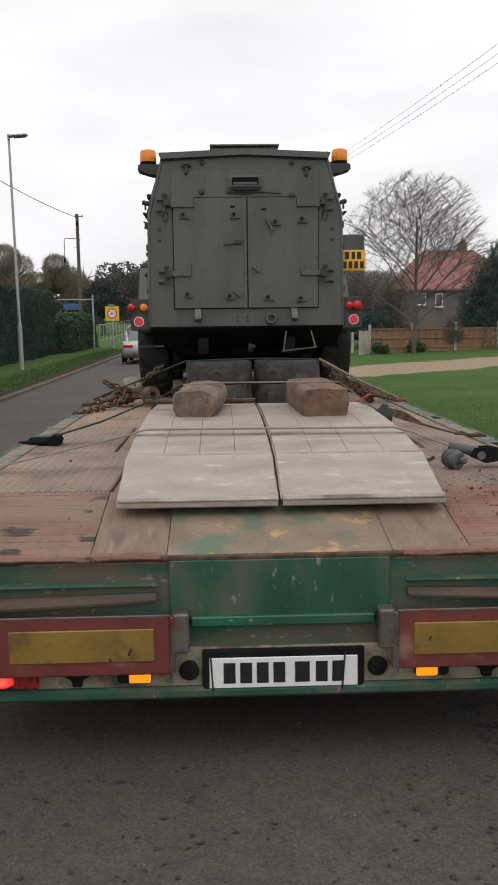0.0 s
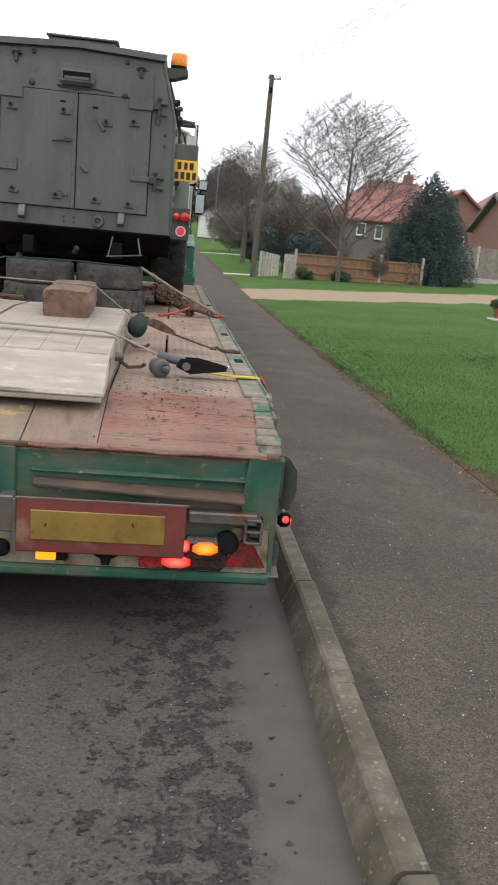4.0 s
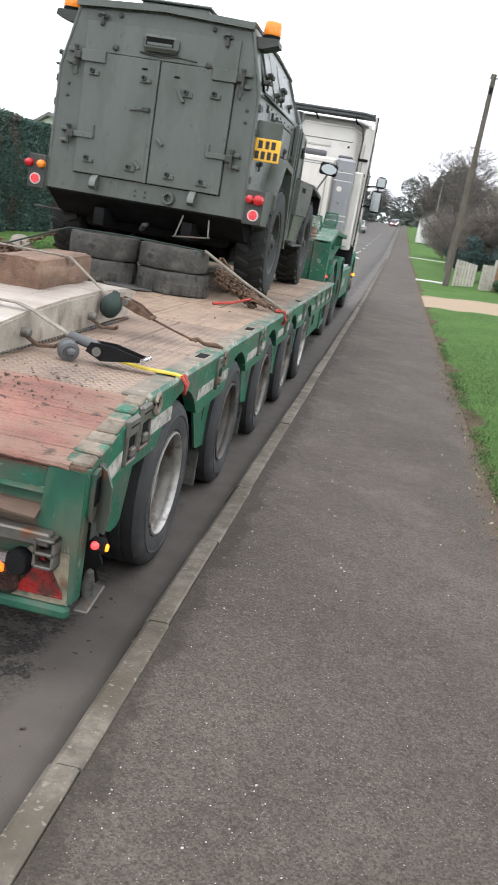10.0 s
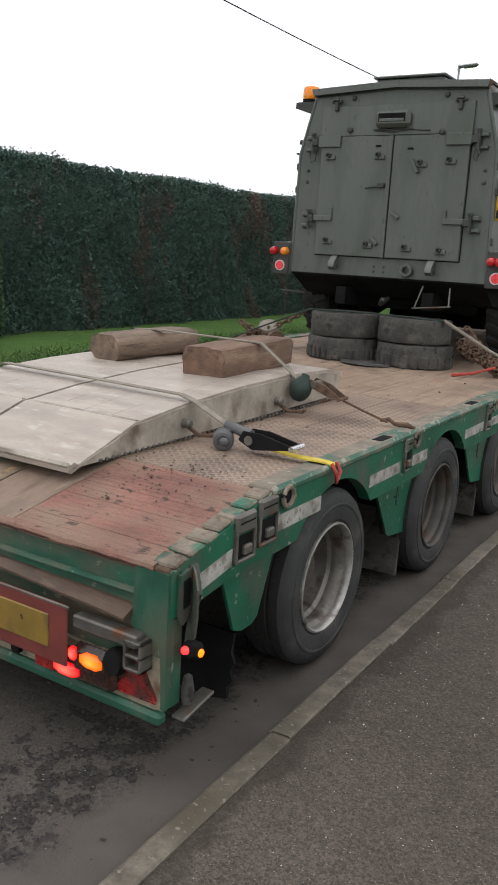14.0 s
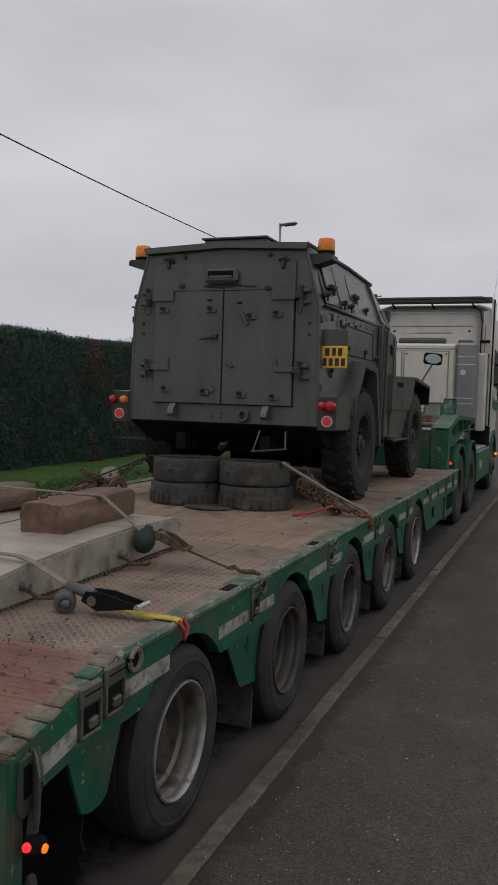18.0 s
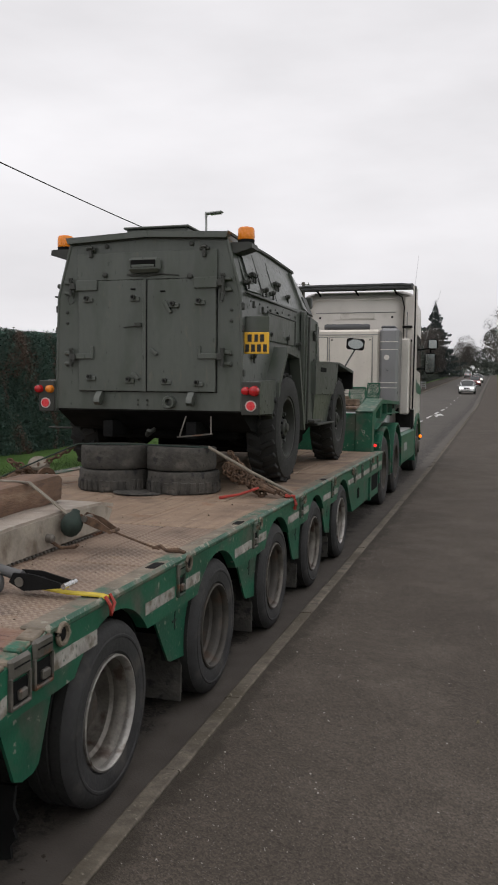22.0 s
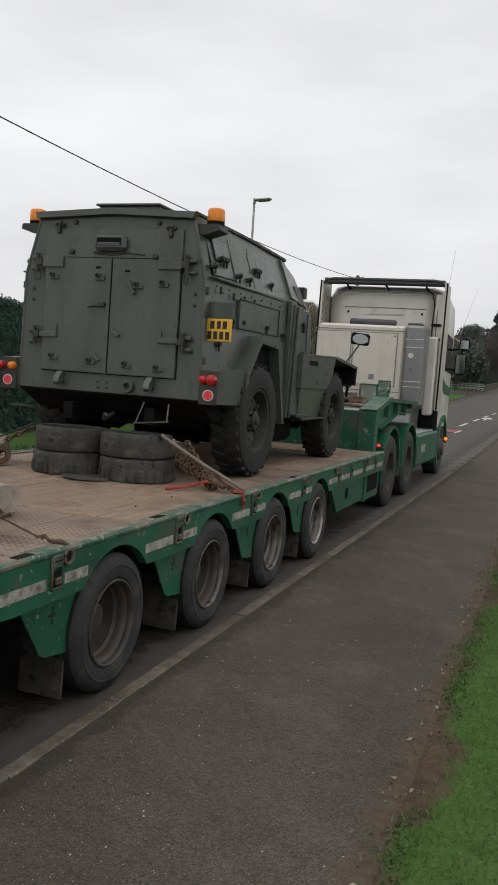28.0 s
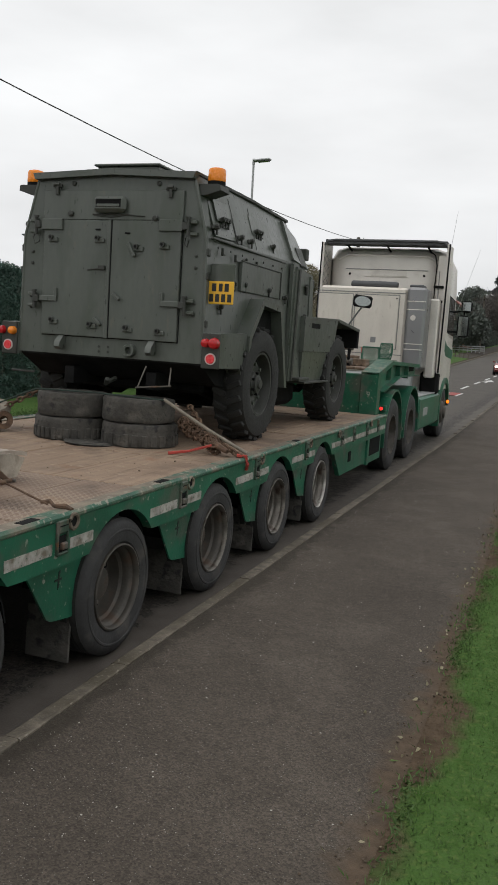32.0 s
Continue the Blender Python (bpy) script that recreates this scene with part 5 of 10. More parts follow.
        part("cab_upper_plate", Shape().add([(s * 0.86, 1.98, 1.68), (s * 0.715, 1.98, 2.05), (s * 0.68, 2.54, 1.95), (s * 0.83, 2.58, 1.64), (s * 0.885, 1.98, 1.69), (s * 0.74, 1.98, 2.06), (s * 0.705, 2.54, 1.96), (s * 0.86, 2.58, 1.65)], [(0, 1, 2, 3), (4, 5, 6, 7), (0, 1, 5, 4), (1, 2, 6, 5), (2, 3, 7, 6), (3, 0, 4, 7)]), M["olive"], t, smooth=0)
        part("cab_vent_block", Shape().box((s * 0.8, 2.58, 1.8), (0.08, 0.1, 0.12), 0.01), M["olive_dark"], t)
        part("cab_vent_block", Shape().box((s * 0.88, 2.62, 1.5), (0.06, 0.1, 0.1), 0.01), M["olive_dark"], t)
        part("door_edge", Shape().prism([(1.96, 0.5), (2.03, 1.6), (2.07, 1.6), (2.0, 0.5)], 0, s * 0.93, s * 0.945), M["olive_dark"], t)
        part("door_edge", Shape().prism([(2.44, 0.62), (2.4, 1.56), (2.44, 1.56), (2.48, 0.62)], 0, s * 0.93, s * 0.942), M["olive"], t)
        for zz in (0.78, 1.12, 1.42):
            part("door_latch", Shape().box((s * 0.945, 2.28, zz), (0.03, 0.03, 0.11), 0.006).box((s * 0.95, 2.25, zz + 0.03), (0.02, 0.07, 0.02), 0.004), M["olive_dark"], t)
        part("cab_step", Shape().box((s * 0.96, 2.2, 0.52), (0.1, 0.34, 0.03), 0.006), M["olive_dark"], t)
        part("door_lever", Shape().box((s * 0.91, 2.15, 0.98), (0.03, 0.03, 0.16), 0.006), M["olive_dark"], t)
        ms = part("mirror_stalk", Shape().tube([(s * 0.97 - AX, 4.17, 1.15), (s * 1.0 - AX, 4.28, 1.24), (s * 1.05 - AX, 4.42, 1.37)], 0.011), M["olive_dark"], t)
        part("wing_mirror", Shape().box((0, 0, 0), (0.235, 0.05, 0.15), 0.045), M["black"], ms, "oblong mirror on a stalk").matrix_local = pose(s * 1.06 - AX, 4.43, 1.45, 0, 5, s * 14)
        part("mirror_glass", Shape().lathe([(0, 0), (1, 0), (1, 1), (0, 1)], (0, 0, 0), (0, -1, 0), 20), M["mirror"], ms).matrix_local = pose(s * 1.06 - AX, 4.43, 1.45, 0, 5, s * 14) @ Matrix.Translation((0, -0.024, 0)) @ Matrix.Diagonal((0.1, 0.004, 0.062, 1))
        part("door_flap", Shape().box((s * 0.83, 2.35, 1.74), (0.03, 0.2, 0.2), 0.006, ry=s * -22), M["olive_dark"], t)
        # rear arch: a solid black face stands for the shaded opening
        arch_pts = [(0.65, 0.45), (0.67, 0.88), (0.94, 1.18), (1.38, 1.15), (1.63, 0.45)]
        part("wheel_well", Shape().prism(arch_pts, 0, s * 0.58, s * 0.888), M["black"], t, "hexagonal wheel well, a solid black face in place of its shade")
        rim_pts = [(0.6, 0.45), (0.62, 0.91), (0.91, 1.235), (1.42, 1.2), (1.69, 0.45)]
        part("arch_flare", Shape().prism(rim_pts + arch_pts[::-1], 0, s * 0.86, s * 0.99), M["olive"], t, "angular wheel arch flare", smooth=15)
        part("rear_skirt", Shape().prism([(-0.02, 0.645), (-0.02, 0.91), (0.62, 0.93), (0.62, 0.45), (0.48, 0.64)], 0, s * 0.84, s * 0.965), M["olive"], t, "olive rear wing box")
        # side plates, ports and hinges
        for y0, y1 in ((0.12, 0.55), (0.58, 1.0), (1.03, 1.5)):
            pan = Shape().add([(s * 0.838, y0, 1.66), (s * 0.725, y0, 2.0), (s * 0.725, y1, 2.01), (s * 0.84, y1, 1.67), (s * 0.844, y0, 1.66), (s * 0.731, y0, 2.005), (s * 0.731, y1, 2.015), (s * 0.846, y1, 1.67)], [(0, 1, 2, 3), (4, 5, 6, 7), (0, 1, 5, 4), (1, 2, 6, 5), (2, 3, 7, 6), (3, 0, 4, 7)])
            part("upper_side_panel", pan, M["olive"], t, smooth=0)
        for yy in (0.565, 1.015, 1.52):
            part("panel_seam", Shape().tube([(s * 0.851, yy, 1.66), (s * 0.736, yy, 2.01)], 0.007, 5), M["olive_dark"], t)
        for y, z, twin in ((0.33, 1.80, 1), (1.12, 1.82, 1), (0.1, 1.72, 0), (0.62, 1.71, 0), (0.86, 1.71, 0), (1.45, 1.74, 0), (0.5, 1.32, 0), (0.72, 1.33, 0), (1.3, 1.33, 0), (1.78, 1.3, 0), (0.25, 1.12, 0)):
            xx = 0.828 + 0.025 * min(y, 1.2) if z < 1.62 else 0.846 - (z - 1.66) * 0.332
            p = part("pistol_port", Shape().box((s * (xx + 0.01), y, z), (0.03, 0.16 if twin else 0.075, 0.034), 0.008), M["olive_dark"], t)
            for dy in ((-0.055, 0.0, 0.055) if twin else (0.0,)):
                part("port_catch", Shape().cyl((s * (xx + 0.015), y + dy, z), (s * (xx + 0.05), y + dy, z + 0.01), 0.021, seg=10).cyl((s * (xx + 0.05), y + dy, z + 0.01), (s * (xx + 0.056), y + dy, z + 0.01), 0.012, seg=8).box((s * (xx + 0.03), y + dy + 0.012, z - 0.03), (0.016, 0.02, 0.05), 0.004), M["olive_dark"], p)
        for y0, y1 in ((0.2, 0.5), (0.98, 1.28)):
            flap = Shape()
            for o in (0.006, 0.018):
                flap.add([(s * (0.8 + o), y0, 1.79), (s * (0.748 + o), y0, 1.95), (s * (0.748 + o), y1, 1.955), (s * (0.8 + o), y1, 1.795)], [])
            flap.f += [(0, 1, 2, 3), (4, 5, 6, 7), (0, 1, 5, 4), (1, 2, 6, 5), (2, 3, 7, 6), (3, 0, 4, 7)]
            part("vision_flap", flap, M["olive"], t, "hinged vision flap", smooth=0)
        for y, z in ((0.22, 1.55), (0.5, 1.53), (0.75, 1.53), (1.0, 1.53), (1.4, 1.5)):
            part("cable_clip", Shape().box((s * 0.866, y, z), (0.022, 0.014, 0.06), 0.004).box((s * 0.876, y + 0.012, z - 0.02), (0.012, 0.03, 0.014), 0.003), M["olive_dark"], t)
        for k in range(7):
            part("side_bolt", Shape().lathe([(0, 0), (0.011, 0), (0.008, 0.008), (0, 0.009)], (s * 0.868, 0.12 + 0.26 * k, 1.57), (s, 0, 0), 8), M["olive_dark"], t)
        part("side_seam", Shape().box((s * 0.858, 0.9, 1.63), (0.03, 1.75, 0.014), 0.003), M["olive_dark"], t)
        rail = Shape().tube([(s * 0.70, 0.02, top + 0.06), (s * 0.715, 1.2, top + 0.055), (s * 0.705, 2.2, top + 0.035)], 0.02, 6)
        part("roof_gutter", rail, M["olive_dark"], t)
        part("locker_panel", Shape().box((s * 0.868, 1.12, 1.4), (0.03, 1.0, 0.24), 0.003), M["olive"], t, smooth=20)
        # dark strips draw the shadow line on the panel's top and front edges
        part("locker_rim", Shape().box((s * 0.884, 1.12, 1.525), (0.014, 1.04, 0.012), 0.003).box((s * 0.884, 1.63, 1.4), (0.014, 0.012, 0.25), 0.003), M["olive_dark"], t)
        part("corner_bead", Shape().tube([(s * 0.842, 0.008, 0.67), (s * 0.817, 0.008, 1.62), (s * 0.7, 0.008, 2.05)], 0.016, 8), M["olive"], t)
        for zz in (0.98, 1.34, 1.52):
            part("corner_clip", Shape().box((s * (0.845 - 0.026 * zz / 1.6 + 0.012), 0.02, zz), (0.03, 0.05, 0.06), 0.008), M["olive_dark"], t)
        # beacons on brackets
        br = part("beacon_bracket", Shape().prism([(s * 0.7, 1.945), (s * 0.79, 1.95), (s * 0.905, 1.985), (s * 0.9, 2.025), (s * 0.88, 2.032), (s * 0.7, 2.03)], 1, 0.02, 0.2), M["olive_dark"], t)
        bx = s * 0.823
        bc = part("beacon", Shape().cyl((bx, 0.13, 2.03), (bx, 0.13, 2.065), 0.066, 0.07, 20), M["black"], t, "orange beacon on a dark bracket")
        part("beacon_dome", Shape().lathe([(0.066, 0), (0.07, 0.015), (0.068, 0.085), (0.06, 0.1), (0.03, 0.108), (0, 0.109)], (bx, 0.13, 2.062), (0, 0, 1), 22), M["beacon"], bc, "orange dome")
    # roof cap
    part("roof_hatch", Shape().box((0.005, 0.6, 2.15), (0.56, 0.8, 0.115), 0.008), M["olive"], t, "raised roof hatch")
    part("hatch_lid", Shape().box((0.005, 0.6, 2.215), (0.6, 0.86, 0.018), 0.006), M["olive"], t, "flat hatch lid")
    # rear wall detail
    part("roof_cap", Shape().prism([(-0.705, 2.062), (-0.725, 2.11), (0, 2.142), (0.725, 2.11), (0.705, 2.062), (0, 2.094)], 1, -0.05, 0.03), M["olive"], t, "thin roof cap", smooth=15)
    part("cap_weld", Shape().prism([(-0.69, 2.052), (-0.7, 2.062), (0, 2.094), (0.7, 2.062), (0.69, 2.052), (0, 2.084)], 1, -0.012, 0.0), M["olive_dark"], t, smooth=15)
    part("upper_flap", Shape().box((0, -0.012, 1.864), (1.25, 0.024, 0.226), 0.003), M["olive"], t, "upper flap")
    part("door_recess", Shape().box((0.002, -0.002, 1.285), (1.25, 0.006, 0.937), 0.002), M["black"], t, "dark shut line round the doors")
    vent = part("vent_box", Shape().box((0.0, -0.05, 1.865), (0.29, 0.06, 0.125), 0.028), M["olive"], t, "recessed vent box")
    part("vent_mouth", Shape().box((0.0, -0.079, 1.872), (0.225, 0.008, 0.062), 0.01), M["black"], vent)
    part("vent_sill", Shape().box((0.0, -0.084, 1.853), (0.2, 0.008, 0.022), 0.003), M["olive"], vent)
    part("vent_drip", Shape().box((0.0, -0.03, 1.792), (0.33, 0.02, 0.012), 0.004), M["olive_dark"], vent)
    for s, w0, w1 in ((-1, -0.615, -0.004), (1, 0.004, 0.62)):
        d = part("rear_door", Shape().box(((w0 + w1) / 2, -0.014, 1.285), (w1 - w0, 0.03, 0.925), 0.005), M["olive"], t, "tall olive rear door")
        part("strap_hinge", Shape().box((s * 0.535, -0.038, 1.71), (0.2, 0.022, 0.088), 0.004), M["olive"], d, "broad upper hinge plate")
        part("strap_hinge", Shape().box((s * 0.555, -0.038, 1.115), (0.17, 0.022, 0.044), 0.004).box((s * 0.482, -0.036, 1.15), (0.026, 0.024, 0.1), 0.004), M["olive"], d, "cranked lower hinge strap")
        for zc in (1.71, 1.115):
            part("hinge_knuckle", Shape().box((s * 0.66, -0.042, zc - 0.006), (0.05, 0.046, 0.056), 0.006), M["olive_dark"], d)
            part("hinge_pin", Shape().cyl((s * 0.682, -0.045, zc - 0.085), (s * 0.682, -0.045, zc + 0.06), 0.014, seg=10).cyl((s * 0.682, -0.045, zc + 0.05), (s * 0.682, -0.045, zc + 0.066), 0.022, seg=10), M["olive_dark"], d)
            part("hinge_bracket", Shape().box((s * 0.712, -0.022, zc + 0.03), (0.075, 0.034, 0.032), 0.006), M["olive"], d)
            part("hinge_bracket", Shape().box((s * 0.722, -0.02, zc - 0.06), (0.06, 0.03, 0.028), 0.006), M["olive"], d)
        part("hinge_wire", Shape().tube([(s * 0.682, -0.05, 1.66), (s * 0.7, -0.055, 1.6), (s * 0.685, -0.05, 1.55), (s * 0.655, -0.035, 1.57), (s * 0.66, -0.035, 1.62)], 0.005), M["olive_dark"], d)
    part("door_gap", Shape().box((0.014, -0.03, 1.285), (0.009, 0.006, 0.925), 0.001), M["black"], t)
    part("flap_gap", Shape().box((0, -0.004, 1.7505), (1.24, 0.03, 0.008), 0.001), M["black"], t)
    part("door_seam_bar", Shape().box((-0.006, -0.03, 1.285), (0.03, 0.014, 0.93), 0.003), M["olive"], t, "cover strip over the door seam")
    for px, pz in ((-0.52, 1.60), (-0.09, 1.60), (0.26, 1.54), (0.487, 1.56), (-0.495, 0.94), (-0.135, 0.92), (0.194, 0.91), (0.476, 0.897)):
        c = part("vision_port", Shape().box((px, -0.035, pz - 0.012), (0.085, 0.026, 0.036), 0.005), M["olive"], t, "small port cover")
        part("port_bolt", Shape().cyl((px - 0.01, -0.04, pz + 0.004), (px - 0.01, -0.07, pz + 0.004), 0.02, seg=12), M["olive_dark"], c)
        part("port_hole", Shape().cyl((px - 0.01, -0.0705, pz + 0.004), (px - 0.01, -0.073, pz + 0.004), 0.011, seg=10), M["black"], c)
    for px, pz, ang, ln in ((0.205, 1.52, 30, 0.12), (-0.08, 0.95, 45, 0.08), (0.085, 1.152, 50, 0.075)):
        part("latch_lever", Shape().box((px, -0.045, pz), (0.026, 0.03, ln), 0.004, ry=-ang), M["olive"], t, "latch lever")
    part("door_handle", Shape().tube([(-0.19, -0.04, 1.355), (-0.1, -0.045, 1.365), (-0.05, -0.03, 1.375)], 0.006).box((-0.06, -0.04, 1.375), (0.06, 0.03, 0.035)), M["olive_dark"], t, "door handle")
    def bolt(px, pz, r, h, y=-0.004):
        part("bolt_head", Shape().lathe([(0, 0), (r, 0), (r, h * 0.7), (r * 0.6, h), (0, h)], (px, y, pz), (0, -1, 0), 8), M["olive_dark"], t)

    for px, pz in ((-0.366, 1.795), (0.395, 1.765)):
        bolt(px, pz, 0.024, 0.026, -0.024)
    for px, pz in ((-0.36, 2.035), (0.4, 2.03)):
        bolt(px, pz, 0.02, 0.02, 0.0)
    for k in range(8):
        if k in (1, 2, 5, 6):
            bolt(-0.735, 0.95 + 0.09 * k, 0.014, 0.012, -0.002)
            bolt(0.745, 0.95 + 0.09 * k, 0.014, 0.012, -0.002)
    for k in range(2):
        for j in range(2):
            bolt(-0.075 + 0.085 * k, 0.71 + 0.04 * j, 0.011, 0.004)
    for px, pz in ((-0.495, 1.99), (0.52, 1.965)):
        part("flap_clip", Shape().box((px, -0.036, pz), (0.028, 0.03, 0.1), 0.005).box((px, -0.036, pz + 0.02), (0.085, 0.026, 0.024), 0.005).cyl((px - 0.025, -0.05, pz + 0.03), (px + 0.025, -0.05, pz + 0.03), 0.012, seg=8), M["olive_dark"], t)
    for px, pz in ((-0.11, 1.672), (0.157, 1.648)):
        part("door_slot", Shape().box((px, -0.032, pz), (0.045, 0.01, 0.014), 0.003), M["black"], t)
    part("flap_cable", Shape().tube([(-0.15, -0.03, 1.785), (0.0, -0.032, 1.772), (0.14, -0.03, 1.79), (0.3, -0.03, 1.778)], 0.005), M["olive_dark"], t)
    for px in (-0.42, 0.412):
        part("tow_eye", Shape().prism([(0.0, 0.815), (-0.03, 0.82), (-0.085, 0.77), (-0.095, 0.73), (-0.06, 0.705), (-0.03, 0.72), (-0.03, 0.75), (0.0, 0.72)], 0, px - 0.026, px + 0.026), M["olive"], t, "bent tow eye")
    part("towing_ring", Shape().lathe([(0.028, 0.0), (0.05, 0.0), (0.055, 0.03), (0.048, 0.045), (0.03, 0.045), (0.026, 0.03)], (0.213, -0.0, 0.735), (0, -1, 0), 18, closed=True), M["olive"], t, "round tow socket")
    # undercut below the doors: its shade is the black colour of this beam
    part("lower_beam", Shape().prism([(0.012, 0.68), (0.012, 0.655), (0.3, 0.5), (0.6, 0.46), (0.6, 0.7)], 0, -0.83, 0.83), M["black"], t, "undercut lower beam, black in place of the shade below the hull", smooth=15)
    # rear lamps
    for s in (1, -1):
        pan = part("lamp_board", Shape().box((s * 0.922, -0.03, 0.775), (0.15, 0.02, 0.27), 0.006), M["olive_dark"], t, "olive lamp board")
        part("reflector_ring", Shape().lathe([(0, 0), (0.045, 0), (0.045, 0.008), (0, 0.008)], (s * 0.927, -0.04, 0.715), (0, -1, 0), 22), M["lamp_ring"], pan)
        part("reflector", Shape().lathe([(0, 0), (0.036, 0), (0.034, 0.006), (0, 0.006)], (s * 0.927, -0.0485, 0.715), (0, -1, 0), 22), M["red_reflect"], pan, "round red reflector")
        xs = (0.885, 0.955) if s > 0 else (-0.985, -0.88)
        for k, (x, m) in enumerate(zip(xs, ((M["red_lens"], M["red_lens"]) if s > 0 else (M["red_lens"], M["amber_lens"])))):
            r = 0.033 if (k == 0 or s < 0) else 0.042
            part("tail_lens", Shape().lathe([(r * 1.05, 0), (r, 0.02), (r * 0.9, 0.04), (r * 0.5, 0.05), (0, 0.052)], (x, -0.04, 0.835), (0, -1, 0), 18), m, pan, "amber lens" if m == M["amber_lens"] else "red tail lens")
    # plate: writing shown as plain bars
    br = part("plate_bracket", Shape().box((0.935, 0.09, 1.345), (0.205, 0.024, 0.2), 0.008), M["olive"], t, "olive plate bracket")
    pl = part("number_plate", Shape().box((0.937, 0.065, 1.224), (0.215, 0.012, 0.175), 0.006), M["plate_yellow"], t, "square yellow number plate with dark bars")
    for x, z, w in ((-0.055, 0.04, 0.035), (0.0, 0.04, 0.03), (0.05, 0.04, 0.035), (-0.075, -0.04, 0.033), (-0.025, -0.04, 0.033), (0.025, -0.04, 0.033), (0.075, -0.04, 0.033)):
        part("plate_bar", Shape().box((0.937 + x, 0.057, 1.224 + z), (w, 0.004, 0.06), 0.001), M["ink"], pl)
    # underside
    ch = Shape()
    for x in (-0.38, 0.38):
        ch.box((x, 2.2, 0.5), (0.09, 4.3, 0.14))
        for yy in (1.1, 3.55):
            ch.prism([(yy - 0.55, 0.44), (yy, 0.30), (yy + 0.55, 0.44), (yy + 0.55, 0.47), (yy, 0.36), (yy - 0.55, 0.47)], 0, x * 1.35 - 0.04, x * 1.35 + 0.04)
    # black boxes added to close off the dark space under the truck
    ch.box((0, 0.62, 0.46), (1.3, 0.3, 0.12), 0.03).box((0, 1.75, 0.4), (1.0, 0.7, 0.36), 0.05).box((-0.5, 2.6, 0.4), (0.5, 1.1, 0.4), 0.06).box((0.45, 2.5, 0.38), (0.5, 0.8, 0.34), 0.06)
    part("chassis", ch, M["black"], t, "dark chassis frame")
    for yy in (0.98, 3.57):
        part("axle", Shape().cyl((-0.8, yy, 0.5), (0.8, yy, 0.5), 0.065).lathe([(0.02, -0.2), (0.15, -0.1), (0.17, 0), (0.15, 0.1), (0.02, 0.2)], (0.1, yy, 0.5), (1, 0, 0), 16), M["black"], t)
    part("rear_step", Shape().tube([(0.345, 0.03, 0.62), (0.317, -0.05, 0.45), (0.3, -0.05, 0.448), (0.61, -0.05, 0.482), (0.594, -0.05, 0.482), (0.565, 0.03, 0.62)], 0.007), M["steel"], t, "bent steel step bar")
    part("tow_hook", Shape().tube([(0.03, 0.1, 0.5), (0.03, -0.05, 0.46), (0.06, -0.08, 0.5)], 0.02), M["olive_dark"], t)
    part("side_bar", Shape().tube([(-0.95, 0.05, 0.5), (-0.72, 0.05, 0.5)], 0.009), M["olive_dark"], t)
    return t


TRUCK = build_truck()


def truck_wheels(t):
    r, w = 0.5, 0.27
    for s in (1, -1):
        for y in (0.98, 3.57):
            wh = thing("wheel", (0, 0, 0), "", "")
            wh.parent = t
            wh.matrix_world = pose(AX + s * 0.99, AY + y, DECK + r)
            part("tyre", Shape().lathe([(0.27, -0.03), (0.29, 0.0), (0.40, 0.012), (0.455, 0.0), (r - 0.024, -0.035), (r - 0.022, -w + 0.035), (0.455, -w), (0.29, -w), (0.27, -w + 0.03)], (0, 0, 0), (s, 0, 0), 44, closed=True), M["tread_rubber"], wh, "chunky black tyre")
            g = Shape()
            for k in range(24):
                for j in (0, 1):
                    a = (k + 0.5 * j) / 24 * 360
                    m = pose(0, 0, 0, a, 0, 0)
                    x = -0.07 if j == 0 else -0.2
                    g.box((s * x, 0, r - 0.016), (0.125, 0.05, 0.034), 0.006, m=m, rz=s * (24 if j == 0 else -24))
            tagged(part("tread", g, M["tread_rubber"], wh, "deep chunky tread"), kind="stuff")
            part("rim", Shape().lathe([(0.272, -0.03), (0.28, -0.008), (0.262, -0.01), (0.254, -0.05), (0.245, -0.1), (0.225, -0.115), (0.195, -0.085), (0.15, -0.08), (0.135, -0.085), (0.11, -0.085), (0.1, -0.06), (0.085, -0.055), (0.078, -0.03), (0.045, -0.025), (0.04, -0.005), (0, -0.004)], (0, 0, 0), (s, 0, 0), 32, caps=False), M["olive_dark"], wh, "dark olive rim with hub")
            for k in range(8):
                a = 2 * math.pi * k / 8
                part("wheel_nut", Shape().cyl((-0.088 * s, 0.172 * math.cos(a), 0.172 * math.sin(a)), (-0.06 * s, 0.172 * math.cos(a), 0.172 * math.sin(a)), 0.017, seg=6), M["olive"], wh)
            for k in range(6):
                a = 2 * math.pi * (k + 0.5) / 6
                part("hub_bolt", Shape().cyl((-0.06 * s, 0.092 * math.cos(a), 0.092 * math.sin(a)), (-0.035 * s, 0.092 * math.cos(a), 0.092 * math.sin(a)), 0.012, seg=6), M["black"], wh)


truck_wheels(TRUCK)


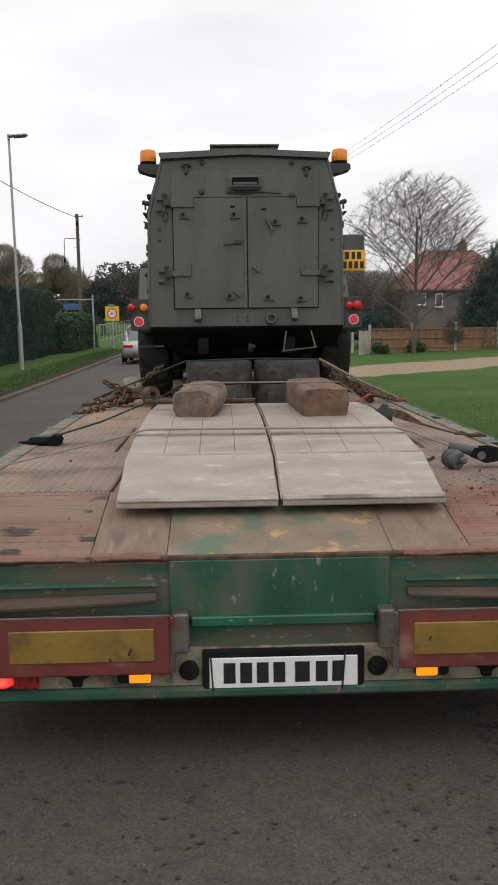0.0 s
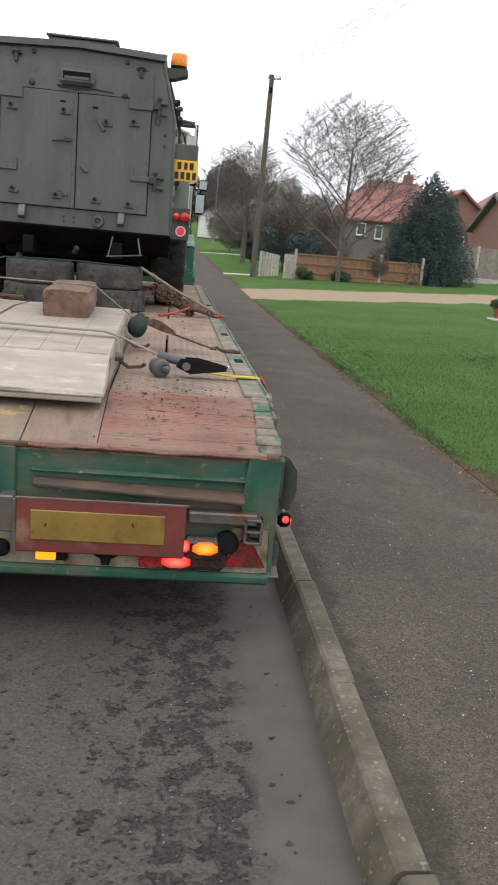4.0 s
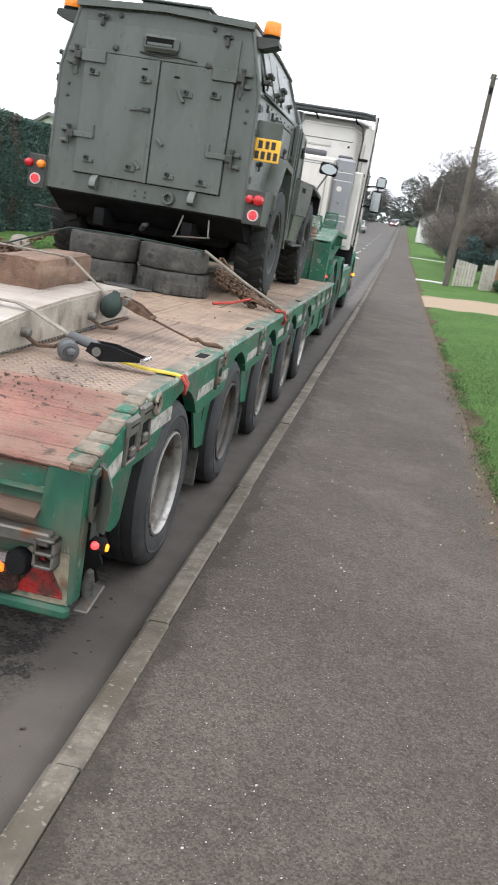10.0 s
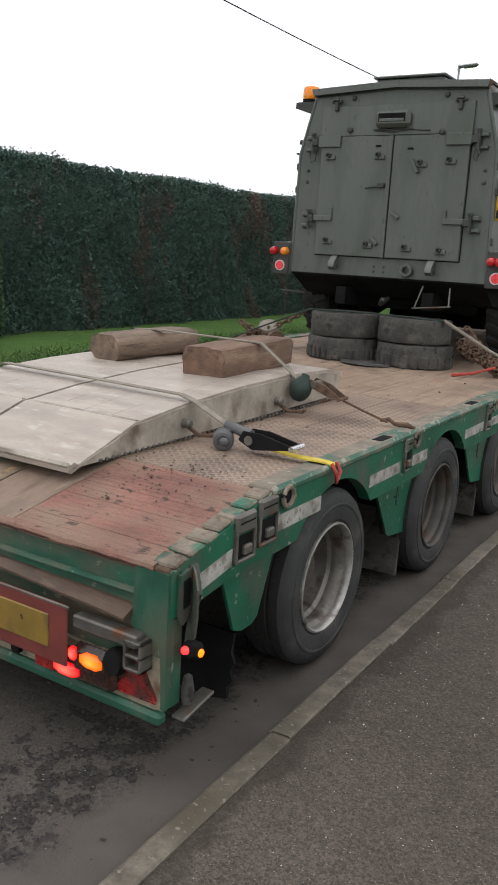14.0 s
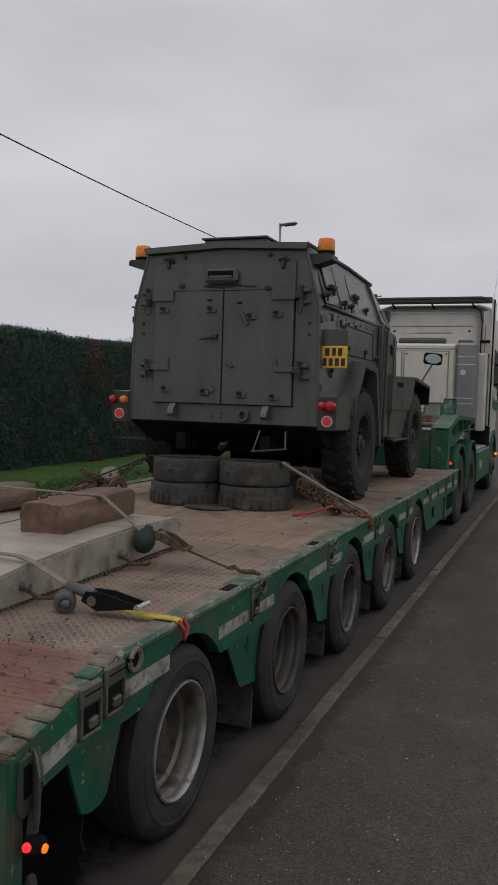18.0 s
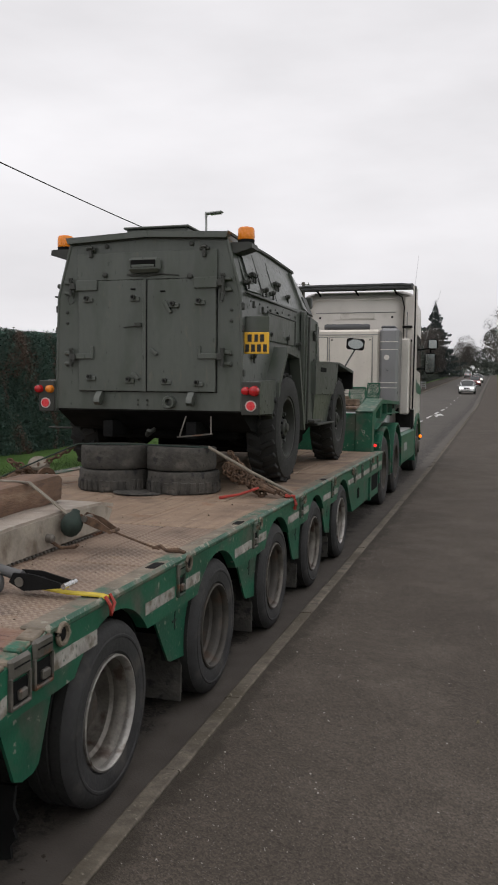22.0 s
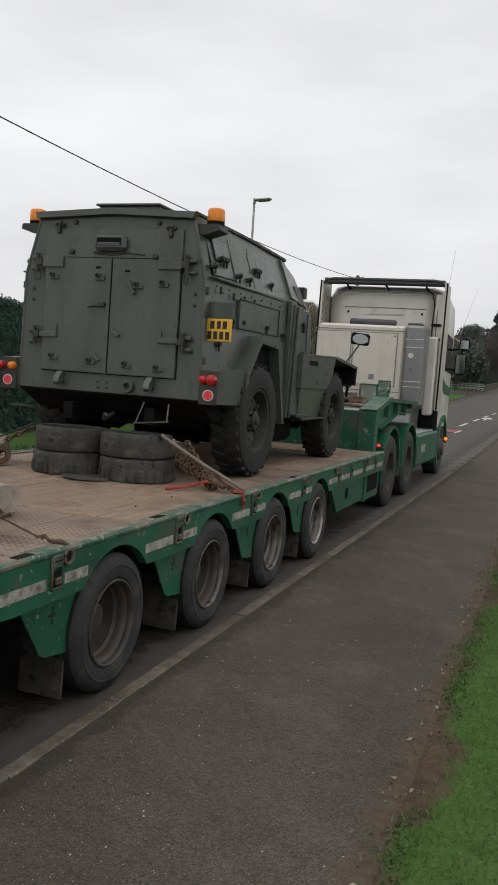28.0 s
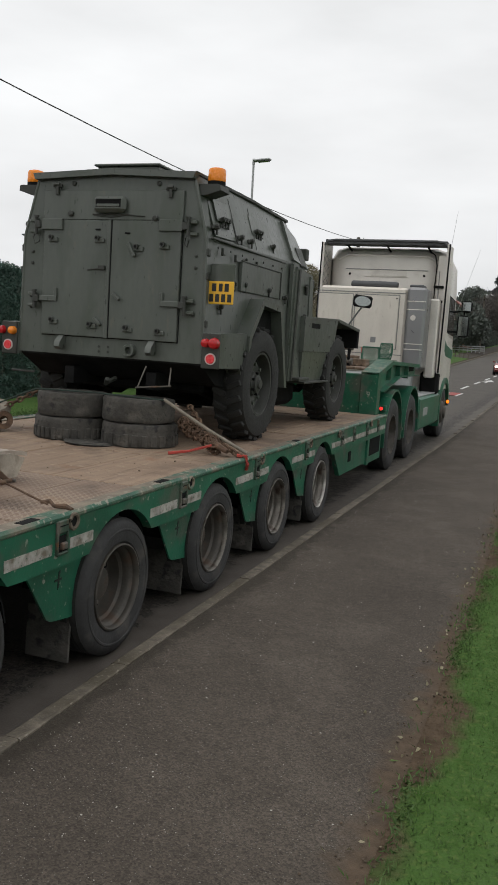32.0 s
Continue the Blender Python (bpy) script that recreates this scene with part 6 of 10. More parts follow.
# ---- tractor unit ----
def big_wheel(parent, side, y, x=1.25, r=0.52, w=0.3, dished=True):
    wh = thing("wheel", (0, 0, 0), "", "")
    wh.parent = parent
    wh.matrix_world = pose(side * x, y, r)
    s = side
    part("tyre", Shape().lathe([(0.29, -0.02), (0.31, 0.0), (0.42, 0.012), (0.485, 0.0), (r, -0.03), (r, -0.1), (0.51, -0.105), (0.51, -0.115), (r, -0.12), (r, -w + 0.03), (0.48, -w), (0.29, -w + 0.02)], (0, 0, 0), (s, 0, 0), 40, closed=True), M["rubber"], wh, "black tyre")
    prof = [(0.295, -0.02), (0.3, 0.0), (0.28, 0.0), (0.265, -0.1), (0.24, -0.14), (0.16, -0.15), (0.14, -0.08), (0.0, -0.08)] if dished else [(0.295, -0.02), (0.3, 0.0), (0.28, -0.005), (0.25, -0.03), (0.2, 0.03), (0.13, 0.04), (0.12, 0.07), (0.0, 0.08)]
    part("rim", Shape().lathe(prof, (0, 0, 0), (s, 0, 0), 32, caps=False), M["rim_dark"], wh, "dusty grey rim")


def build_tractor():
    t = thing("tractor_unit", (0, 0, 0), "silver-white tractor unit with green mudguards, coupled to the trailer", "lorry")
    for s in (1, -1):
        for y in (10.55, 12.1):
            big_wheel(t, s, y)
            o, i = arc(y, 0.52, 0.66, -12, 192, 16), arc(y, 0.52, 0.63, 192, -12, 16)
            part("mudguard", Shape().prism(o + i, 0, s * 0.72, s * 1.27), M["green"], t, "green rounded mudguard")
        big_wheel(t, s, 16.1, 1.22, dished=False)
        o, i = arc(16.1, 0.52, 0.72, 10, 200, 14), arc(16.1, 0.52, 0.62, 200, 10, 14)
        part("front_mudguard", Shape().prism(o + i, 0, s * 0.85, s * 1.26), M["green"], t, "green front mudguard")
        part("side_tank", Shape().box((s * 1.02, 14.15, 0.66), (0.46, 2.5, 0.6), 0.05), M["green"], t, "green side tank fairing")
        part("tank_top", Shape().box((s * 1.02, 14.15, 0.97), (0.4, 2.4, 0.02), 0.005), M["galv"], t)
        part("tank_plate", Shape().box((s * 1.252, 13.6, 0.68), (0.006, 0.5, 0.14), 0.002), M["galv"], t)
        part("frame_rail", Shape().box((s * 0.4, 12.9, 0.84), (0.09, 6.2, 0.26)), M["black"], t, "dark chassis rail")
        # cab side fairing behind the cab
        part("side_fairing", Shape().prism([(14.8, 1.35), (15.5, 1.3), (15.5, 3.8), (14.86, 3.8)], 0, s * 1.21, s * 1.245), M["cab"], t, "tall white side fairing")
        part("fairing_edge", Shape().tube([(s * 1.25, 14.8, 1.35), (s * 1.26, 14.8, 2.4), (s * 1.26, 14.86, 3.8)], 0.016, 6), M["black"], t, "black rubber fairing edge")
        for z in (2.62, 2.45):
            part("fairing_strut", Shape().box((s * 1.14, 15.02, z), (0.2, 0.05, 0.05), 0.01), M["black"], t)
        if s > 0:
            part("fairing_return", Shape().box((1.125, 15.0, 2.45), (0.16, 0.03, 2.3), 0.012), M["cab"], t, "white inner fairing panel")
            part("fairing_rib", Shape().box((1.09, 14.975, 2.3), (0.014, 0.03, 2.0), 0.004), M["cab_grey"], t)
            part("fairing_cable", Shape().tube([(0.86, 15.1, 3.68), (0.98, 15.0, 3.6), (1.03, 14.95, 3.4), (1.02, 14.95, 3.0), (1.03, 14.95, 2.62)], 0.012), M["black"], t, "black cable down the fairing")
            for z, w in ((3.0, 0.2), (2.72, 0.24)):
                part("fairing_clamp", Shape().box((1.1, 14.95, z), (w, 0.05, 0.05), 0.012), M["black"], t)
        part("door_pillar", Shape().prism([(15.5, 2.05), (15.56, 2.0), (15.62, 3.5), (15.5, 3.6)], 0, s * 1.222, s * 1.23), M["cab_grey"], t)
        arm = part("mirror_arm", Shape().tube([(s * 1.2, 16.45, 2.6), (s * 1.45, 16.55, 2.65), (s * 1.45, 16.55, 2.2), (s * 1.2, 16.45, 2.2)], 0.025), M["black"], t)
        part("mirror_housing", Shape().box((s * 1.45, 16.5, 2.32), (0.24, 0.14, 0.46), 0.05), M["black"], arm, "black mirror housing")
        part("mirror_glass", Shape().box((s * 1.45, 16.424, 2.32), (0.19, 0.006, 0.4), 0.002), M["mirror"], arm)
        part("wide_mirror", Shape().box((s * 1.5, 16.5, 2.73), (0.22, 0.14, 0.24), 0.05), M["black"], arm)
        part("wide_glass", Shape().box((s * 1.5, 16.424, 2.73), (0.17, 0.006, 0.18), 0.002), M["mirror"], arm)
        part("side_lamp", Shape().lathe([(0, 0), (0.035, 0), (0.03, 0.02), (0, 0.025)], (s * 1.27, 16.55, 0.72), (s * 0.6, -1, 0), 14), M["amber_on"], t, "lit amber side lamp")
        part("door_stripe", Shape().prism([(15.55, 1.85), (15.9, 1.68), (16.9, 1.62), (16.9, 1.8), (16.0, 1.9), (15.55, 2.02)], 0, s * 1.222, s * 1.227), M["green"], t, "green door stripe")
        part("side_window", Shape().prism([(15.8, 2.15), (16.85, 2.1), (16.7, 2.85), (15.8, 2.9)], 0, s * 1.222, s * 1.228), M["dark_glass"], t)
    # cab shell with rounded back
    secs = []
    for y, x, z in ((15.2, 0.84, 3.56), (15.26, 1.0, 3.66), (15.38, 1.14, 3.74), (15.56, 1.22, 3.79), (16.6, 1.22, 3.72), (17.0, 1.2, 3.2), (17.2, 1.18, 1.9), (17.25, 1.15, 1.0)):
        secs.append([(-x, y, 1.0), (-x, y, z - 0.25), (-x + 0.1, y, z - 0.06), (-x + 0.3, y, z), (x - 0.3, y, z), (x - 0.1, y, z - 0.06), (x, y, z - 0.25), (x, y, 1.0)])
    n = 8
    fs = [[i * n + k, i * n + (k + 1) % n, (i + 1) * n + (k + 1) % n, (i + 1) * n + k] for i in range(len(secs) - 1) for k in range(n)] + [list(range(n)), list(range((len(secs) - 1) * n, len(secs) * n))]
    part("cab", Shape().add([p for s in secs for p in s], fs), M["cab"], t, "silver-white sleeper cab")
    part("roof_deflector", Shape().prism([(14.88, 3.775), (15.2, 3.765), (15.5, 3.83), (14.88, 3.855)], 0, -1.2, 1.2), M["cab_dark"], t, "dark grey roof air deflector")
    part("deflector_lip", Shape().tube([(-1.24, 14.9, 3.6), (-1.22, 14.88, 3.74), (-1.16, 14.87, 3.82), (-1.0, 14.87, 3.845), (1.0, 14.87, 3.845), (1.16, 14.87, 3.82), (1.22, 14.88, 3.74), (1.24, 14.9, 3.6)], 0.024, 6), M["cab_dark"], t, "curved deflector lip")
    for x in (-0.8, 0.0, 0.8):
        part("deflector_stay", Shape().tube([(x, 15.0, 3.84), (x, 15.1, 3.78), (x + 0.05, 15.28, 3.68)], 0.018), M["black"], t)
    for z in (3.32, 3.18):
        part("cab_crease", Shape().box((0, 15.195, z), (1.66 if z > 3.2 else 0.9, 0.02, 0.014), 0.006), M["cab_grey"] if z > 3.2 else M["cab"], t)
    # equipment box on the back of the cab
    bx = part("rear_locker", Shape().box((-0.16, 14.35, 2.14), (1.66, 0.62, 1.5), 0.04), M["locker_steel"], t, "stained bright locker behind the cab")
    part("locker_door", Shape().box((0.12, 14.032, 2.25), (0.82, 0.016, 0.98), 0.01), M["locker_steel"], bx, "stained steel locker door")
    part("locker_door", Shape().box((-0.68, 14.032, 2.25), (0.66, 0.016, 0.98), 0.01), M["locker_steel"], bx, "stained steel locker door")
    for z in (1.6, 2.74):
        part("locker_groove", Shape().box((-0.2, 14.033, z + 0.05), (1.7, 0.012, 0.014), 0.003), M["cab_grey"], bx)
    for sx in (-0.25, 0.49):
        part("door_catch", Shape().box((sx, 14.02, 2.69), (0.04, 0.012, 0.025), 0.004), M["steel"], bx)
    for x0, x1 in ((-0.3, 0.54), (-1.02, -0.34)):
        for z in (1.755, 2.745):
            part("door_outline", Shape().box(((x0 + x1) / 2, 14.03, z), (x1 - x0, 0.012, 0.012), 0.002), M["cab_grey"], bx)
        for x in (x0, x1):
            part("door_outline", Shape().box((x, 14.03, 2.25), (0.012, 0.012, 1.0), 0.002), M["cab_grey"], bx)
    part("cab_emboss", Shape().box((0.05, 15.2, 3.24), (0.72, 0.02, 0.1), 0.03), M["cab"], t, "raised panel on the cab back")
    grid = Shape()
    for k in range(14):
        z = 1.5 + 0.15 * k
        grid.tube([(-1.2, 14.86, z), (-1.2, 15.26, z + 0.2)], 0.004, 4).tube([(-1.2, 14.86, z + 0.2), (-1.2, 15.26, z)], 0.004, 4)
    part("side_mesh", grid, M["cab_grey"], t, "thin grey mesh inside the fairing")
    for sx in (-0.74, 0.76):
        part("cab_bolt", Shape().lathe([(0, 0), (0.025, 0), (0.02, 0.012), (0, 0.014)], (sx, 15.2, 3.22), (0, -1, 0), 10), M["black"], t)
    part("corner_duct", Shape().box((1.09, 14.76, 2.0), (0.19, 0.24, 1.5), 0.03), M["cab"], t, "white corner duct")
    part("roof_rim", Shape().tube([(-1.0, 15.26, 3.5), (-0.8, 15.22, 3.6), (0.8, 15.22, 3.6), (1.0, 15.26, 3.5)], 0.02), M["cab"], t)
    part("locker_badge", Shape().box((0.1, 14.02, 1.91), (0.1, 0.008, 0.1), 0.003), M["cab_grey"], bx)
    gp = part("grey_duct", Shape().box((0.86, 14.3, 2.16), (0.36, 0.62, 1.5), 0.05), M["duct_steel"], t, "grey steel air intake panel")
    for z in (2.6, 2.45, 1.82, 1.72):
        part("duct_groove", Shape().box((0.86, 13.987, z + 0.05), (0.34, 0.01, 0.015), 0.003), M["cab"], gp)
    part("duct_badge", Shape().lathe([(0, 0), (0.05, 0), (0.05, 0.01), (0, 0.01)], (0.82, 13.99, 2.35), (0, -1, 0), 16), M["cab"], gp)
    part("tarpaulin_roll", Shape().lathe([(0, 0), (0.05, 0.004), (0.062, 0.03), (0.06, 0.3), (0.064, 0.45), (0.06, 0.86), (0.05, 0.9), (0, 0.905)], (-0.46, 14.3, 2.955), (1, 0, 0), 14), M["cab_dark"], t, "dark rolled sheet on the locker")
    part("duct_cap", Shape().box((0.82, 14.3, 2.935), (0.28, 0.3, 0.06), 0.025), M["cab_dark"], t, "dark cap on the air intake")
    part("lower_plate", Shape().box((0.0, 14.2, 1.12), (1.7, 0.4, 0.34), 0.03), M["galv"], t)
    part("black_flap", Shape().box((1.08, 15.0, 1.15), (0.35, 0.3, 0.45), 0.05), M["black"], t)
    part("aerial", Shape().cyl((1.24, 16.9, 2.6), (1.62, 16.9, 3.95), 0.005, 0.002, seg=6), M["galv"], t)
    part("aerial", Shape().cyl((1.1, 16.0, 3.6), (1.2, 16.0, 4.6), 0.005, 0.002, seg=6), M["galv"], t)
    part("fifth_wheel", Shape().box((0, 11.3, 1.02), (1.0, 1.1, 0.1), 0.02), M["black"], t)
    # hoses and nets behind the cab
    part("air_hose", Shape().tube(sag((-0.3, 14.0, 1.7), (0.2, 11.2, 1.5), 0.12), 0.016), M["wire"], t)
    part("air_hose", Shape().tube(sag((-0.1, 14.0, 1.75), (0.7, 10.9, 1.45), 0.1), 0.014), M["red_paint"], t, "red air hose")
    return t


build_tractor()


def build_neck(t):
    side = [(9.42, 0.6), (9.42, 1.415), (10.4, 1.585), (10.6, 1.58), (12.7, 1.53), (12.7, 1.35), (11.0, 1.36), (9.78, 1.17), (9.64, 0.86), (9.64, 0.6)]
    for s in (1, -1):
        beam = part("gooseneck_beam", Shape().prism(side, 0, s * 1.06, s * 1.15), M["green"], t, "green gooseneck side beam", smooth=10)
        part("beam_post", Shape().prism([(9.412, 0.6), (9.412, 1.4), (9.6, 1.43), (9.62, 0.6)], 0, s * 0.99, s * 1.22), M["green"], beam, "green upright of the gooseneck", smooth=10)
        part("top_flange", Shape().prism([(9.42, 1.36), (10.4, 1.53), (10.6, 1.525), (12.7, 1.475), (12.7, 1.53), (10.6, 1.58), (10.4, 1.585), (9.42, 1.415)], 0, s * 0.985, s * 1.225), M["green"], beam, smooth=10)
        for yy in (10.3, 11.0, 11.7):
            part("web_stiffener", Shape().box((s * 1.165, yy, 1.41), (0.1, 0.02, 0.2), 0.003), M["green"], beam)
        part("beam_top", Shape().prism([(9.41, 1.418), (10.4, 1.59), (10.6, 1.585), (10.6, 1.597), (10.4, 1.602), (9.41, 1.43)], 0, s * 0.985, s * 1.225), M["rave"], beam, "scuffed beam top")
        part("beam_slot", Shape().box((s * 1.152, 12.3, 1.45), (0.006, 0.5, 0.08), 0.002), M["black"], beam)
        part("beam_flange", Shape().prism([(9.78, 1.155), (11.0, 1.345), (12.7, 1.335), (12.7, 1.35), (11.0, 1.36), (9.78, 1.17)], 0, s * 0.97, s * 1.235), M["green"], beam)
    part("neck_bulkhead", Shape().box((0, 9.47, 1.12), (1.97, 0.06, 0.56), 0.01), M["green"], t, "green bulkhead")
    part("neck_deck", Shape().box((0, 11.0, 1.47), (1.97, 3.1, 0.04), 0.01), M["deck_tail"], t, "dusty neck deck")
    for x in (-0.75, 0.75):
        part("neck_post", Shape().cyl((x, 9.6, 1.49), (x, 9.6, 1.95), 0.022, seg=8), M["black"], t)
    for z in (1.55, 1.75):
        part("neck_cylinder", Shape().cyl((-0.8, 9.62, z), (0.8, 9.62, z), 0.045, seg=12), M["steel"], t)
    cu = bpy.data.curves.new("numeral", "FONT")
    cu.body, cu.size, cu.extrude, cu.align_x, cu.align_y = "9", 0.11, 0.002, "CENTER", "CENTER"
    nine = new("numeral", cu)
    nine.data.materials.append(M["white_tape"])
    nine.parent = t
    nine.matrix_local = pose(1.1, 9.408, 1.13, 90, 0, 0)
    part("neck_lamp", Shape().lathe([(0, 0), (0.023, 0), (0.02, 0.012), (0, 0.015)], (1.2, 9.86, 0.93), (0, -1, 0), 14), M["red_on"], t, "lit red marker lamp")
    part("lamp_stalk", Shape().box((1.12, 9.89, 0.93), (0.3, 0.04, 0.09), 0.01), M["green"], t)
    # front side box with openings
    for s in (1, -1):
        part("side_box", Shape().prism([(7.0, 0.66), (9.5, 0.66), (9.5, 0.30), (8.6, 0.30), (8.55, 0.33), (7.35, 0.33)], 0, s * 1.25, s * 1.3), M["green"], t, "green side box")
        part("box_opening", Shape().box((s * 1.302, 9.1, 0.51), (0.012, 0.62, 0.24), 0.01), M["black"], t)
        part("box_opening", Shape().box((s * 1.302, 7.75, 0.5), (0.012, 0.12, 0.12), 0.01), M["black"], t)
        part("box_post", Shape().box((s * 1.31, 8.65, 0.48), (0.03, 0.1, 0.36), 0.006), M["green"], t)
    for i, (x, y) in enumerate(((0.8, 10.75), (1.06, 10.5))):
        net = Shape()
        for k in range(10):
            u = -0.15 + 0.3 * k / 9
            for w in (1, -1):
                net.tube([(u, 0.0, 0.0), (max(-0.16, min(0.16, u + w * 0.1)), 0.03, 0.17), (max(-0.15, min(0.15, u + w * 0.02)), 0.05, 0.34)], 0.008, 5)
        net.tube([(-0.16, 0, 0), (-0.17, 0.03, 0.17), (-0.15, 0.05, 0.34), (0.15, 0.05, 0.34), (0.17, 0.03, 0.17), (0.16, 0, 0), (-0.16, 0, 0)], 0.014, 6)
        solid("lashing_net", net, M["green"], "stiff green lashing net leaning on the gooseneck", "net", group="lashing nets", at=pose(x, y, 1.491 + 0.115 * i, 0, 0, 20 - 40 * i) @ Matrix.Scale(0.8 - 0.15 * i, 4))
    for i in range(7):
        rnd = random.Random(i)
        ch = Shape().box((0, 0, 0.05 + 0.01 * (i % 3)), (rnd.uniform(0.2, 0.5), rnd.uniform(0.1, 0.25), 0.1 + 0.02 * (i % 3)), 0.01)
        solid("timber_offcut", ch, M["timber"], "short brown timber offcut on the gooseneck", "timber", group="timber offcuts", at=pose(-0.3 + 0.17 * i, 9.95 + 0.14 * (i % 3), 1.491, 0, 0, rnd.uniform(-30, 30)))


build_neck(TRAILER)


# ---- planting ----
def leaf_mat(name, dark, light, dead=None, dead_level=0.62, rough=0.6):
    m = bpy.data.materials.new(name)
    m.use_nodes = True
    k = Nodes(m.node_tree)
    g = k.n.new("ShaderNodeNewGeometry")
    col = k.mix(g.outputs["Random Per Island"], dark, light)
    col = k.mix(k.span(k.noise(0.9, 3), 0.35, 0.65, 0, 0.45), col, tuple(c * 0.5 for c in dark))
    col = k.mix(k.span(k.noise(5.5, 3), 0.4, 0.62, 0, 0.4), col, tuple(c * 0.45 for c in dark))
    if dead:
        patch = k.math("ADD", k.noise(1.3, 4, (1, 1, 0.45)), k.span(g.outputs["Random Per Island"], 0, 1, -0.06, 0.06))
        col = k.mix(k.span(patch, dead_level, dead_level + 0.06, 0, 0.85), col, dead)
    b = k.n["Principled BSDF"]
    k.l.new(col, b.inputs["Base Color"])
    b.inputs["Roughness"].default_value = rough
    b.inputs["Specular IOR Level"].default_value = 0.25
    return m


M["hedge"] = leaf_mat("dark_conifer_hedge_leaves", (0.054, 0.102, 0.08), (0.078, 0.14, 0.11), (0.115, 0.072, 0.056), 0.585)
M["hedge_light"] = leaf_mat("green_hedge_leaves", (0.05, 0.1, 0.046), (0.078, 0.14, 0.066))
M["conifer"] = leaf_mat("blue_green_conifer_leaves", (0.055, 0.09, 0.084), (0.09, 0.135, 0.126))
M["willow"] = leaf_mat("yellow_brown_twigs", (0.24, 0.215, 0.135), (0.38, 0.345, 0.225))
M["shrub"] = leaf_mat("brown_shrub_twigs", (0.19, 0.16, 0.138), (0.32, 0.275, 0.238))
# far foliage: distance haze put into the base colours, greyer than near leaves
M["far_tree"] = leaf_mat("hazed_grey_green_far_trees", (0.085, 0.1, 0.088), (0.15, 0.17, 0.145))
M["far_brown"] = leaf_mat("hazed_grey_brown_far_trees", (0.11, 0.098, 0.09), (0.19, 0.17, 0.155))
M["far_conifer"] = leaf_mat("hazed_blue_grey_conifer_leaves", (0.05, 0.066, 0.066), (0.085, 0.105, 0.105))
M["blade"] = leaf_mat("grass_blades", (0.056, 0.116, 0.029), (0.14, 0.215, 0.072))
M["far_tree"].name, M["far_brown"].name = "far_tree_leaves", "far_brown_twigs"
M["core"] = mat("dense_hedge_core", (0.062, 0.096, 0.076), 0.95, var=0.3, scale=3)


def leaves(centres, size, seed=1, stretch=1.6, up=0.0, broad=0.55):
    """Small folded leaf clumps, each of its own turn, about the given centres."""
    rng = np.random.default_rng(seed)
    n = len(centres)
    a = rng.normal(size=(n, 3))
    a[:, 2] += up
    a /= np.linalg.norm(a, axis=1)[:, None]
    b = np.cross(a, rng.normal(size=(n, 3)))
    b /= np.linalg.norm(b, axis=1)[:, None]
    c = np.cross(a, b)
    s = (size * rng.uniform(0.6, 1.4, n))[:, None]
    tip, root = centres + a * s * stretch, centres - a * s * 0.6
    l, r = centres + b * s * broad + c * s * 0.2, centres - b * s * broad + c * s * 0.2
    v = np.stack([root, l, tip, r], 1).reshape(-1, 3)
    me = bpy.data.meshes.new("leaves")
    f = np.arange(4 * n).reshape(n, 4)
    faces = np.concatenate([f[:, [0, 1, 2]], f[:, [0, 2, 3]]])
    me.vertices.add(4 * n)
    me.vertices.foreach_set("co", v.ravel())
    me.loops.add(6 * n)
    me.loops.foreach_set("vertex_index", faces.ravel())
    me.polygons.add(2 * n)
    me.polygons.foreach_set("loop_start", np.arange(0, 6 * n, 3))
    me.update(calc_edges=True)
    return me


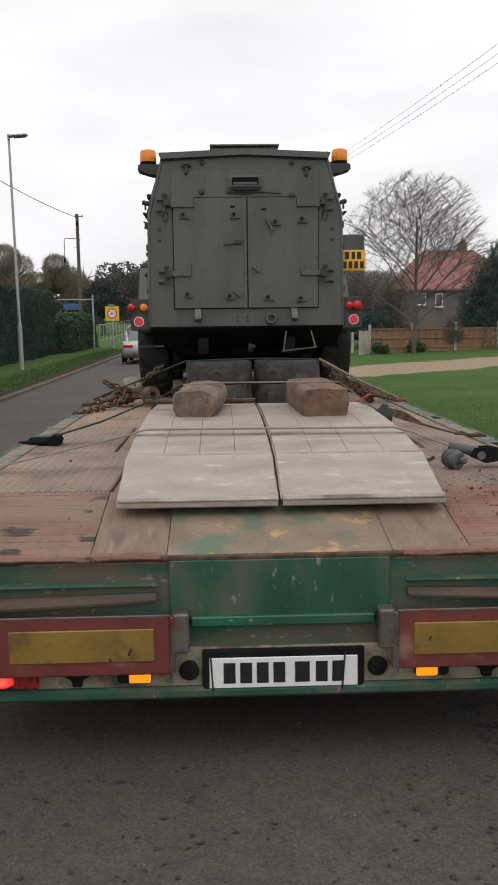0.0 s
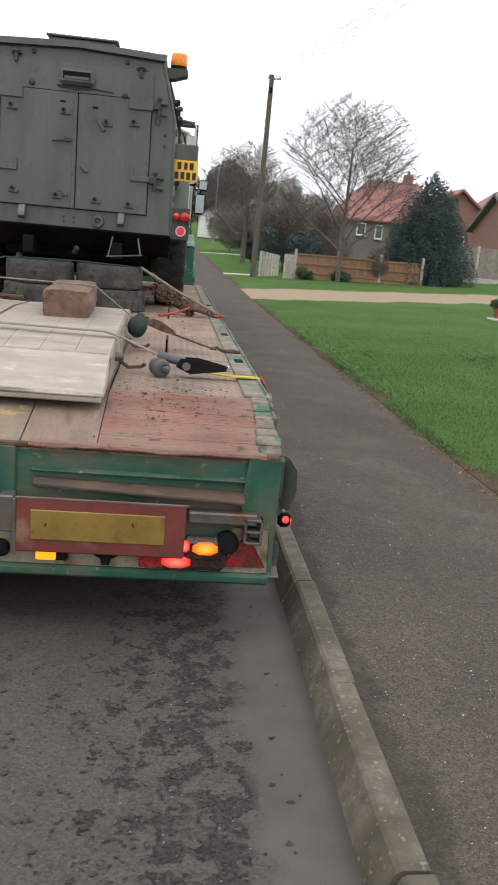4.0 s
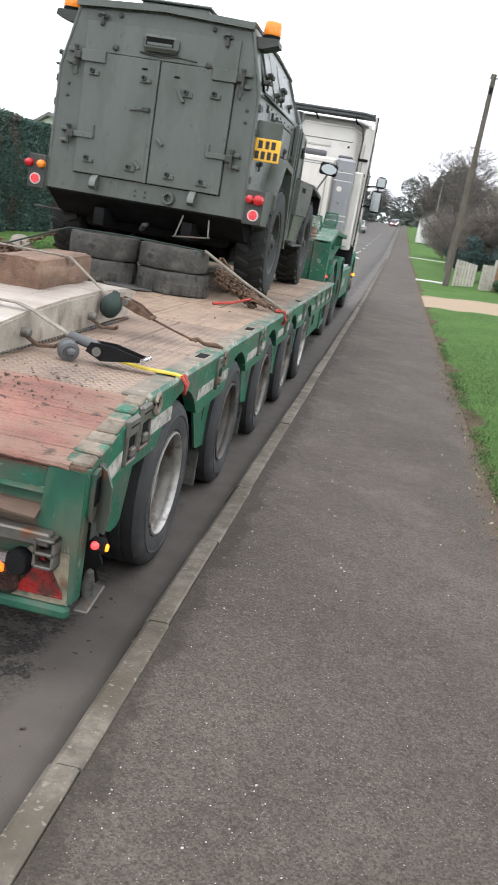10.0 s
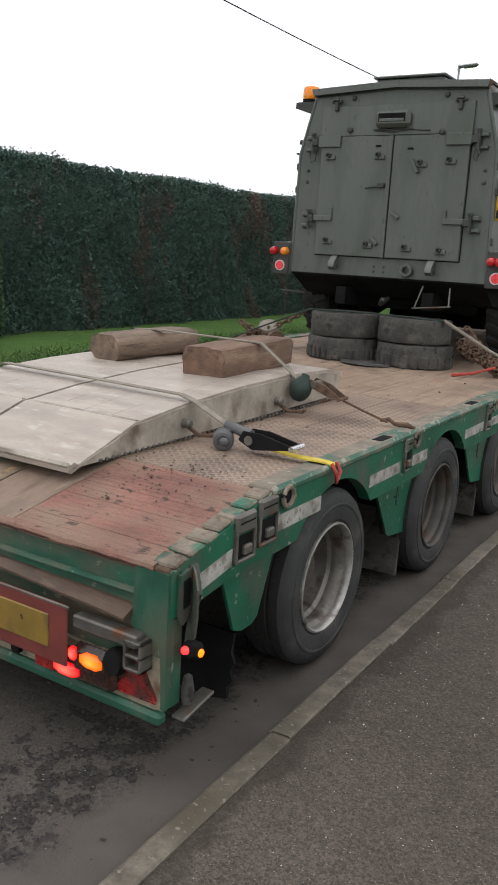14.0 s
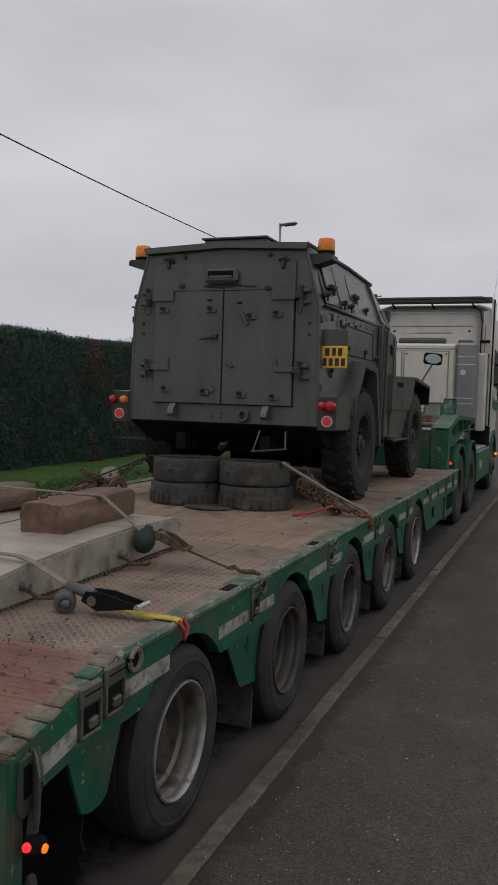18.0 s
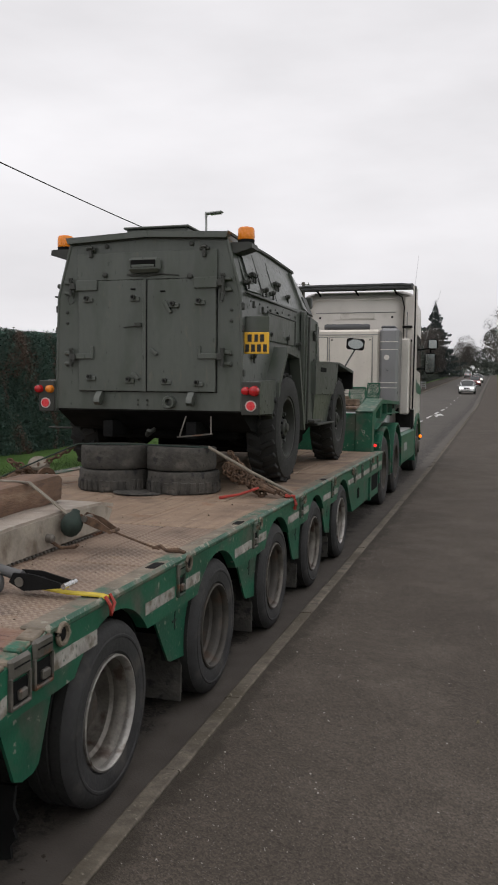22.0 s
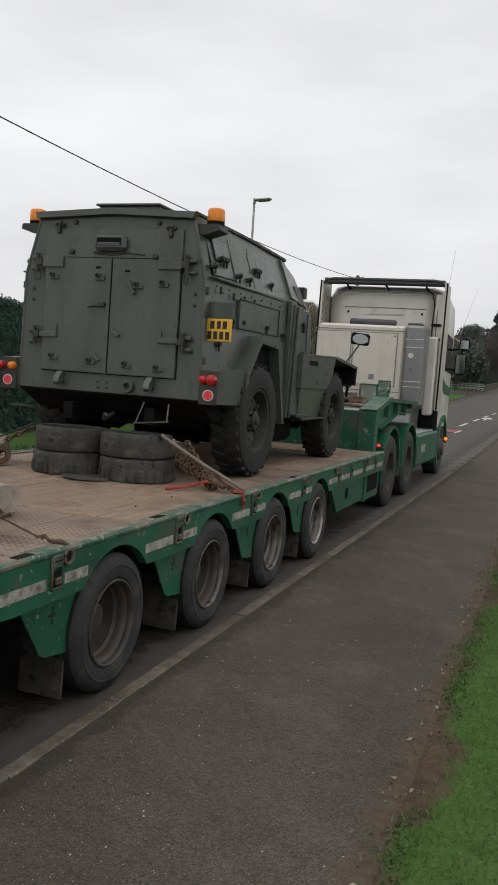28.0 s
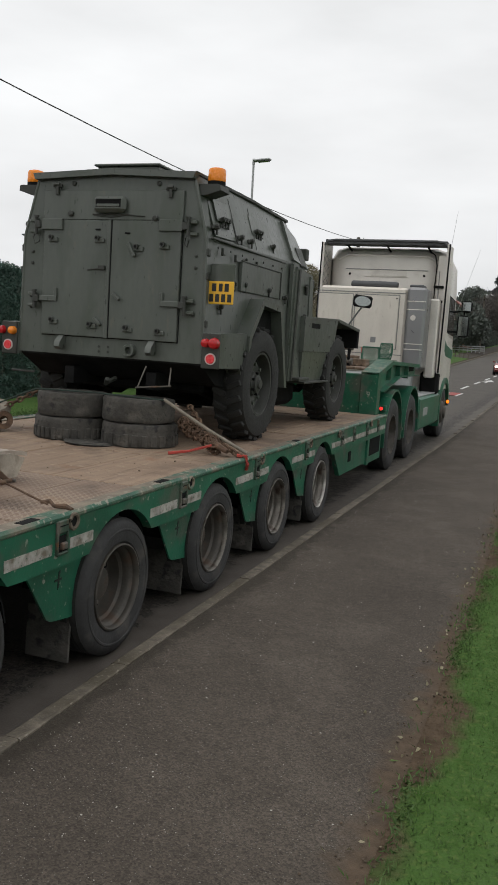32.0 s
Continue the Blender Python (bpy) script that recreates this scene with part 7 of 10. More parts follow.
def hedge(name, x0, x1, y0, y1, z1, material, label, n, size, seed, rounded=0.25):
    """A clipped hedge: a solid core under a thick coat of leaves with an uneven outline."""
    rng = np.random.default_rng(seed)
    h = thing(name, (0, 0, 0), label, "hedge")
    core = Shape()
    ny = max(3, int((y1 - y0) / 1.2))
    ring = []
    for i in range(ny + 1):
        y = y0 + 0.14 + (y1 - y0 - 0.28) * i / ny
        e = 0.0 if 0 < i < ny else 0.05 + 0.5 * rounded
        zt = z1 - 0.05 - 0.25 * rounded - 0.3 * e + 0.05 * math.sin(y * 1.3 + seed) + gz(y)
        ring += [(x0 + 0.22 + e, y, 0.05), (x0 + 0.2, y, zt * 0.8), (x0 + 0.5, y, zt), (x1 - 0.4 - 0.7 * rounded, y, zt), (x1 - 0.2 - 0.5 * rounded - e, y, zt * 0.8), (x1 - 0.24 - e, y, 0.05)]
    fs = [[i * 6 + k, i * 6 + k + 1, i * 6 + 7 + k, i * 6 + 6 + k] for i in range(ny) for k in range(5)] + [list(range(6)), list(range(ny * 6, ny * 6 + 6))]
    core.add(ring, fs)
    part("hedge_core", core, M["core"], h)
    area = np.array([(y1 - y0) * z1, (y1 - y0) * (x1 - x0) * 0.6, 2 * (x1 - x0) * z1])
    k = rng.choice(3, n, p=area / area.sum())
    y = rng.uniform(y0, y1, n)
    z = rng.uniform(0.05, z1, n)
    x = np.where(k == 0, x1, rng.uniform(x0, x1, n))
    z = np.where(k == 1, z1, z)
    y = np.where(k == 2, np.where(rng.random(n) < 0.5, y0, y1), y)
    lump = 0.10 * np.sin(y * 1.7 + seed) * np.cos(z * 2.3 + y * 0.6) + 0.07 * np.sin(y * 4.1 + z * 3.0)
    clump = 0.045 * np.sin(y * 11.0 + 3 * np.sin(z * 4.0)) * np.sin(z * 13.0 + 2.5 * np.sin(y * 3.1)) + 0.03 * np.sin(y * 23.0 + z * 9.0)
    x = np.where(k == 0, x + lump + clump - np.abs(rng.normal(0, 0.05, n)), x)
    z = np.where(k == 1, z - 0.25 * rounded * ((x - x0) / (x1 - x0)) ** 2 - 0.1 * rounded + 0.05 * np.sin(y * 1.3 + seed) + 0.035 * np.sin(y * 5.0) + rng.normal(-0.03, 0.045, n), z)
    if rounded:
        over = np.clip((z - (z1 - 3 * rounded)) / (3 * rounded), 0, 1)
        x = np.where(k == 0, x - rounded * over ** 2, x)
        ends = np.clip(1 - np.minimum(y - y0, y1 - y) / (2.0 * rounded), 0, 1)
        z = z - rounded * 1.2 * ends ** 2 * (z / z1)
    z = z + np.array([gz(v) for v in y])
    ob = part("foliage", leaves(np.stack([x, y, z], 1), size, seed), material, h)
    ob.data.materials.append(material)
    tagged(ob, kind="stuff")
    # stray shoots along the top
    m = int((y1 - y0) * 14)
    yy = rng.uniform(y0 + 0.3, y1 - 0.2, m)
    pts = np.stack([rng.uniform(x1 - 0.9, x1 - 0.1, m), yy, z1 - 0.2 * rounded + rng.uniform(-0.1, 0.06, m) + np.array([gz(v) for v in yy])], 1)
    sh = part("shoots", leaves(pts, size, seed + 5, 2.2, up=1.5), material, h)
    sh.data.materials.append(material)
    tagged(sh, kind="stuff")
    return h


hedge("tall_hedge", -9.4, -8.15, 7.1, 38.0, 3.08, M["hedge"], "tall dark green conifer hedge with brown patches", 290000, 0.026, 3, 0.2)
hedge("clipped_hedge", -9.6, -7.85, -5.0, 7.5, 2.2, M["hedge_light"], "lower clipped green hedge with a rounded end", 95000, 0.025, 9, 0.5)
hedge("roadside_hedge", -10.4, -8.4, 128, 210, 2.4, M["far_tree"], "long grey-green hedge along the far road", 36000, 0.11, 15, 0.3)
hedge("roadside_hedge", 7.6, 9.4, 70, 120, 2.0, M["far_brown"], "brown winter hedge beside the far footpath", 16000, 0.11, 17, 0.3)
hedge("garden_hedge", -9.4, -7.6, 38.6, 47.5, 2.0, M["hedge_light"], "bright green garden hedge beyond the tall one", 14000, 0.06, 12, 0.25)


def branchy(seed, height, spread, levels=5, trunk=0.14, lean=0.0, first=0.28):
    """A leafless tree: tapered trunk, limbs and fine twigs."""
    rnd = random.Random(seed)
    trunk_s, limbs, twigs = Shape(), Shape(), Shape()

    def grow(p, d, length, r, level):
        pts, q, dd = [Vector(p)], Vector(p), Vector(d)
        n = 4 if level < 3 else 3
        for _ in range(n):
            dd = (dd + Vector((rnd.uniform(-1, 1), rnd.uniform(-1, 1), rnd.uniform(-0.4, 0.8))) * (0.13 + 0.03 * level)).normalized()
            q = q + dd * (length / n)
            pts.append(q.copy())
        rad = [r * (1 - 0.55 * i / n) for i in range(n + 1)]
        (trunk_s if level == 0 else limbs if level < 3 else twigs).tube(pts, rad, 7 if level == 0 else 5 if level < 3 else 3)
        if level >= levels:
            return
        kids = (7, 5, 5, 4, 4, 3)[level]
        for i in range(kids):
            f = first + (1 - first) * (i + rnd.random()) / kids if level == 0 else 0.25 + 0.75 * (i + rnd.random()) / kids
            at = pts[min(n - 1, int(f * n))].lerp(pts[min(n, int(f * n) + 1)], f * n % 1)
            side = Vector((rnd.uniform(-1, 1), rnd.uniform(-1, 1), 0)).normalized()
            mix = (0.75, 0.7, 0.6, 0.6, 0.6, 0.6)[level]
            d2 = (dd * (1 - mix) + side * mix * spread + Vector((0, 0, 0.3))).normalized()
            grow(at, d2, length * rnd.uniform(0.5, 0.72) * (1.1 if level == 0 else 1.0), r * (0.5 if level else 0.45), level + 1)

    grow((0, 0, -0.05), (lean, 0, 1), height * 0.62, trunk, 0)
    return trunk_s, limbs, twigs


def bare_tree(at, seed, height, spread, label, trunk=0.14, levels=5):
    t = thing("bare_tree", at, label, "tree")
    a, b, c = branchy(seed, height, spread, levels, trunk)
    part("trunk", a, M["bark"], t)
    part("limb", b, M["bark"], t, "branching grey limbs")
    tagged(part("twig_mass", c, M["bark"], t, smooth=0), kind="stuff")
    return t


def round_tree(at, seed, height, radius, label, trunk=0.13, levels=5):
    """A leafless tree whose branches fill a rounded crown."""
    rnd = random.Random(seed)
    t = thing("bare_tree", at, label, "tree")
    shapes = [Shape(), Shape(), Shape()]
    mid, half = Vector((0, 0, height * 0.58)), Vector((radius, radius, height * 0.42))

    def room(p, d):
        a = b = 0.0
        c = -1.0
        for i in range(3):
            u, v = (p[i] - mid[i]) / half[i], d[i] / half[i]
            a, b, c = a + v * v, b + u * v, c + u * u
        disc = b * b - a * c
        return max(0.0, (-b + math.sqrt(disc)) / a) if disc > 0 else 0.3

    def grow(p, d, length, r, level):
        pts, dd, n = [p], d, 4 if level < 3 else 2
        for _ in range(n):
            dd = (dd + Vector((rnd.gauss(0, 1), rnd.gauss(0, 1), rnd.gauss(0.3, 0.7))) * 0.13).normalized() if level else dd
            pts.append(pts[-1] + dd * (length / n))
        shapes[0 if level == 0 else 1 if level < 3 else 2].tube(pts, [r * (1 - 0.6 * i / n) for i in range(n + 1)], (8, 6, 5, 4, 3, 3)[level])
        if level >= levels:
            return
        kids = (16, 9, 6, 4, 2)[level]
        for i in range(kids):
            f = (0.22 if level == 0 else 0.2) + (0.72 if level == 0 else 0.78) * ((i + rnd.random()) / kids) ** (1.25 if level == 0 else 1.0)
            j = min(n - 1, int(f * n))
            at2 = pts[j].lerp(pts[j + 1], f * n - j)
            a = 2.4 * i + rnd.uniform(-0.6, 0.6)
            side = Vector((math.cos(a), math.sin(a), 0.0))
            tilt = (1.5 - 0.85 * f if level == 0 else rnd.uniform(0.6, 1.2))
            d2 = (dd * 0.75 + side * tilt + Vector((0, 0, 0.25 if level == 0 else 0.06))).normalized()
            free = room(at2, d2)
            span = free * rnd.uniform(0.8, 1.0) if level == 0 else min(free + 0.1, length * rnd.uniform(0.4, 0.65))
            if span > 0.12:
                grow(at2, d2, span, (0.042 - 0.026 * f, 0.0135, 0.0075, 0.005, 0.0035)[level], level + 1)

    grow(Vector((0, 0, -0.1)), Vector((0.01, 0, 1)), height * 0.74, trunk, 0)
    part("trunk", shapes[0], M["bark"], t)
    part("limb", shapes[1], M["bark"], t, "branching grey limbs")
    tagged(part("twig_mass", shapes[2], M["bark"], t, smooth=0), kind="stuff")
    return t


def clump_points(rng, n, boxes):
    """Random points near the surfaces of overlapping lumps: (x, y, z, rx, ry, rz)."""
    out = []
    w = np.array([b[3] * b[5] + b[3] * b[4] for b in boxes])
    for b, k in zip(boxes, rng.multinomial(n, w / w.sum())):
        d = rng.normal(size=(k, 3))
        d /= np.linalg.norm(d, axis=1)[:, None]
        r = 1 - np.abs(rng.normal(0, 0.16, k))[:, None]
        out.append(np.array(b[:3]) + d * r * np.array(b[3:]))
    return np.concatenate(out)


def leafy_tree(name, at, seed, height, width, material, label, n, size, trunk=0.15, conical=False, category="tree", low=0.25, slim=0.0):
    rng = np.random.default_rng(seed)
    t = thing(name, at, label, category)
    boxes = []
    for i in range(16 if not conical else 90):
        if conical:
            f = (i + 0.5) / 90
            w = width / 2 * (1 - f ** 1.5) ** 0.7 + 0.06
            a, s = 2.4 * i, 0.15 + 0.3 * (1 - f) * rng.uniform(0.5, 1.2)
            off = max(0.0, (w - 0.6 * s) * rng.uniform(0.82, 1.06))
            boxes.append((off * math.cos(a), off * math.sin(a), height * (0.06 + 0.9 * f) + rng.uniform(-0.1, 0.1), s, s, s * 1.5))
            if i % 5 == 0:
                boxes.append((0, 0, height * (0.06 + 0.86 * f), w * 0.8, w * 0.8, height * 0.07))
        else:
            a, rr = rng.uniform(0, 6.28), width * 0.32 * math.sqrt(rng.random())
            zz = height * (low + 0.2 + (0.8 - low) * rng.random() * (1 - 0.5 * rr / (0.32 * width)))
            s = width * rng.uniform(0.13, 0.24)
            boxes.append((rr * math.cos(a), rr * math.sin(a), zz, s, s, s * 0.85))
    a, b, _ = branchy(seed, height * (0.6 if conical else 0.9), 0.8, 2, trunk)
    part("trunk", a, M["bark"], t)
    if not conical:
        part("limb", b, M["bark"], t, "branching grey limbs")
    cr = part("crown", leaves(clump_points(rng, n, boxes), size, seed, *((4.5, 0.7, 0.07) if slim else (1.9, 0.5, 0.42) if conical else ())), material, t)
    cr.data.materials.append(material)
    tagged(cr, kind="stuff")
    return t


def lawn(x):
    return 0.13 + 0.03 * max(0.0, x - 3.2)


round_tree((7.5, 30.0, lawn(7.5) + gz(30)), 11, 7.0, 2.95, "leafless young tree with a rounded crown on the lawn", 0.1)
round_tree((4.9, 45.0, lawn(4.9) + gz(45)), 23, 6.6, 2.95, "leafless spreading tree beside the footpath", 0.16)
bare_tree((-22.5, 13.5, 0.2), 31, 6.5, 1.0, "leafless garden tree behind the hedge", 0.13, 4)
leafy_tree("conifer_bush", (11.65, 32.3, lawn(11.6) + gz(32) - 0.2), 4, 4.8, 4.1, M["conifer"], "large blue-green conifer bush on the lawn", 90000, 0.034, conical=True, category="bush")
for i, (x, y, h, w, m, lab) in enumerate(((6.3, 38, 5.7, 4.4, "shrub", "tangled brown leafless shrub behind the fence"), (7.9, 40, 4.2, 4.4, "shrub", "tangled brown leafless shrub behind the fence"), (5.35, 36, 2.2, 1.5, "conifer", "low dark evergreen bush near the fence"), (5.5, 46, 2.3, 1.6, "conifer", "low dark evergreen bush near the fence"), (6.8, 36, 2.0, 2.6, "conifer", "low dark evergreen bush near the fence"), (9.35, 31.0, 1.25, 1.3, "shrub", "small brown shrub by the fence"), (5.9, 55, 3.8, 4.5, "shrub", "tangled brown leafless shrub behind the fence"), (5.6, 66, 4.0, 4.5, "shrub", "tangled brown leafless shrub behind the fence"), (6.2, 30.2, 0.5, 0.8, "hedge_light", "small green plant by the gate"), (7.7, 30.4, 0.32, 1.0, "hedge_light", "small green plant by the fence"))):
    leafy_tree("shrub", (x, y, lawn(x) + gz(y)), 40 + i, h, w, M[m], lab, (15000 if m == "shrub" else 11000) if h > 1.5 else 1500, 0.07 if m == "shrub" else 0.04, 0.05, category="bush", low=0.02, slim=m == "shrub")
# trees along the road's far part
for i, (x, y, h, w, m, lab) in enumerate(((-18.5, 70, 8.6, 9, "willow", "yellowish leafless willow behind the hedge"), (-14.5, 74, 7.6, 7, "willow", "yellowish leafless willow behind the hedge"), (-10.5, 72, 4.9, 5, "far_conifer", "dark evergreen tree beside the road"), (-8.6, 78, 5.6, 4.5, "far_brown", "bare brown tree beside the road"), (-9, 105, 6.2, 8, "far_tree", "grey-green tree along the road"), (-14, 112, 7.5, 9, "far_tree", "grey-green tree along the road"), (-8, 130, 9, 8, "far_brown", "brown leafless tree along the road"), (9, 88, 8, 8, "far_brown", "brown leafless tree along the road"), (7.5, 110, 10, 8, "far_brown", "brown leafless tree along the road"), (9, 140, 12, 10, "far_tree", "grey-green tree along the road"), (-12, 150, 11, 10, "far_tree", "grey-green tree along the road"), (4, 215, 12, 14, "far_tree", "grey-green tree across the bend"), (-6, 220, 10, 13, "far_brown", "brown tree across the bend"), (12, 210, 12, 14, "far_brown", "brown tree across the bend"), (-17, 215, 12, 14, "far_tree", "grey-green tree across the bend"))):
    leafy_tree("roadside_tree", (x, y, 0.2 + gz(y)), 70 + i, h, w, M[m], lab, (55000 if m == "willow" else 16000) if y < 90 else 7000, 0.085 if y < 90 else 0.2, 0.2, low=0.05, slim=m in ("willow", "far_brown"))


leafy_tree("roadside_bush", (-7.6, 116, 0.2 + gz(116)), 95, 3.4, 3.8, M["far_tree"], "round grey-green bush beside the road", 9000, 0.09, 0.08, category="bush", low=0.0)


def far_fences():
    """Low timber fence and grey railing where the road bends."""
    t = thing("timber_fence", (-6.4, 86, 0.12 + gz(86)), "low dark timber post and rail fence on the verge", "fence")
    for k in range(5):
        part("fence_post", Shape().box((-0.9 + 0.42 * k, 0.1 * k, 0.22), (0.12, 0.12, 0.5), 0.01), M["pole"], t)
    part("fence_rail", Shape().box((-0.06, 0.2, 0.42), (1.9, 0.06, 0.1), 0.01, rz=13), M["pole"], t)
    r = thing("roadside_railing", (-7.6, 104, 0.15 + gz(104)), "grey metal railing beside the road", "railing")
    for k in range(9):
        part("rail_post", Shape().box((-2.0 + 0.5 * k, 0, 0.4), (0.06, 0.06, 0.9), 0.01), M["galv"], r)
    for z in (0.25, 0.5, 0.75):
        part("rail_bar", Shape().box((0, -0.03, z), (4.1, 0.03, 0.12), 0.01), M["galv"], r)


far_fences()


def cedar():
    """A dark pointed conifer: tiers of level boughs over a dense skirt."""
    t = thing("cedar_tree", (-9.3, 170, gz(170)), "tall dark conifer with level open branches", "tree")
    rng = np.random.default_rng(8)
    part("trunk", Shape().cyl((0, 0, 0), (0, 0, 15.6), 0.28, 0.04, 8), M["bark"], t)
    pts, boughs = [], Shape()
    for tier in range(46):
        f = (tier + rng.uniform(-0.6, 0.6)) / 46 if tier else 0.0
        z = 0.8 + 14.2 * max(0.0, f) ** 0.92
        for a in np.arange(0, 6.28, 2.0 if f < 0.6 else 3.1) + rng.uniform(0, 6.28):
            reach = (6.9 * (1 - f) ** 1.15 + 0.4) * rng.uniform(0.5, 1.12)
            rise = rng.uniform(-0.04, 0.14)
            tip = (reach * math.cos(a), reach * math.sin(a), z + rise * reach)
            boughs.cyl((0, 0, z), tip, 0.07, 0.02, 4)
            k = int(30 + 60 * reach)
            r = reach * rng.beta(1.6, 1.0, k)
            w = 0.1 + 0.2 * (reach - r)
            pts.append(np.stack([r * math.cos(a) - rng.normal(0, 1, k) * w * math.sin(a), r * math.sin(a) + rng.normal(0, 1, k) * w * math.cos(a), z + rise * r - np.abs(rng.normal(0, 0.2, k)) + 0.06], 1))
    part("bough", boughs, M["bark"], t, "level dark boughs")
    pts.append(np.stack([rng.normal(0, 0.12, 260), rng.normal(0, 0.12, 260), rng.uniform(9, 15.9, 260)], 1))
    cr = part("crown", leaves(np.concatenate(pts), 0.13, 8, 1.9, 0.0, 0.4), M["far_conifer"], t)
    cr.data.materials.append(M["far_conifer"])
    tagged(cr, kind="stuff")


cedar()


def far_woods():
    rng = np.random.default_rng(21)
    pts = []
    for i in range(300):
        a = radians(rng.uniform(-180, 180))
        d = rng.uniform(330, 480)
        x, y = d * math.sin(a), 20 + d * math.cos(a)
        h, w = rng.uniform(7, 14), rng.uniform(9, 18)
        k = 210
        q = rng.normal(size=(k, 3))
        q /= np.linalg.norm(q, axis=1)[:, None]
        pts.append(np.array((x, y, h * 0.38 + gz(min(y, 300)))) + q * np.array((w, w, h * 0.55)))
    ob = new("far_woods", leaves(np.concatenate(pts), 1.6, 6))
    ob.data.materials.append(M["far_tree"])
    tagged(ob, "grey-green woods along the horizon", "woods", kind="stuff")


far_woods()


# ---- poles, lamps, sign, wires ----
def street_lamp(at, h, side=1):
    t = thing("street_lamp", at, "tall grey street lamp with a flat head", "street lamp")
    part("base_tube", Shape().cyl((0, 0, -0.1), (0, 0, 1.5), 0.085, 0.08, 14), M["galv"], t)
    part("column", Shape().cyl((0, 0, 1.5), (-0.05 * side, 0, h - 0.1), 0.052, 0.036, 12), M["galv"], t, "grey steel column")
    part("collar", Shape().cyl((-0.05 * side, 0, h - 0.14), (-0.05 * side, 0, h + 0.04), 0.05, 0.045, 10), M["galv"], t)
    part("lamp_head", Shape().box((0.25 * side, 0, h), (0.62, 0.24, 0.07), 0.03, ry=-4 * side), M["galv"], t, "flat grey lamp head")
    part("lamp_glass", Shape().box((0.3 * side, 0, h - 0.045), (0.4, 0.18, 0.03), 0.01, ry=-4 * side), M["dark_glass"], t)


street_lamp((-6.95, 25.6, 0.1 + gz(25.6)), 7.6)
street_lamp((5.0, 84.0, 0.2 + gz(84)), 7.3, -1)


def utility_pole(at, h, lean, label, steps=True):
    t = thing("utility_pole", pose(*at, 0, lean, 0), label, "utility pole")
    part("post", Shape().cyl((0, 0, -0.3), (0, 0, h), 0.118, 0.092, 12), M["pole"], t)
    part("cross_arm", Shape().box((0.1, 0, h - 0.12), (0.5, 0.06, 0.06), 0.01), M["galv"], t)
    for x in (-0.1, 0.3):
        part("insulator", Shape().lathe([(0, 0), (0.03, 0.01), (0.03, 0.06), (0.018, 0.09), (0, 0.1)], (x, 0, h - 0.09), (0, 0, 1), 10), M["galv"], t)
    part("cap_box", Shape().box((0.0, -0.12, h - 0.55), (0.12, 0.1, 0.2), 0.02), M["black"], t)
    for i in range(5):
        s = 1 if i % 2 else -1
        part("step_bolt", Shape().cyl((0.08 * s, 0, h - 0.9 - 0.5 * i), (0.22 * s, 0, h - 0.9 - 0.5 * i), 0.012, seg=6), M["galv"], t)
    return t


utility_pole((4.12, 30.0, 0.15 + gz(30)), 7.45, 0.5, "dark wooden utility pole on the verge")
utility_pole((-6.9, 112.0, 0.1 + gz(112)), 7.3, 0, "dark wooden utility pole along the far road")
lp = utility_pole((-8.4, 47.0, 0.1 + gz(47)), 7.7, 0, "dark wooden utility pole behind the hedge")
part("drop_arm", Shape().tube([(0, 0, 6.3), (-0.75, 0, 6.35), (-0.8, 0, 6.2)], 0.03), M["galv"], lp)
part("drop_fitting", Shape().cyl((-0.8, 0, 6.2), (-0.8, 0, 5.2), 0.02).cyl((-0.8, 0, 5.2), (-0.8, 0, 4.95), 0.06), M["black"], lp)
solid("overhead_wire", Shape().tube([(-8.4, float(y), 6.93 + 0.00119 * (y - 18) ** 2) for y in np.linspace(-14, 46.9, 30)], 0.016, 5), M["wire"], "black overhead cable along the hedge", "cable")
for k in range(3):
    solid("service_wire", Shape().tube(sag((4.1 + 0.1 * k, 30, 7.75 - 0.12 * k), (9.2 + 0.5 * k, -12, 8.2 + 0.1 * k), 0.5, 16), 0.0045, 4), M["wire"], "thin overhead wire to the wooden pole", "cable", group="service wires")


def speed_sign():
    at = (-6.3, 45.0, 0.1 + gz(45))
    t = thing("speed_sign", at, "yellow-backed 30 speed limit sign on a grey post", "road sign")
    part("sign_post", Shape().cyl((0, 0.03, 0), (0, 0.03, 2.2), 0.04, seg=10).cyl((0, 0.03, 0), (0, 0.03, 0.8), 0.07, seg=10), M["galv"], t)
    b = part("backing_board", Shape().box((0, -0.02, 1.95), (0.78, 0.03, 0.82), 0.02), M["sign_yellow"], t, "yellow backing board")
    part("red_ring", Shape().lathe([(0.22, 0), (0.29, 0), (0.29, 0.008), (0.22, 0.008)], (0, -0.036, 1.95), (0, -1, 0), 32, closed=True), M["red_reflect"], b, "red ring")
    part("white_disc", Shape().lathe([(0, 0), (0.225, 0), (0.225, 0.004), (0, 0.004)], (0, -0.036, 1.95), (0, -1, 0), 32), M["sign_white"], b)
    cu = bpy.data.curves.new("numerals", "FONT")
    cu.body, cu.size, cu.extrude, cu.align_x, cu.align_y = "30", 0.3, 0.003, "CENTER", "CENTER"
    tx = new("numerals", cu)
    tx.data.materials.append(M["ink"])
    tx.parent = b
    tx.matrix_local = pose(0, -0.044, 1.95, 90, 0, 0)
    part("lamp_hood", Shape().box((0, -0.06, 2.42), (0.4, 0.16, 0.06), 0.02), M["galv"], t)


speed_sign()


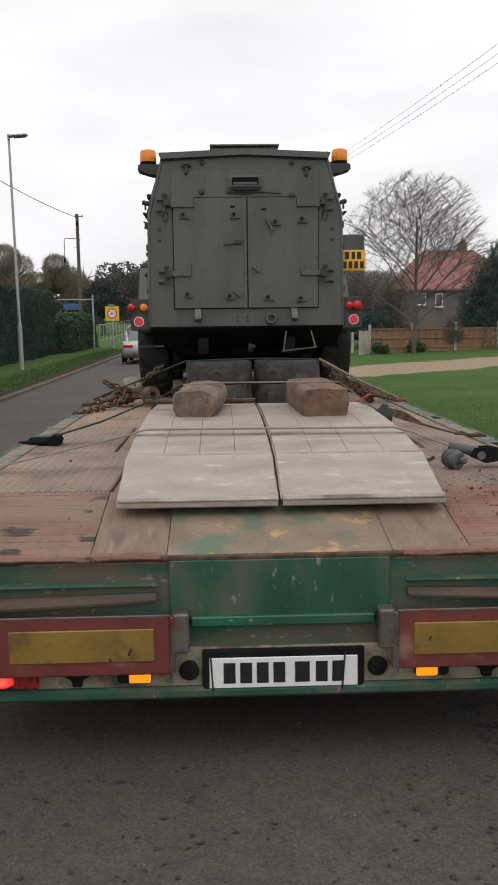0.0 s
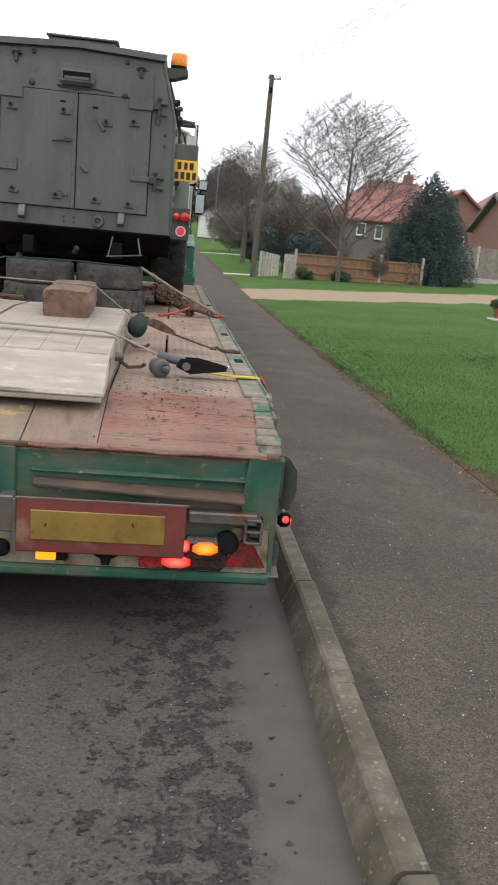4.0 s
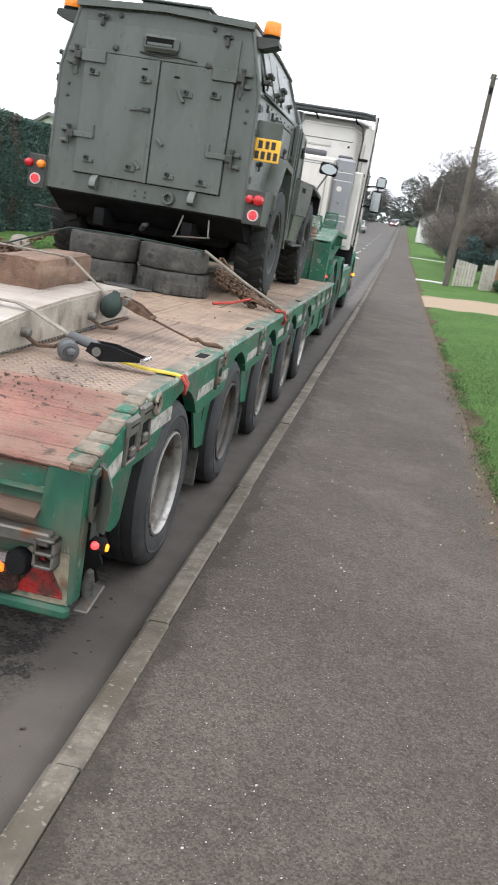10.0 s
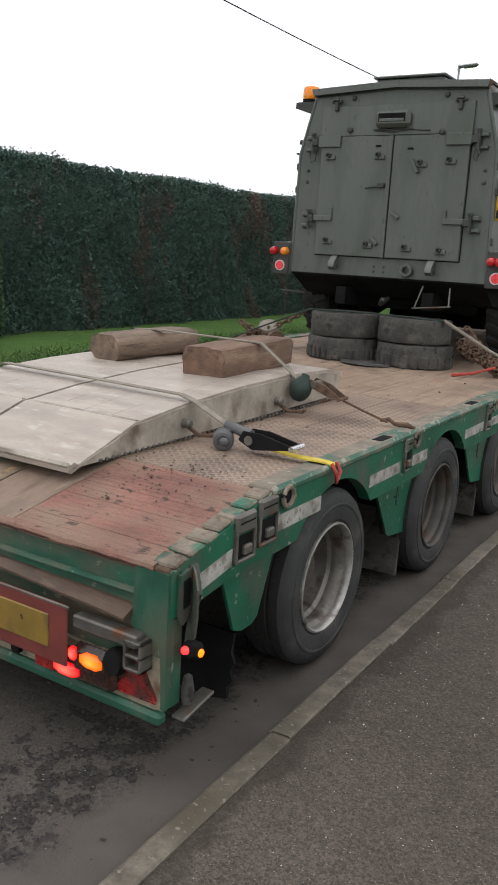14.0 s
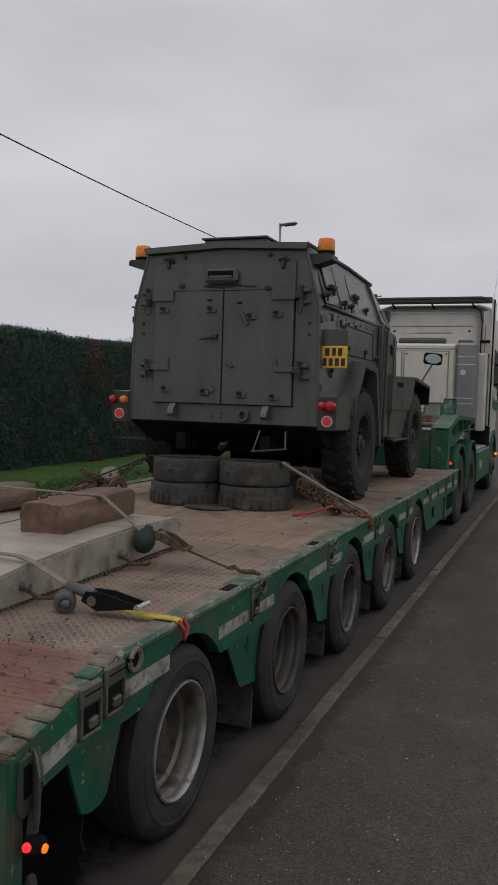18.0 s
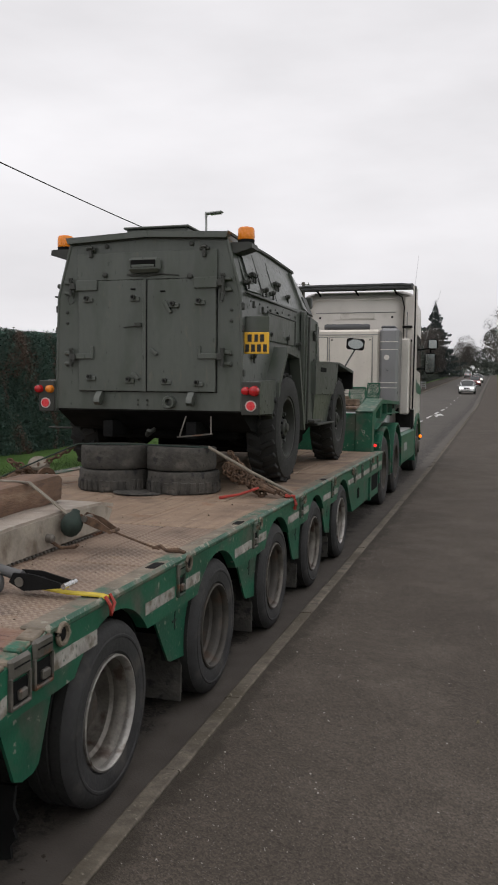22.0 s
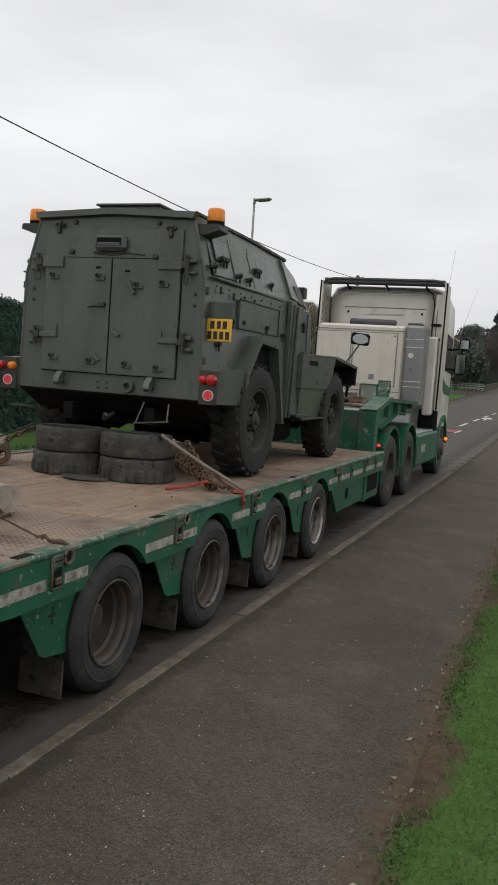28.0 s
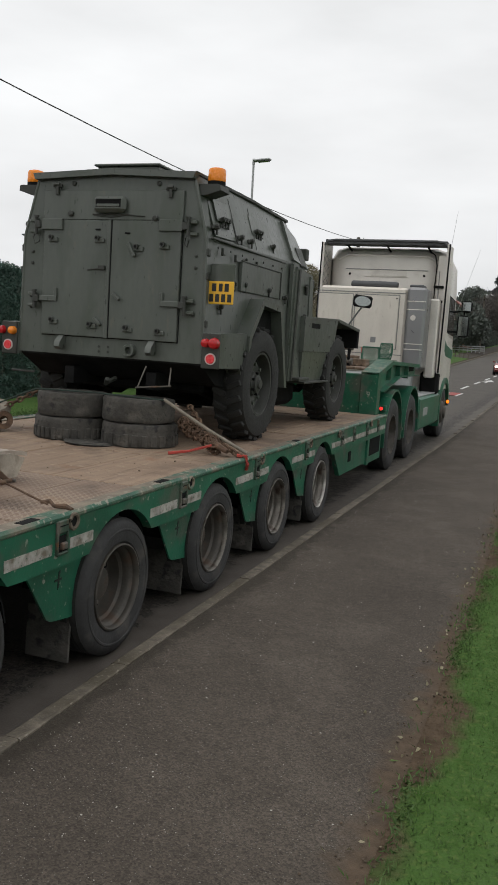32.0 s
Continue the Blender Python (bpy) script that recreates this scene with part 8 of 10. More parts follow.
# ---- fences ----
def fences():
    f = thing("picket_gate", (0, 30.4, lawn(5) + gz(30)), "pair of cream picket gate leaves", "gate")
    for i in range(7):
        part("picket", Shape().box((4.42 + 0.115 * i, 0, 0.5), (0.1, 0.025, 1.0 - 0.03 * i), 0.01), M["picket"], f)
    for i in range(5):
        part("picket", Shape().box((5.4 + 0.1 * i, 0.05 * i, 0.48), (0.085, 0.025, 0.98), 0.01), M["picket"], f)
    for z in (0.3, 0.75):
        part("gate_rail", Shape().box((4.76, 0.03, z), (0.82, 0.03, 0.07), 0.005), M["picket"], f)
        part("gate_rail", Shape().box((5.6, 0.13, z), (0.45, 0.03, 0.07), 0.005, rz=25), M["picket"], f)
    g = thing("garden_fence", (0, 30.7, lawn(7) + gz(30)), "low brown timber fence with pale concrete posts", "fence")
    x = 5.85
    for i in range(4):
        part("fence_post", Shape().box((x, 0, 0.6), (0.1, 0.1, 1.25 if i else 1.1), 0.012), M["concrete"], g, "pale concrete post")
        if i < 3:
            n = 14
            for k in range(n):
                part("fence_board", Shape().box((x + 0.07 + (1.61 * (k + 0.5) / n), 0.02 * (k % 2), 0.6), (1.61 / n + 0.012, 0.016, 0.78), 0.003), M["wood_fence"], g)
            part("gravel_board", Shape().box((x + 0.875, 0.01, 0.1), (1.66, 0.04, 0.2), 0.006), M["wood_fence"], g)
            for z in (0.24, 0.6, 0.96):
                part("fence_rail", Shape().box((x + 0.875, -0.03, z), (1.64, 0.04, 0.06), 0.006), M["wood_fence"], g)
        x += 1.75
    h = thing("close_board_fence", (0, 36.0, lawn(15) + gz(36)), "tall grey close-board fence with concrete posts", "fence")
    x = 13.5
    for i in range(7):
        part("fence_post", Shape().box((x, 0, 0.85), (0.12, 0.12, 1.75), 0.012), M["concrete"], h, "pale concrete post")
        part("gravel_board", Shape().box((x + 0.9, 0, 0.12), (1.7, 0.05, 0.26), 0.005), M["concrete"], h)
        for k in range(12):
            part("fence_board", Shape().box((x + 0.12 + 0.14 * (k + 0.4), 0.015 * (k % 2), 0.95), (0.15, 0.016, 1.4), 0.003), M["grey_fence"], h)
        x += 1.8
    r = thing("steel_railing", (0, 0, 0), "thin grey steel railing along the far verge", "fence")
    for i in range(26):
        y = 46 + i * 1.6
        part("railing_post", Shape().box((-7.2, y, 0.75 + gz(y)), (0.05, 0.05, 1.4), 0.005), M["galv"], r)
    for z in (0.5, 1.4):
        part("railing_rail", Shape().tube([(-7.2, 46, z + gz(46)), (-7.2, 86, z + gz(86))], 0.02, 5), M["galv"], r)
    p = thing("sign_frame", (-7.9, 44.5, 0.1 + gz(44)), "grey steel post with a blue board over the hedge", "post")
    part("steel_post", Shape().cyl((0.6, 0, 0), (0.6, 0, 3.0), 0.05, seg=10), M["galv"], p)
    part("top_bar", Shape().box((-0.4, 0, 2.75), (2.0, 0.05, 0.06), 0.01), M["galv"], p)
    part("blue_board", Shape().box((-0.6, 0, 2.35), (0.9, 0.03, 0.35), 0.02), mat("blue_board", (0.04, 0.1, 0.24), 0.5, var=0.1), p, "faded blue board")


fences()


def flower_pot(at):
    """A terracotta pot with a leafy plant on a small stone slab."""
    slab = Shape().box((0, 0, 0.02), (0.46, 0.4, 0.07), 0.02)
    solid("stone_slab", slab, M["concrete"], "small pale stone slab on the lawn", "slab", at=at)
    x, y, z = at
    t = thing("plant_pot", (x, y, z + 0.055), "terracotta pot with a green leafy plant on a slab", "plant pot")
    body = Shape().lathe([(0, 0), (0.1, 0), (0.145, 0.2), (0.155, 0.2), (0.158, 0.245), (0.14, 0.245), (0.135, 0.22), (0, 0.215)], (0, 0, 0), (0, 0, 1), 24)
    part("pot", body, M["terracotta"], t)
    rng = np.random.default_rng(6)
    d = rng.normal(size=(900, 3))
    d /= np.linalg.norm(d, axis=1)[:, None]
    d *= rng.uniform(0.5, 1.0, 900)[:, None]
    pts = d * np.array((0.24, 0.24, 0.13)) + np.array((0, 0, 0.33))
    pl = part("foliage", leaves(pts, 0.026, 6), M["hedge_light"], t)
    pl.data.materials.append(M["hedge_light"])
    tagged(pl, kind="stuff")


flower_pot((8.65, 16.0, 0.303))


# ---- houses ----
def house(at, wx, wy, eave, ridge, wall, roof, label, along="x", windows=(), rot=0, chimney=None):
    t = thing("house", pose(*at, 0, 0, rot), label, "house")
    part("wall", Shape().box((0, 0, eave / 2), (wx, wy, eave), 0.02), M[wall], t)
    o = 0.35
    if along == "hip":
        a, b = wx / 2 + o, wy / 2 + o
        r = max(0.2, a - 0.62 * b)
        hip = Shape().add([(-a, -b, eave - 0.12), (a, -b, eave - 0.12), (a, b, eave - 0.12), (-a, b, eave - 0.12), (-a, -b, eave), (a, -b, eave), (a, b, eave), (-a, b, eave), (-r, 0, ridge), (r, 0, ridge)], [(0, 1, 2, 3), (0, 1, 5, 4), (1, 2, 6, 5), (2, 3, 7, 6), (3, 0, 4, 7), (4, 5, 9, 8), (6, 7, 8, 9), (5, 6, 9), (7, 4, 8)])
        part("roof", hip, M[roof], t, "hipped tiled roof", smooth=10)
    elif along == "x":
        pts = [(-wy / 2 - o, eave - 0.1), (0, ridge), (wy / 2 + o, eave - 0.1), (wy / 2 + o, eave - 0.25), (0, ridge - 0.18), (-wy / 2 - o, eave - 0.25)]
        part("roof", Shape().prism(pts, 0, -wx / 2 - o, wx / 2 + o), M[roof], t, "tiled roof", smooth=10)
        part("gable", Shape().prism([(-wy / 2, eave), (0, ridge - 0.2), (wy / 2, eave)], 0, -wx / 2, wx / 2), M[wall], t, smooth=10)
    else:
        pts = [(-wx / 2 - o, eave - 0.1), (0, ridge), (wx / 2 + o, eave - 0.1), (wx / 2 + o, eave - 0.25), (0, ridge - 0.18), (-wx / 2 - o, eave - 0.25)]
        part("roof", Shape().prism(pts, 1, -wy / 2 - o, wy / 2 + o), M[roof], t, "tiled roof", smooth=10)
        part("gable", Shape().prism([(-wx / 2, eave), (0, ridge - 0.2), (wx / 2, eave)], 1, -wy / 2, wy / 2), M[wall], t, smooth=10)
    for x, z, w, h in windows:
        win = part("window", Shape().box((x, -wy / 2 - 0.02, z), (w, 0.08, h), 0.01), M["upvc"], t, "white framed window")
        k = max(1, round(w / 0.6))
        for i in range(k):
            part("pane", Shape().box((x - w / 2 + w * (i + 0.5) / k, -wy / 2 - 0.062, z), (w / k - 0.1, 0.006, h - 0.14), 0.002), M["dark_glass"], win)
        part("sill", Shape().box((x, -wy / 2 - 0.08, z - h / 2 - 0.04), (w + 0.1, 0.14, 0.06), 0.01), M["concrete"], win)
    if chimney:
        c = part("chimney", Shape().box((chimney[0], chimney[1], ridge + 0.1), (0.6, 0.45, 0.9), 0.02), M["brick"], t)
        part("chimney_pot", Shape().cyl((chimney[0], chimney[1], ridge + 0.55), (chimney[0], chimney[1], ridge + 0.8), 0.12, 0.1, 10), M["brick"], c)
    return t


house((15.9, 56, 0.9), 7.6, 7, 2.95, 5.75, "render", "roof_red", "grey bungalow with a hipped red tiled roof", "hip", ((-2.7, 2.3, 0.6, 0.8), (-1.5, 2.2, 0.5, 0.9), (0.9, 1.75, 1.1, 0.8)), chimney=(1.0, 0))
house((19.5, 55, 0.9), 4.5, 6, 3.4, 5.4, "brick", "roof_red", "brick house wing with a red tiled roof", "y", ((0, 1.8, 1.2, 1.2),))
house((26.5, 60, 1.0), 8, 8, 3.6, 6.4, "brick", "roof_red", "red brick house with a steep gable", "y", ((-1.2, 1.9, 1.3, 1.2),), chimney=(1.5, 0))
house((23.5, 44, 1.0), 9, 7, 2.7, 4.6, "brick", "roof_grey", "brick bungalow with a grey roof and white windows", "x", ((-2.4, 1.6, 1.8, 1.2), (1.5, 1.6, 1.8, 1.2)))
house((5.5, 100, 1.9), 3.2, 4.5, 2.7, 3.6, "white_wall", "roof_grey", "white rendered roadside building", "y", ((0, 1.8, 1.0, 1.0),))
house((-17.7, 45, 0.3), 4.0, 4, 3.5, 4.9, "white_wall", "roof_grey", "house with a white gable behind the hedge", "y", ((0, 1.8, 1.2, 1.2),))
house((-21.9, 46.5, 0.3), 4.0, 4, 3.3, 4.6, "white_wall", "roof_grey", "white house wing with a grey roof behind the hedge", "x", ())
house((-25, 10.5, 0.2), 7, 12.2, 2.6, 3.85, "brick", "roof_grey", "low bungalow with a grey roof behind the hedge", "y", ())


house((-11.6, 122, gz(122) + 0.1), 6.0, 8, 4.4, 6.8, "brick", "roof_red", "red brick house with its gable to the road bend", "y", ((-1.5, 1.6, 1.2, 1.2), (1.5, 1.6, 1.2, 1.2)))

for x1, y in ((4.3, 31.5), (6.5, 62.0)):
    z0, z1 = 0.142 + gz(y), 0.142 + 0.0297 * (x1 - 3.16) + gz(y)
    solid("garden_path", Shape().add([(3.05, y - 0.45, z0 - 0.05), (x1, y - 0.45, z1 - 0.05), (x1, y + 0.45, z1 - 0.05), (3.05, y + 0.45, z0 - 0.05), (3.05, y - 0.45, z0), (x1, y - 0.45, z1), (x1, y + 0.45, z1 + 0.01), (3.05, y + 0.45, z0 + 0.01)], [(0, 1, 2, 3), (4, 5, 6, 7), (0, 1, 5, 4), (1, 2, 6, 5), (2, 3, 7, 6), (3, 0, 4, 7)]), M["concrete"], "pale concrete path across the verge", "path", kind="structure")


# ---- vehicles on the road ----
def spline(knots, y):
    """Smooth curve through (y, value) knots."""
    i = max(0, min(len(knots) - 2, sum(1 for k in knots[1:-1] if k[0] <= y)))
    (y0, a), (y1, b) = knots[i], knots[i + 1]
    p, q = knots[max(0, i - 1)], knots[min(len(knots) - 1, i + 2)]
    m0 = (b - p[1]) / max(1e-6, y1 - p[0])
    m1 = (q[1] - a) / max(1e-6, q[0] - y0)
    d, t = y1 - y0, (y - y0) / (y1 - y0)
    return (2 * t ** 3 - 3 * t * t + 1) * a + (t ** 3 - 2 * t * t + t) * d * m0 + (3 * t * t - 2 * t ** 3) * b + (t ** 3 - t * t) * d * m1


def build_car(name, paint, label, length=4.4, width=1.78, height=1.3, coupe=True, lit=True):
    """A car that faces -y, its origin on the ground at the middle."""
    t = thing(name, (0, 0, 0), label, "car")
    L, w, h = length / 2, width / 2, height
    wide = [(-L, 0.74), (-L + 0.1, 0.84), (-L + 0.5, 0.94), (-L + 1.3, 0.985), (0, 1.0), (L - 0.8, 0.985), (L - 0.2, 0.92), (L, 0.82)]
    top = [(-L, 0.58), (-L + 0.1, 0.66), (-L + 0.5, 0.74), (-L + 1.3, 0.84), (-0.5, 0.89), (0.6, 0.92), (L - 0.6, 0.93), (L - 0.12, 0.88), (L, 0.76)]
    low = [(-L, 0.34), (-L + 0.1, 0.23), (-L + 0.5, 0.2), (L - 0.5, 0.2), (L - 0.12, 0.25), (L, 0.36)]
    ny, half = 30, 9
    vs = []
    for i in range(ny + 1):
        y = -L + length * (0.5 - 0.5 * math.cos(math.pi * i / ny))
        k, z0, z1 = w * spline(wide, y), spline(low, y), spline(top, y)
        ring = [(0.86, 0.0), (0.97, 0.1), (1.0, 0.34), (1.005, 0.5), (0.99, 0.7), (0.965, 0.86), (0.9, 0.955), (0.72, 0.99), (0.35, 1.01)]
        vs += [(x * k, y, z0 + (z1 - z0) * f) for x, f in ring] + [(-x * k, y, z0 + (z1 - z0) * f) for x, f in reversed(ring)]
    n = 2 * half
    fs = [[i * n + k, i * n + (k + 1) % n, (i + 1) * n + (k + 1) % n, (i + 1) * n + k] for i in range(ny) for k in range(n)] + [list(range(n)), list(range(ny * n, ny * n + n))]
    part("body", Shape().add(vs, fs), M[paint], t, "painted body shell", smooth=50)
    rear = L - (0.75 if coupe else 0.3)
    a0, a1, b1, b0 = -0.85, -0.12, rear - (0.85 if coupe else 0.5), rear
    line = [(a0, 0.83), (a0 + 0.35, 0.83 + (h - 0.83) * 0.56), (a1, h - 0.03), ((a1 + b1) / 2, h), (b1, h - 0.05), (b1 + (b0 - b1) * 0.55, 0.87 + (h - 0.87) * 0.52), (b0, 0.87)]

    def skin(u0, u1, v0, v1, off=0.0, nu=16, nv=16):
        s = Shape()
        for i in range(nu + 1):
            y = u0 + (u1 - u0) * i / nu
            top_z = spline(line, y)
            end = min(1.0, 0.86 + 0.4 * min(y - a0, b0 - y))
            for j in range(nv + 1):
                a = math.pi * (1 - (v0 + (v1 - v0) * j / nv))
                c, e = math.cos(a), max(0.0, math.sin(a))
                x = (w * 0.88 * end + off) * math.copysign(abs(c) ** 0.5, c)
                s.v.append((x, y, 0.8 + (top_z - 0.8 + off) * e ** 0.8))
        s.f += [(i * (nv + 1) + j, i * (nv + 1) + j + 1, (i + 1) * (nv + 1) + j + 1, (i + 1) * (nv + 1) + j) for i in range(nu) for j in range(nv)]
        return s

    part("window_glass", skin(a0, b0, 0, 1, 0.0, 26, 24), M["dark_glass"], t, "dark tinted windows", smooth=60)
    part("roof", skin(a1 - 0.03, b1 + 0.04, 0.235, 0.765, 0.012), M[paint], t, "painted roof", smooth=60)
    for s in (1, -1):
        def side(v0, v1):
            return (v0, v1) if s < 0 else (1 - v1, 1 - v0)
        part("front_pillar", skin(a0, a1, *side(0.19, 0.245), 0.014, 12, 3), M[paint], t, smooth=60)
        part("rear_pillar", skin(b1 - (0.05 if coupe else -0.05), b0 - 0.02, *side(0.0, 0.27), 0.012, 12, 6), M[paint], t, smooth=60)
        part("door_pillar", skin(0.62, 0.68, *side(0.02, 0.24), 0.012, 2, 8), M["black"], t, smooth=60)
        part("roof_rail", skin(a1 - 0.03, b1 + 0.1, *side(0.195, 0.245), 0.014, 12, 3), M[paint], t, smooth=60)
        mi = part("door_mirror", Shape().box((s * (w + 0.05), a0 + 0.4, 0.9), (0.18, 0.11, 0.11), 0.045), M[paint], t, "painted door mirror")
        part("mirror_glass", Shape().box((s * (w + 0.05), a0 + 0.457, 0.9), (0.13, 0.004, 0.075), 0.001), M["mirror"], mi)
        part("door_handle", Shape().box((s * (w * 0.985), 0.45, 0.76), (0.03, 0.18, 0.03), 0.01), M["black"], t)
        part("side_strip", Shape().box((s * (w * 1.0), 0, 0.5), (0.02, length * 0.62, 0.05), 0.01), M[paint], t)
        part("door_seam", Shape().box((s * w * 0.997, 0.66, 0.58), (0.012, 0.008, 0.5), 0.002), M["black"], t)
        part("headlamp", Shape().box((s * w * 0.62, -L + 0.05, 0.575), (0.4, 0.14, 0.12), 0.045), M["white_on"] if lit else M["glass_lens"], t, "lit headlamp" if lit else "clear headlamp")
        part("tail_lamp", Shape().box((s * w * 0.6, L - 0.02, 0.68), (0.4, 0.06, 0.14), 0.02), M["red_lens"], t, "red tail lamp")
        for y in (-L + 0.85, L - 0.9):
            part("wheel_arch", Shape().lathe([(0.0, 0), (0.345, 0), (0.345, 0.012), (0.0, 0.012)], (s * w * 0.985, y, 0.32), (s, 0, 0), 24), M["black"], t)
            wh = thing("wheel", (0, 0, 0), "", "")
            wh.parent = t
            wh.matrix_local = pose(s * (w + 0.004), y, 0.31)
            part("tyre", Shape().lathe([(0.2, -0.02), (0.22, 0), (0.29, 0), (0.31, -0.02), (0.31, -0.18), (0.2, -0.2)], (0, 0, 0), (s, 0, 0), 28, closed=True), M["rubber"], wh)
            rim = part("rim", Shape().lathe([(0.205, -0.02), (0.205, 0.002), (0.19, 0.002), (0.185, -0.03), (0.06, -0.02), (0, -0.015)], (0, 0, 0), (s, 0, 0), 24, caps=False), M["rim_dark"], wh)
            for k in range(5):
                part("spoke", Shape().box((0, 0, 0.11), (0.016, 0.045, 0.17), 0.006, m=pose(-s * 0.008, 0, 0, 72 * k)), M["chrome"], rim)
    part("grille", Shape().box((0, -L + 0.02, 0.53), (0.62, 0.07, 0.14), 0.02), M["black"], t, "dark grille")
    part("grille_badge", Shape().lathe([(0, 0), (0.06, 0), (0.06, 0.01), (0, 0.01)], (0, -L - 0.016, 0.54), (0, -1, 0), 16), M["chrome"], t)
    part("front_bumper", Shape().box((0, -L + 0.06, 0.36), (width * 0.86, 0.2, 0.15), 0.06), M[paint], t)
    part("lower_intake", Shape().box((0, -L - 0.034, 0.325), (0.9, 0.02, 0.05), 0.008), M["black"], t)
    part("number_plate", Shape().box((0, -L - 0.045, 0.4), (0.5, 0.01, 0.1), 0.004), M["plate_white"], t)
    for x in (-0.3, 0.25):
        part("wiper", Shape().tube([(x - 0.2, a0 + 0.04, 0.88), (x + 0.3, a0 + 0.12, 0.94)], 0.008), M["black"], t)
    return t


COUPE = build_car("coupe_car", "car_white", "white coupe with dark windows driving past the trailer", 4.3, 1.76, 1.2, lit=False)
HATCH = build_car("hatchback_car", "car_white", "white hatchback with lit headlamps coming along the road", 4.0, 1.74, 1.48, False)
RED_CAR = build_car("saloon_car", "car_red", "dark red car with lit headlamps behind the white one", 4.3, 1.76, 1.46, False)
QUEUE_CAR = build_car("estate_car", "car_silver", "silver car with lit headlamps farther along the road", 4.5, 1.78, 1.5, False)
SUV = build_car("family_car", "car_silver", "silver estate car driving away along the road", 4.4, 1.8, 1.62, False)


# ---- lashings ----
def chain(points, material, link=0.05, wire=0.008):
    s = Shape()
    pts = [Vector(p) for p in points]
    walkd, n = [], 0
    for a, b in zip(pts, pts[1:]):
        k = max(1, int((b - a).length / (link * 0.72)))
        for i in range(k):
            c = a.lerp(b, (i + 0.5) / k)
            q = (b - a).to_track_quat("X", "Z").to_matrix().to_4x4()
            m = Matrix.Translation(c) @ q @ pose(0, 0, 0, 90 * (n % 2) + 20, 0, 0)
            ring = [(link * 0.5 * math.cos(t) * 1.0, link * 0.32 * math.sin(t), 0) for t in np.linspace(0, 2 * math.pi, 9)]
            sub = Shape().tube(ring, wire, 5)
            s.add(sub.v, sub.f, m)
            n += 1
    return s


def heap(centre, r, n, seed):
    rnd = random.Random(seed)
    pts = []
    for _ in range(n):
        pts.append((centre[0] + rnd.gauss(0, r[0]), centre[1] + rnd.gauss(0, r[1]), max(DECK + 0.02, centre[2] + rnd.gauss(0, r[2]))))
    return pts


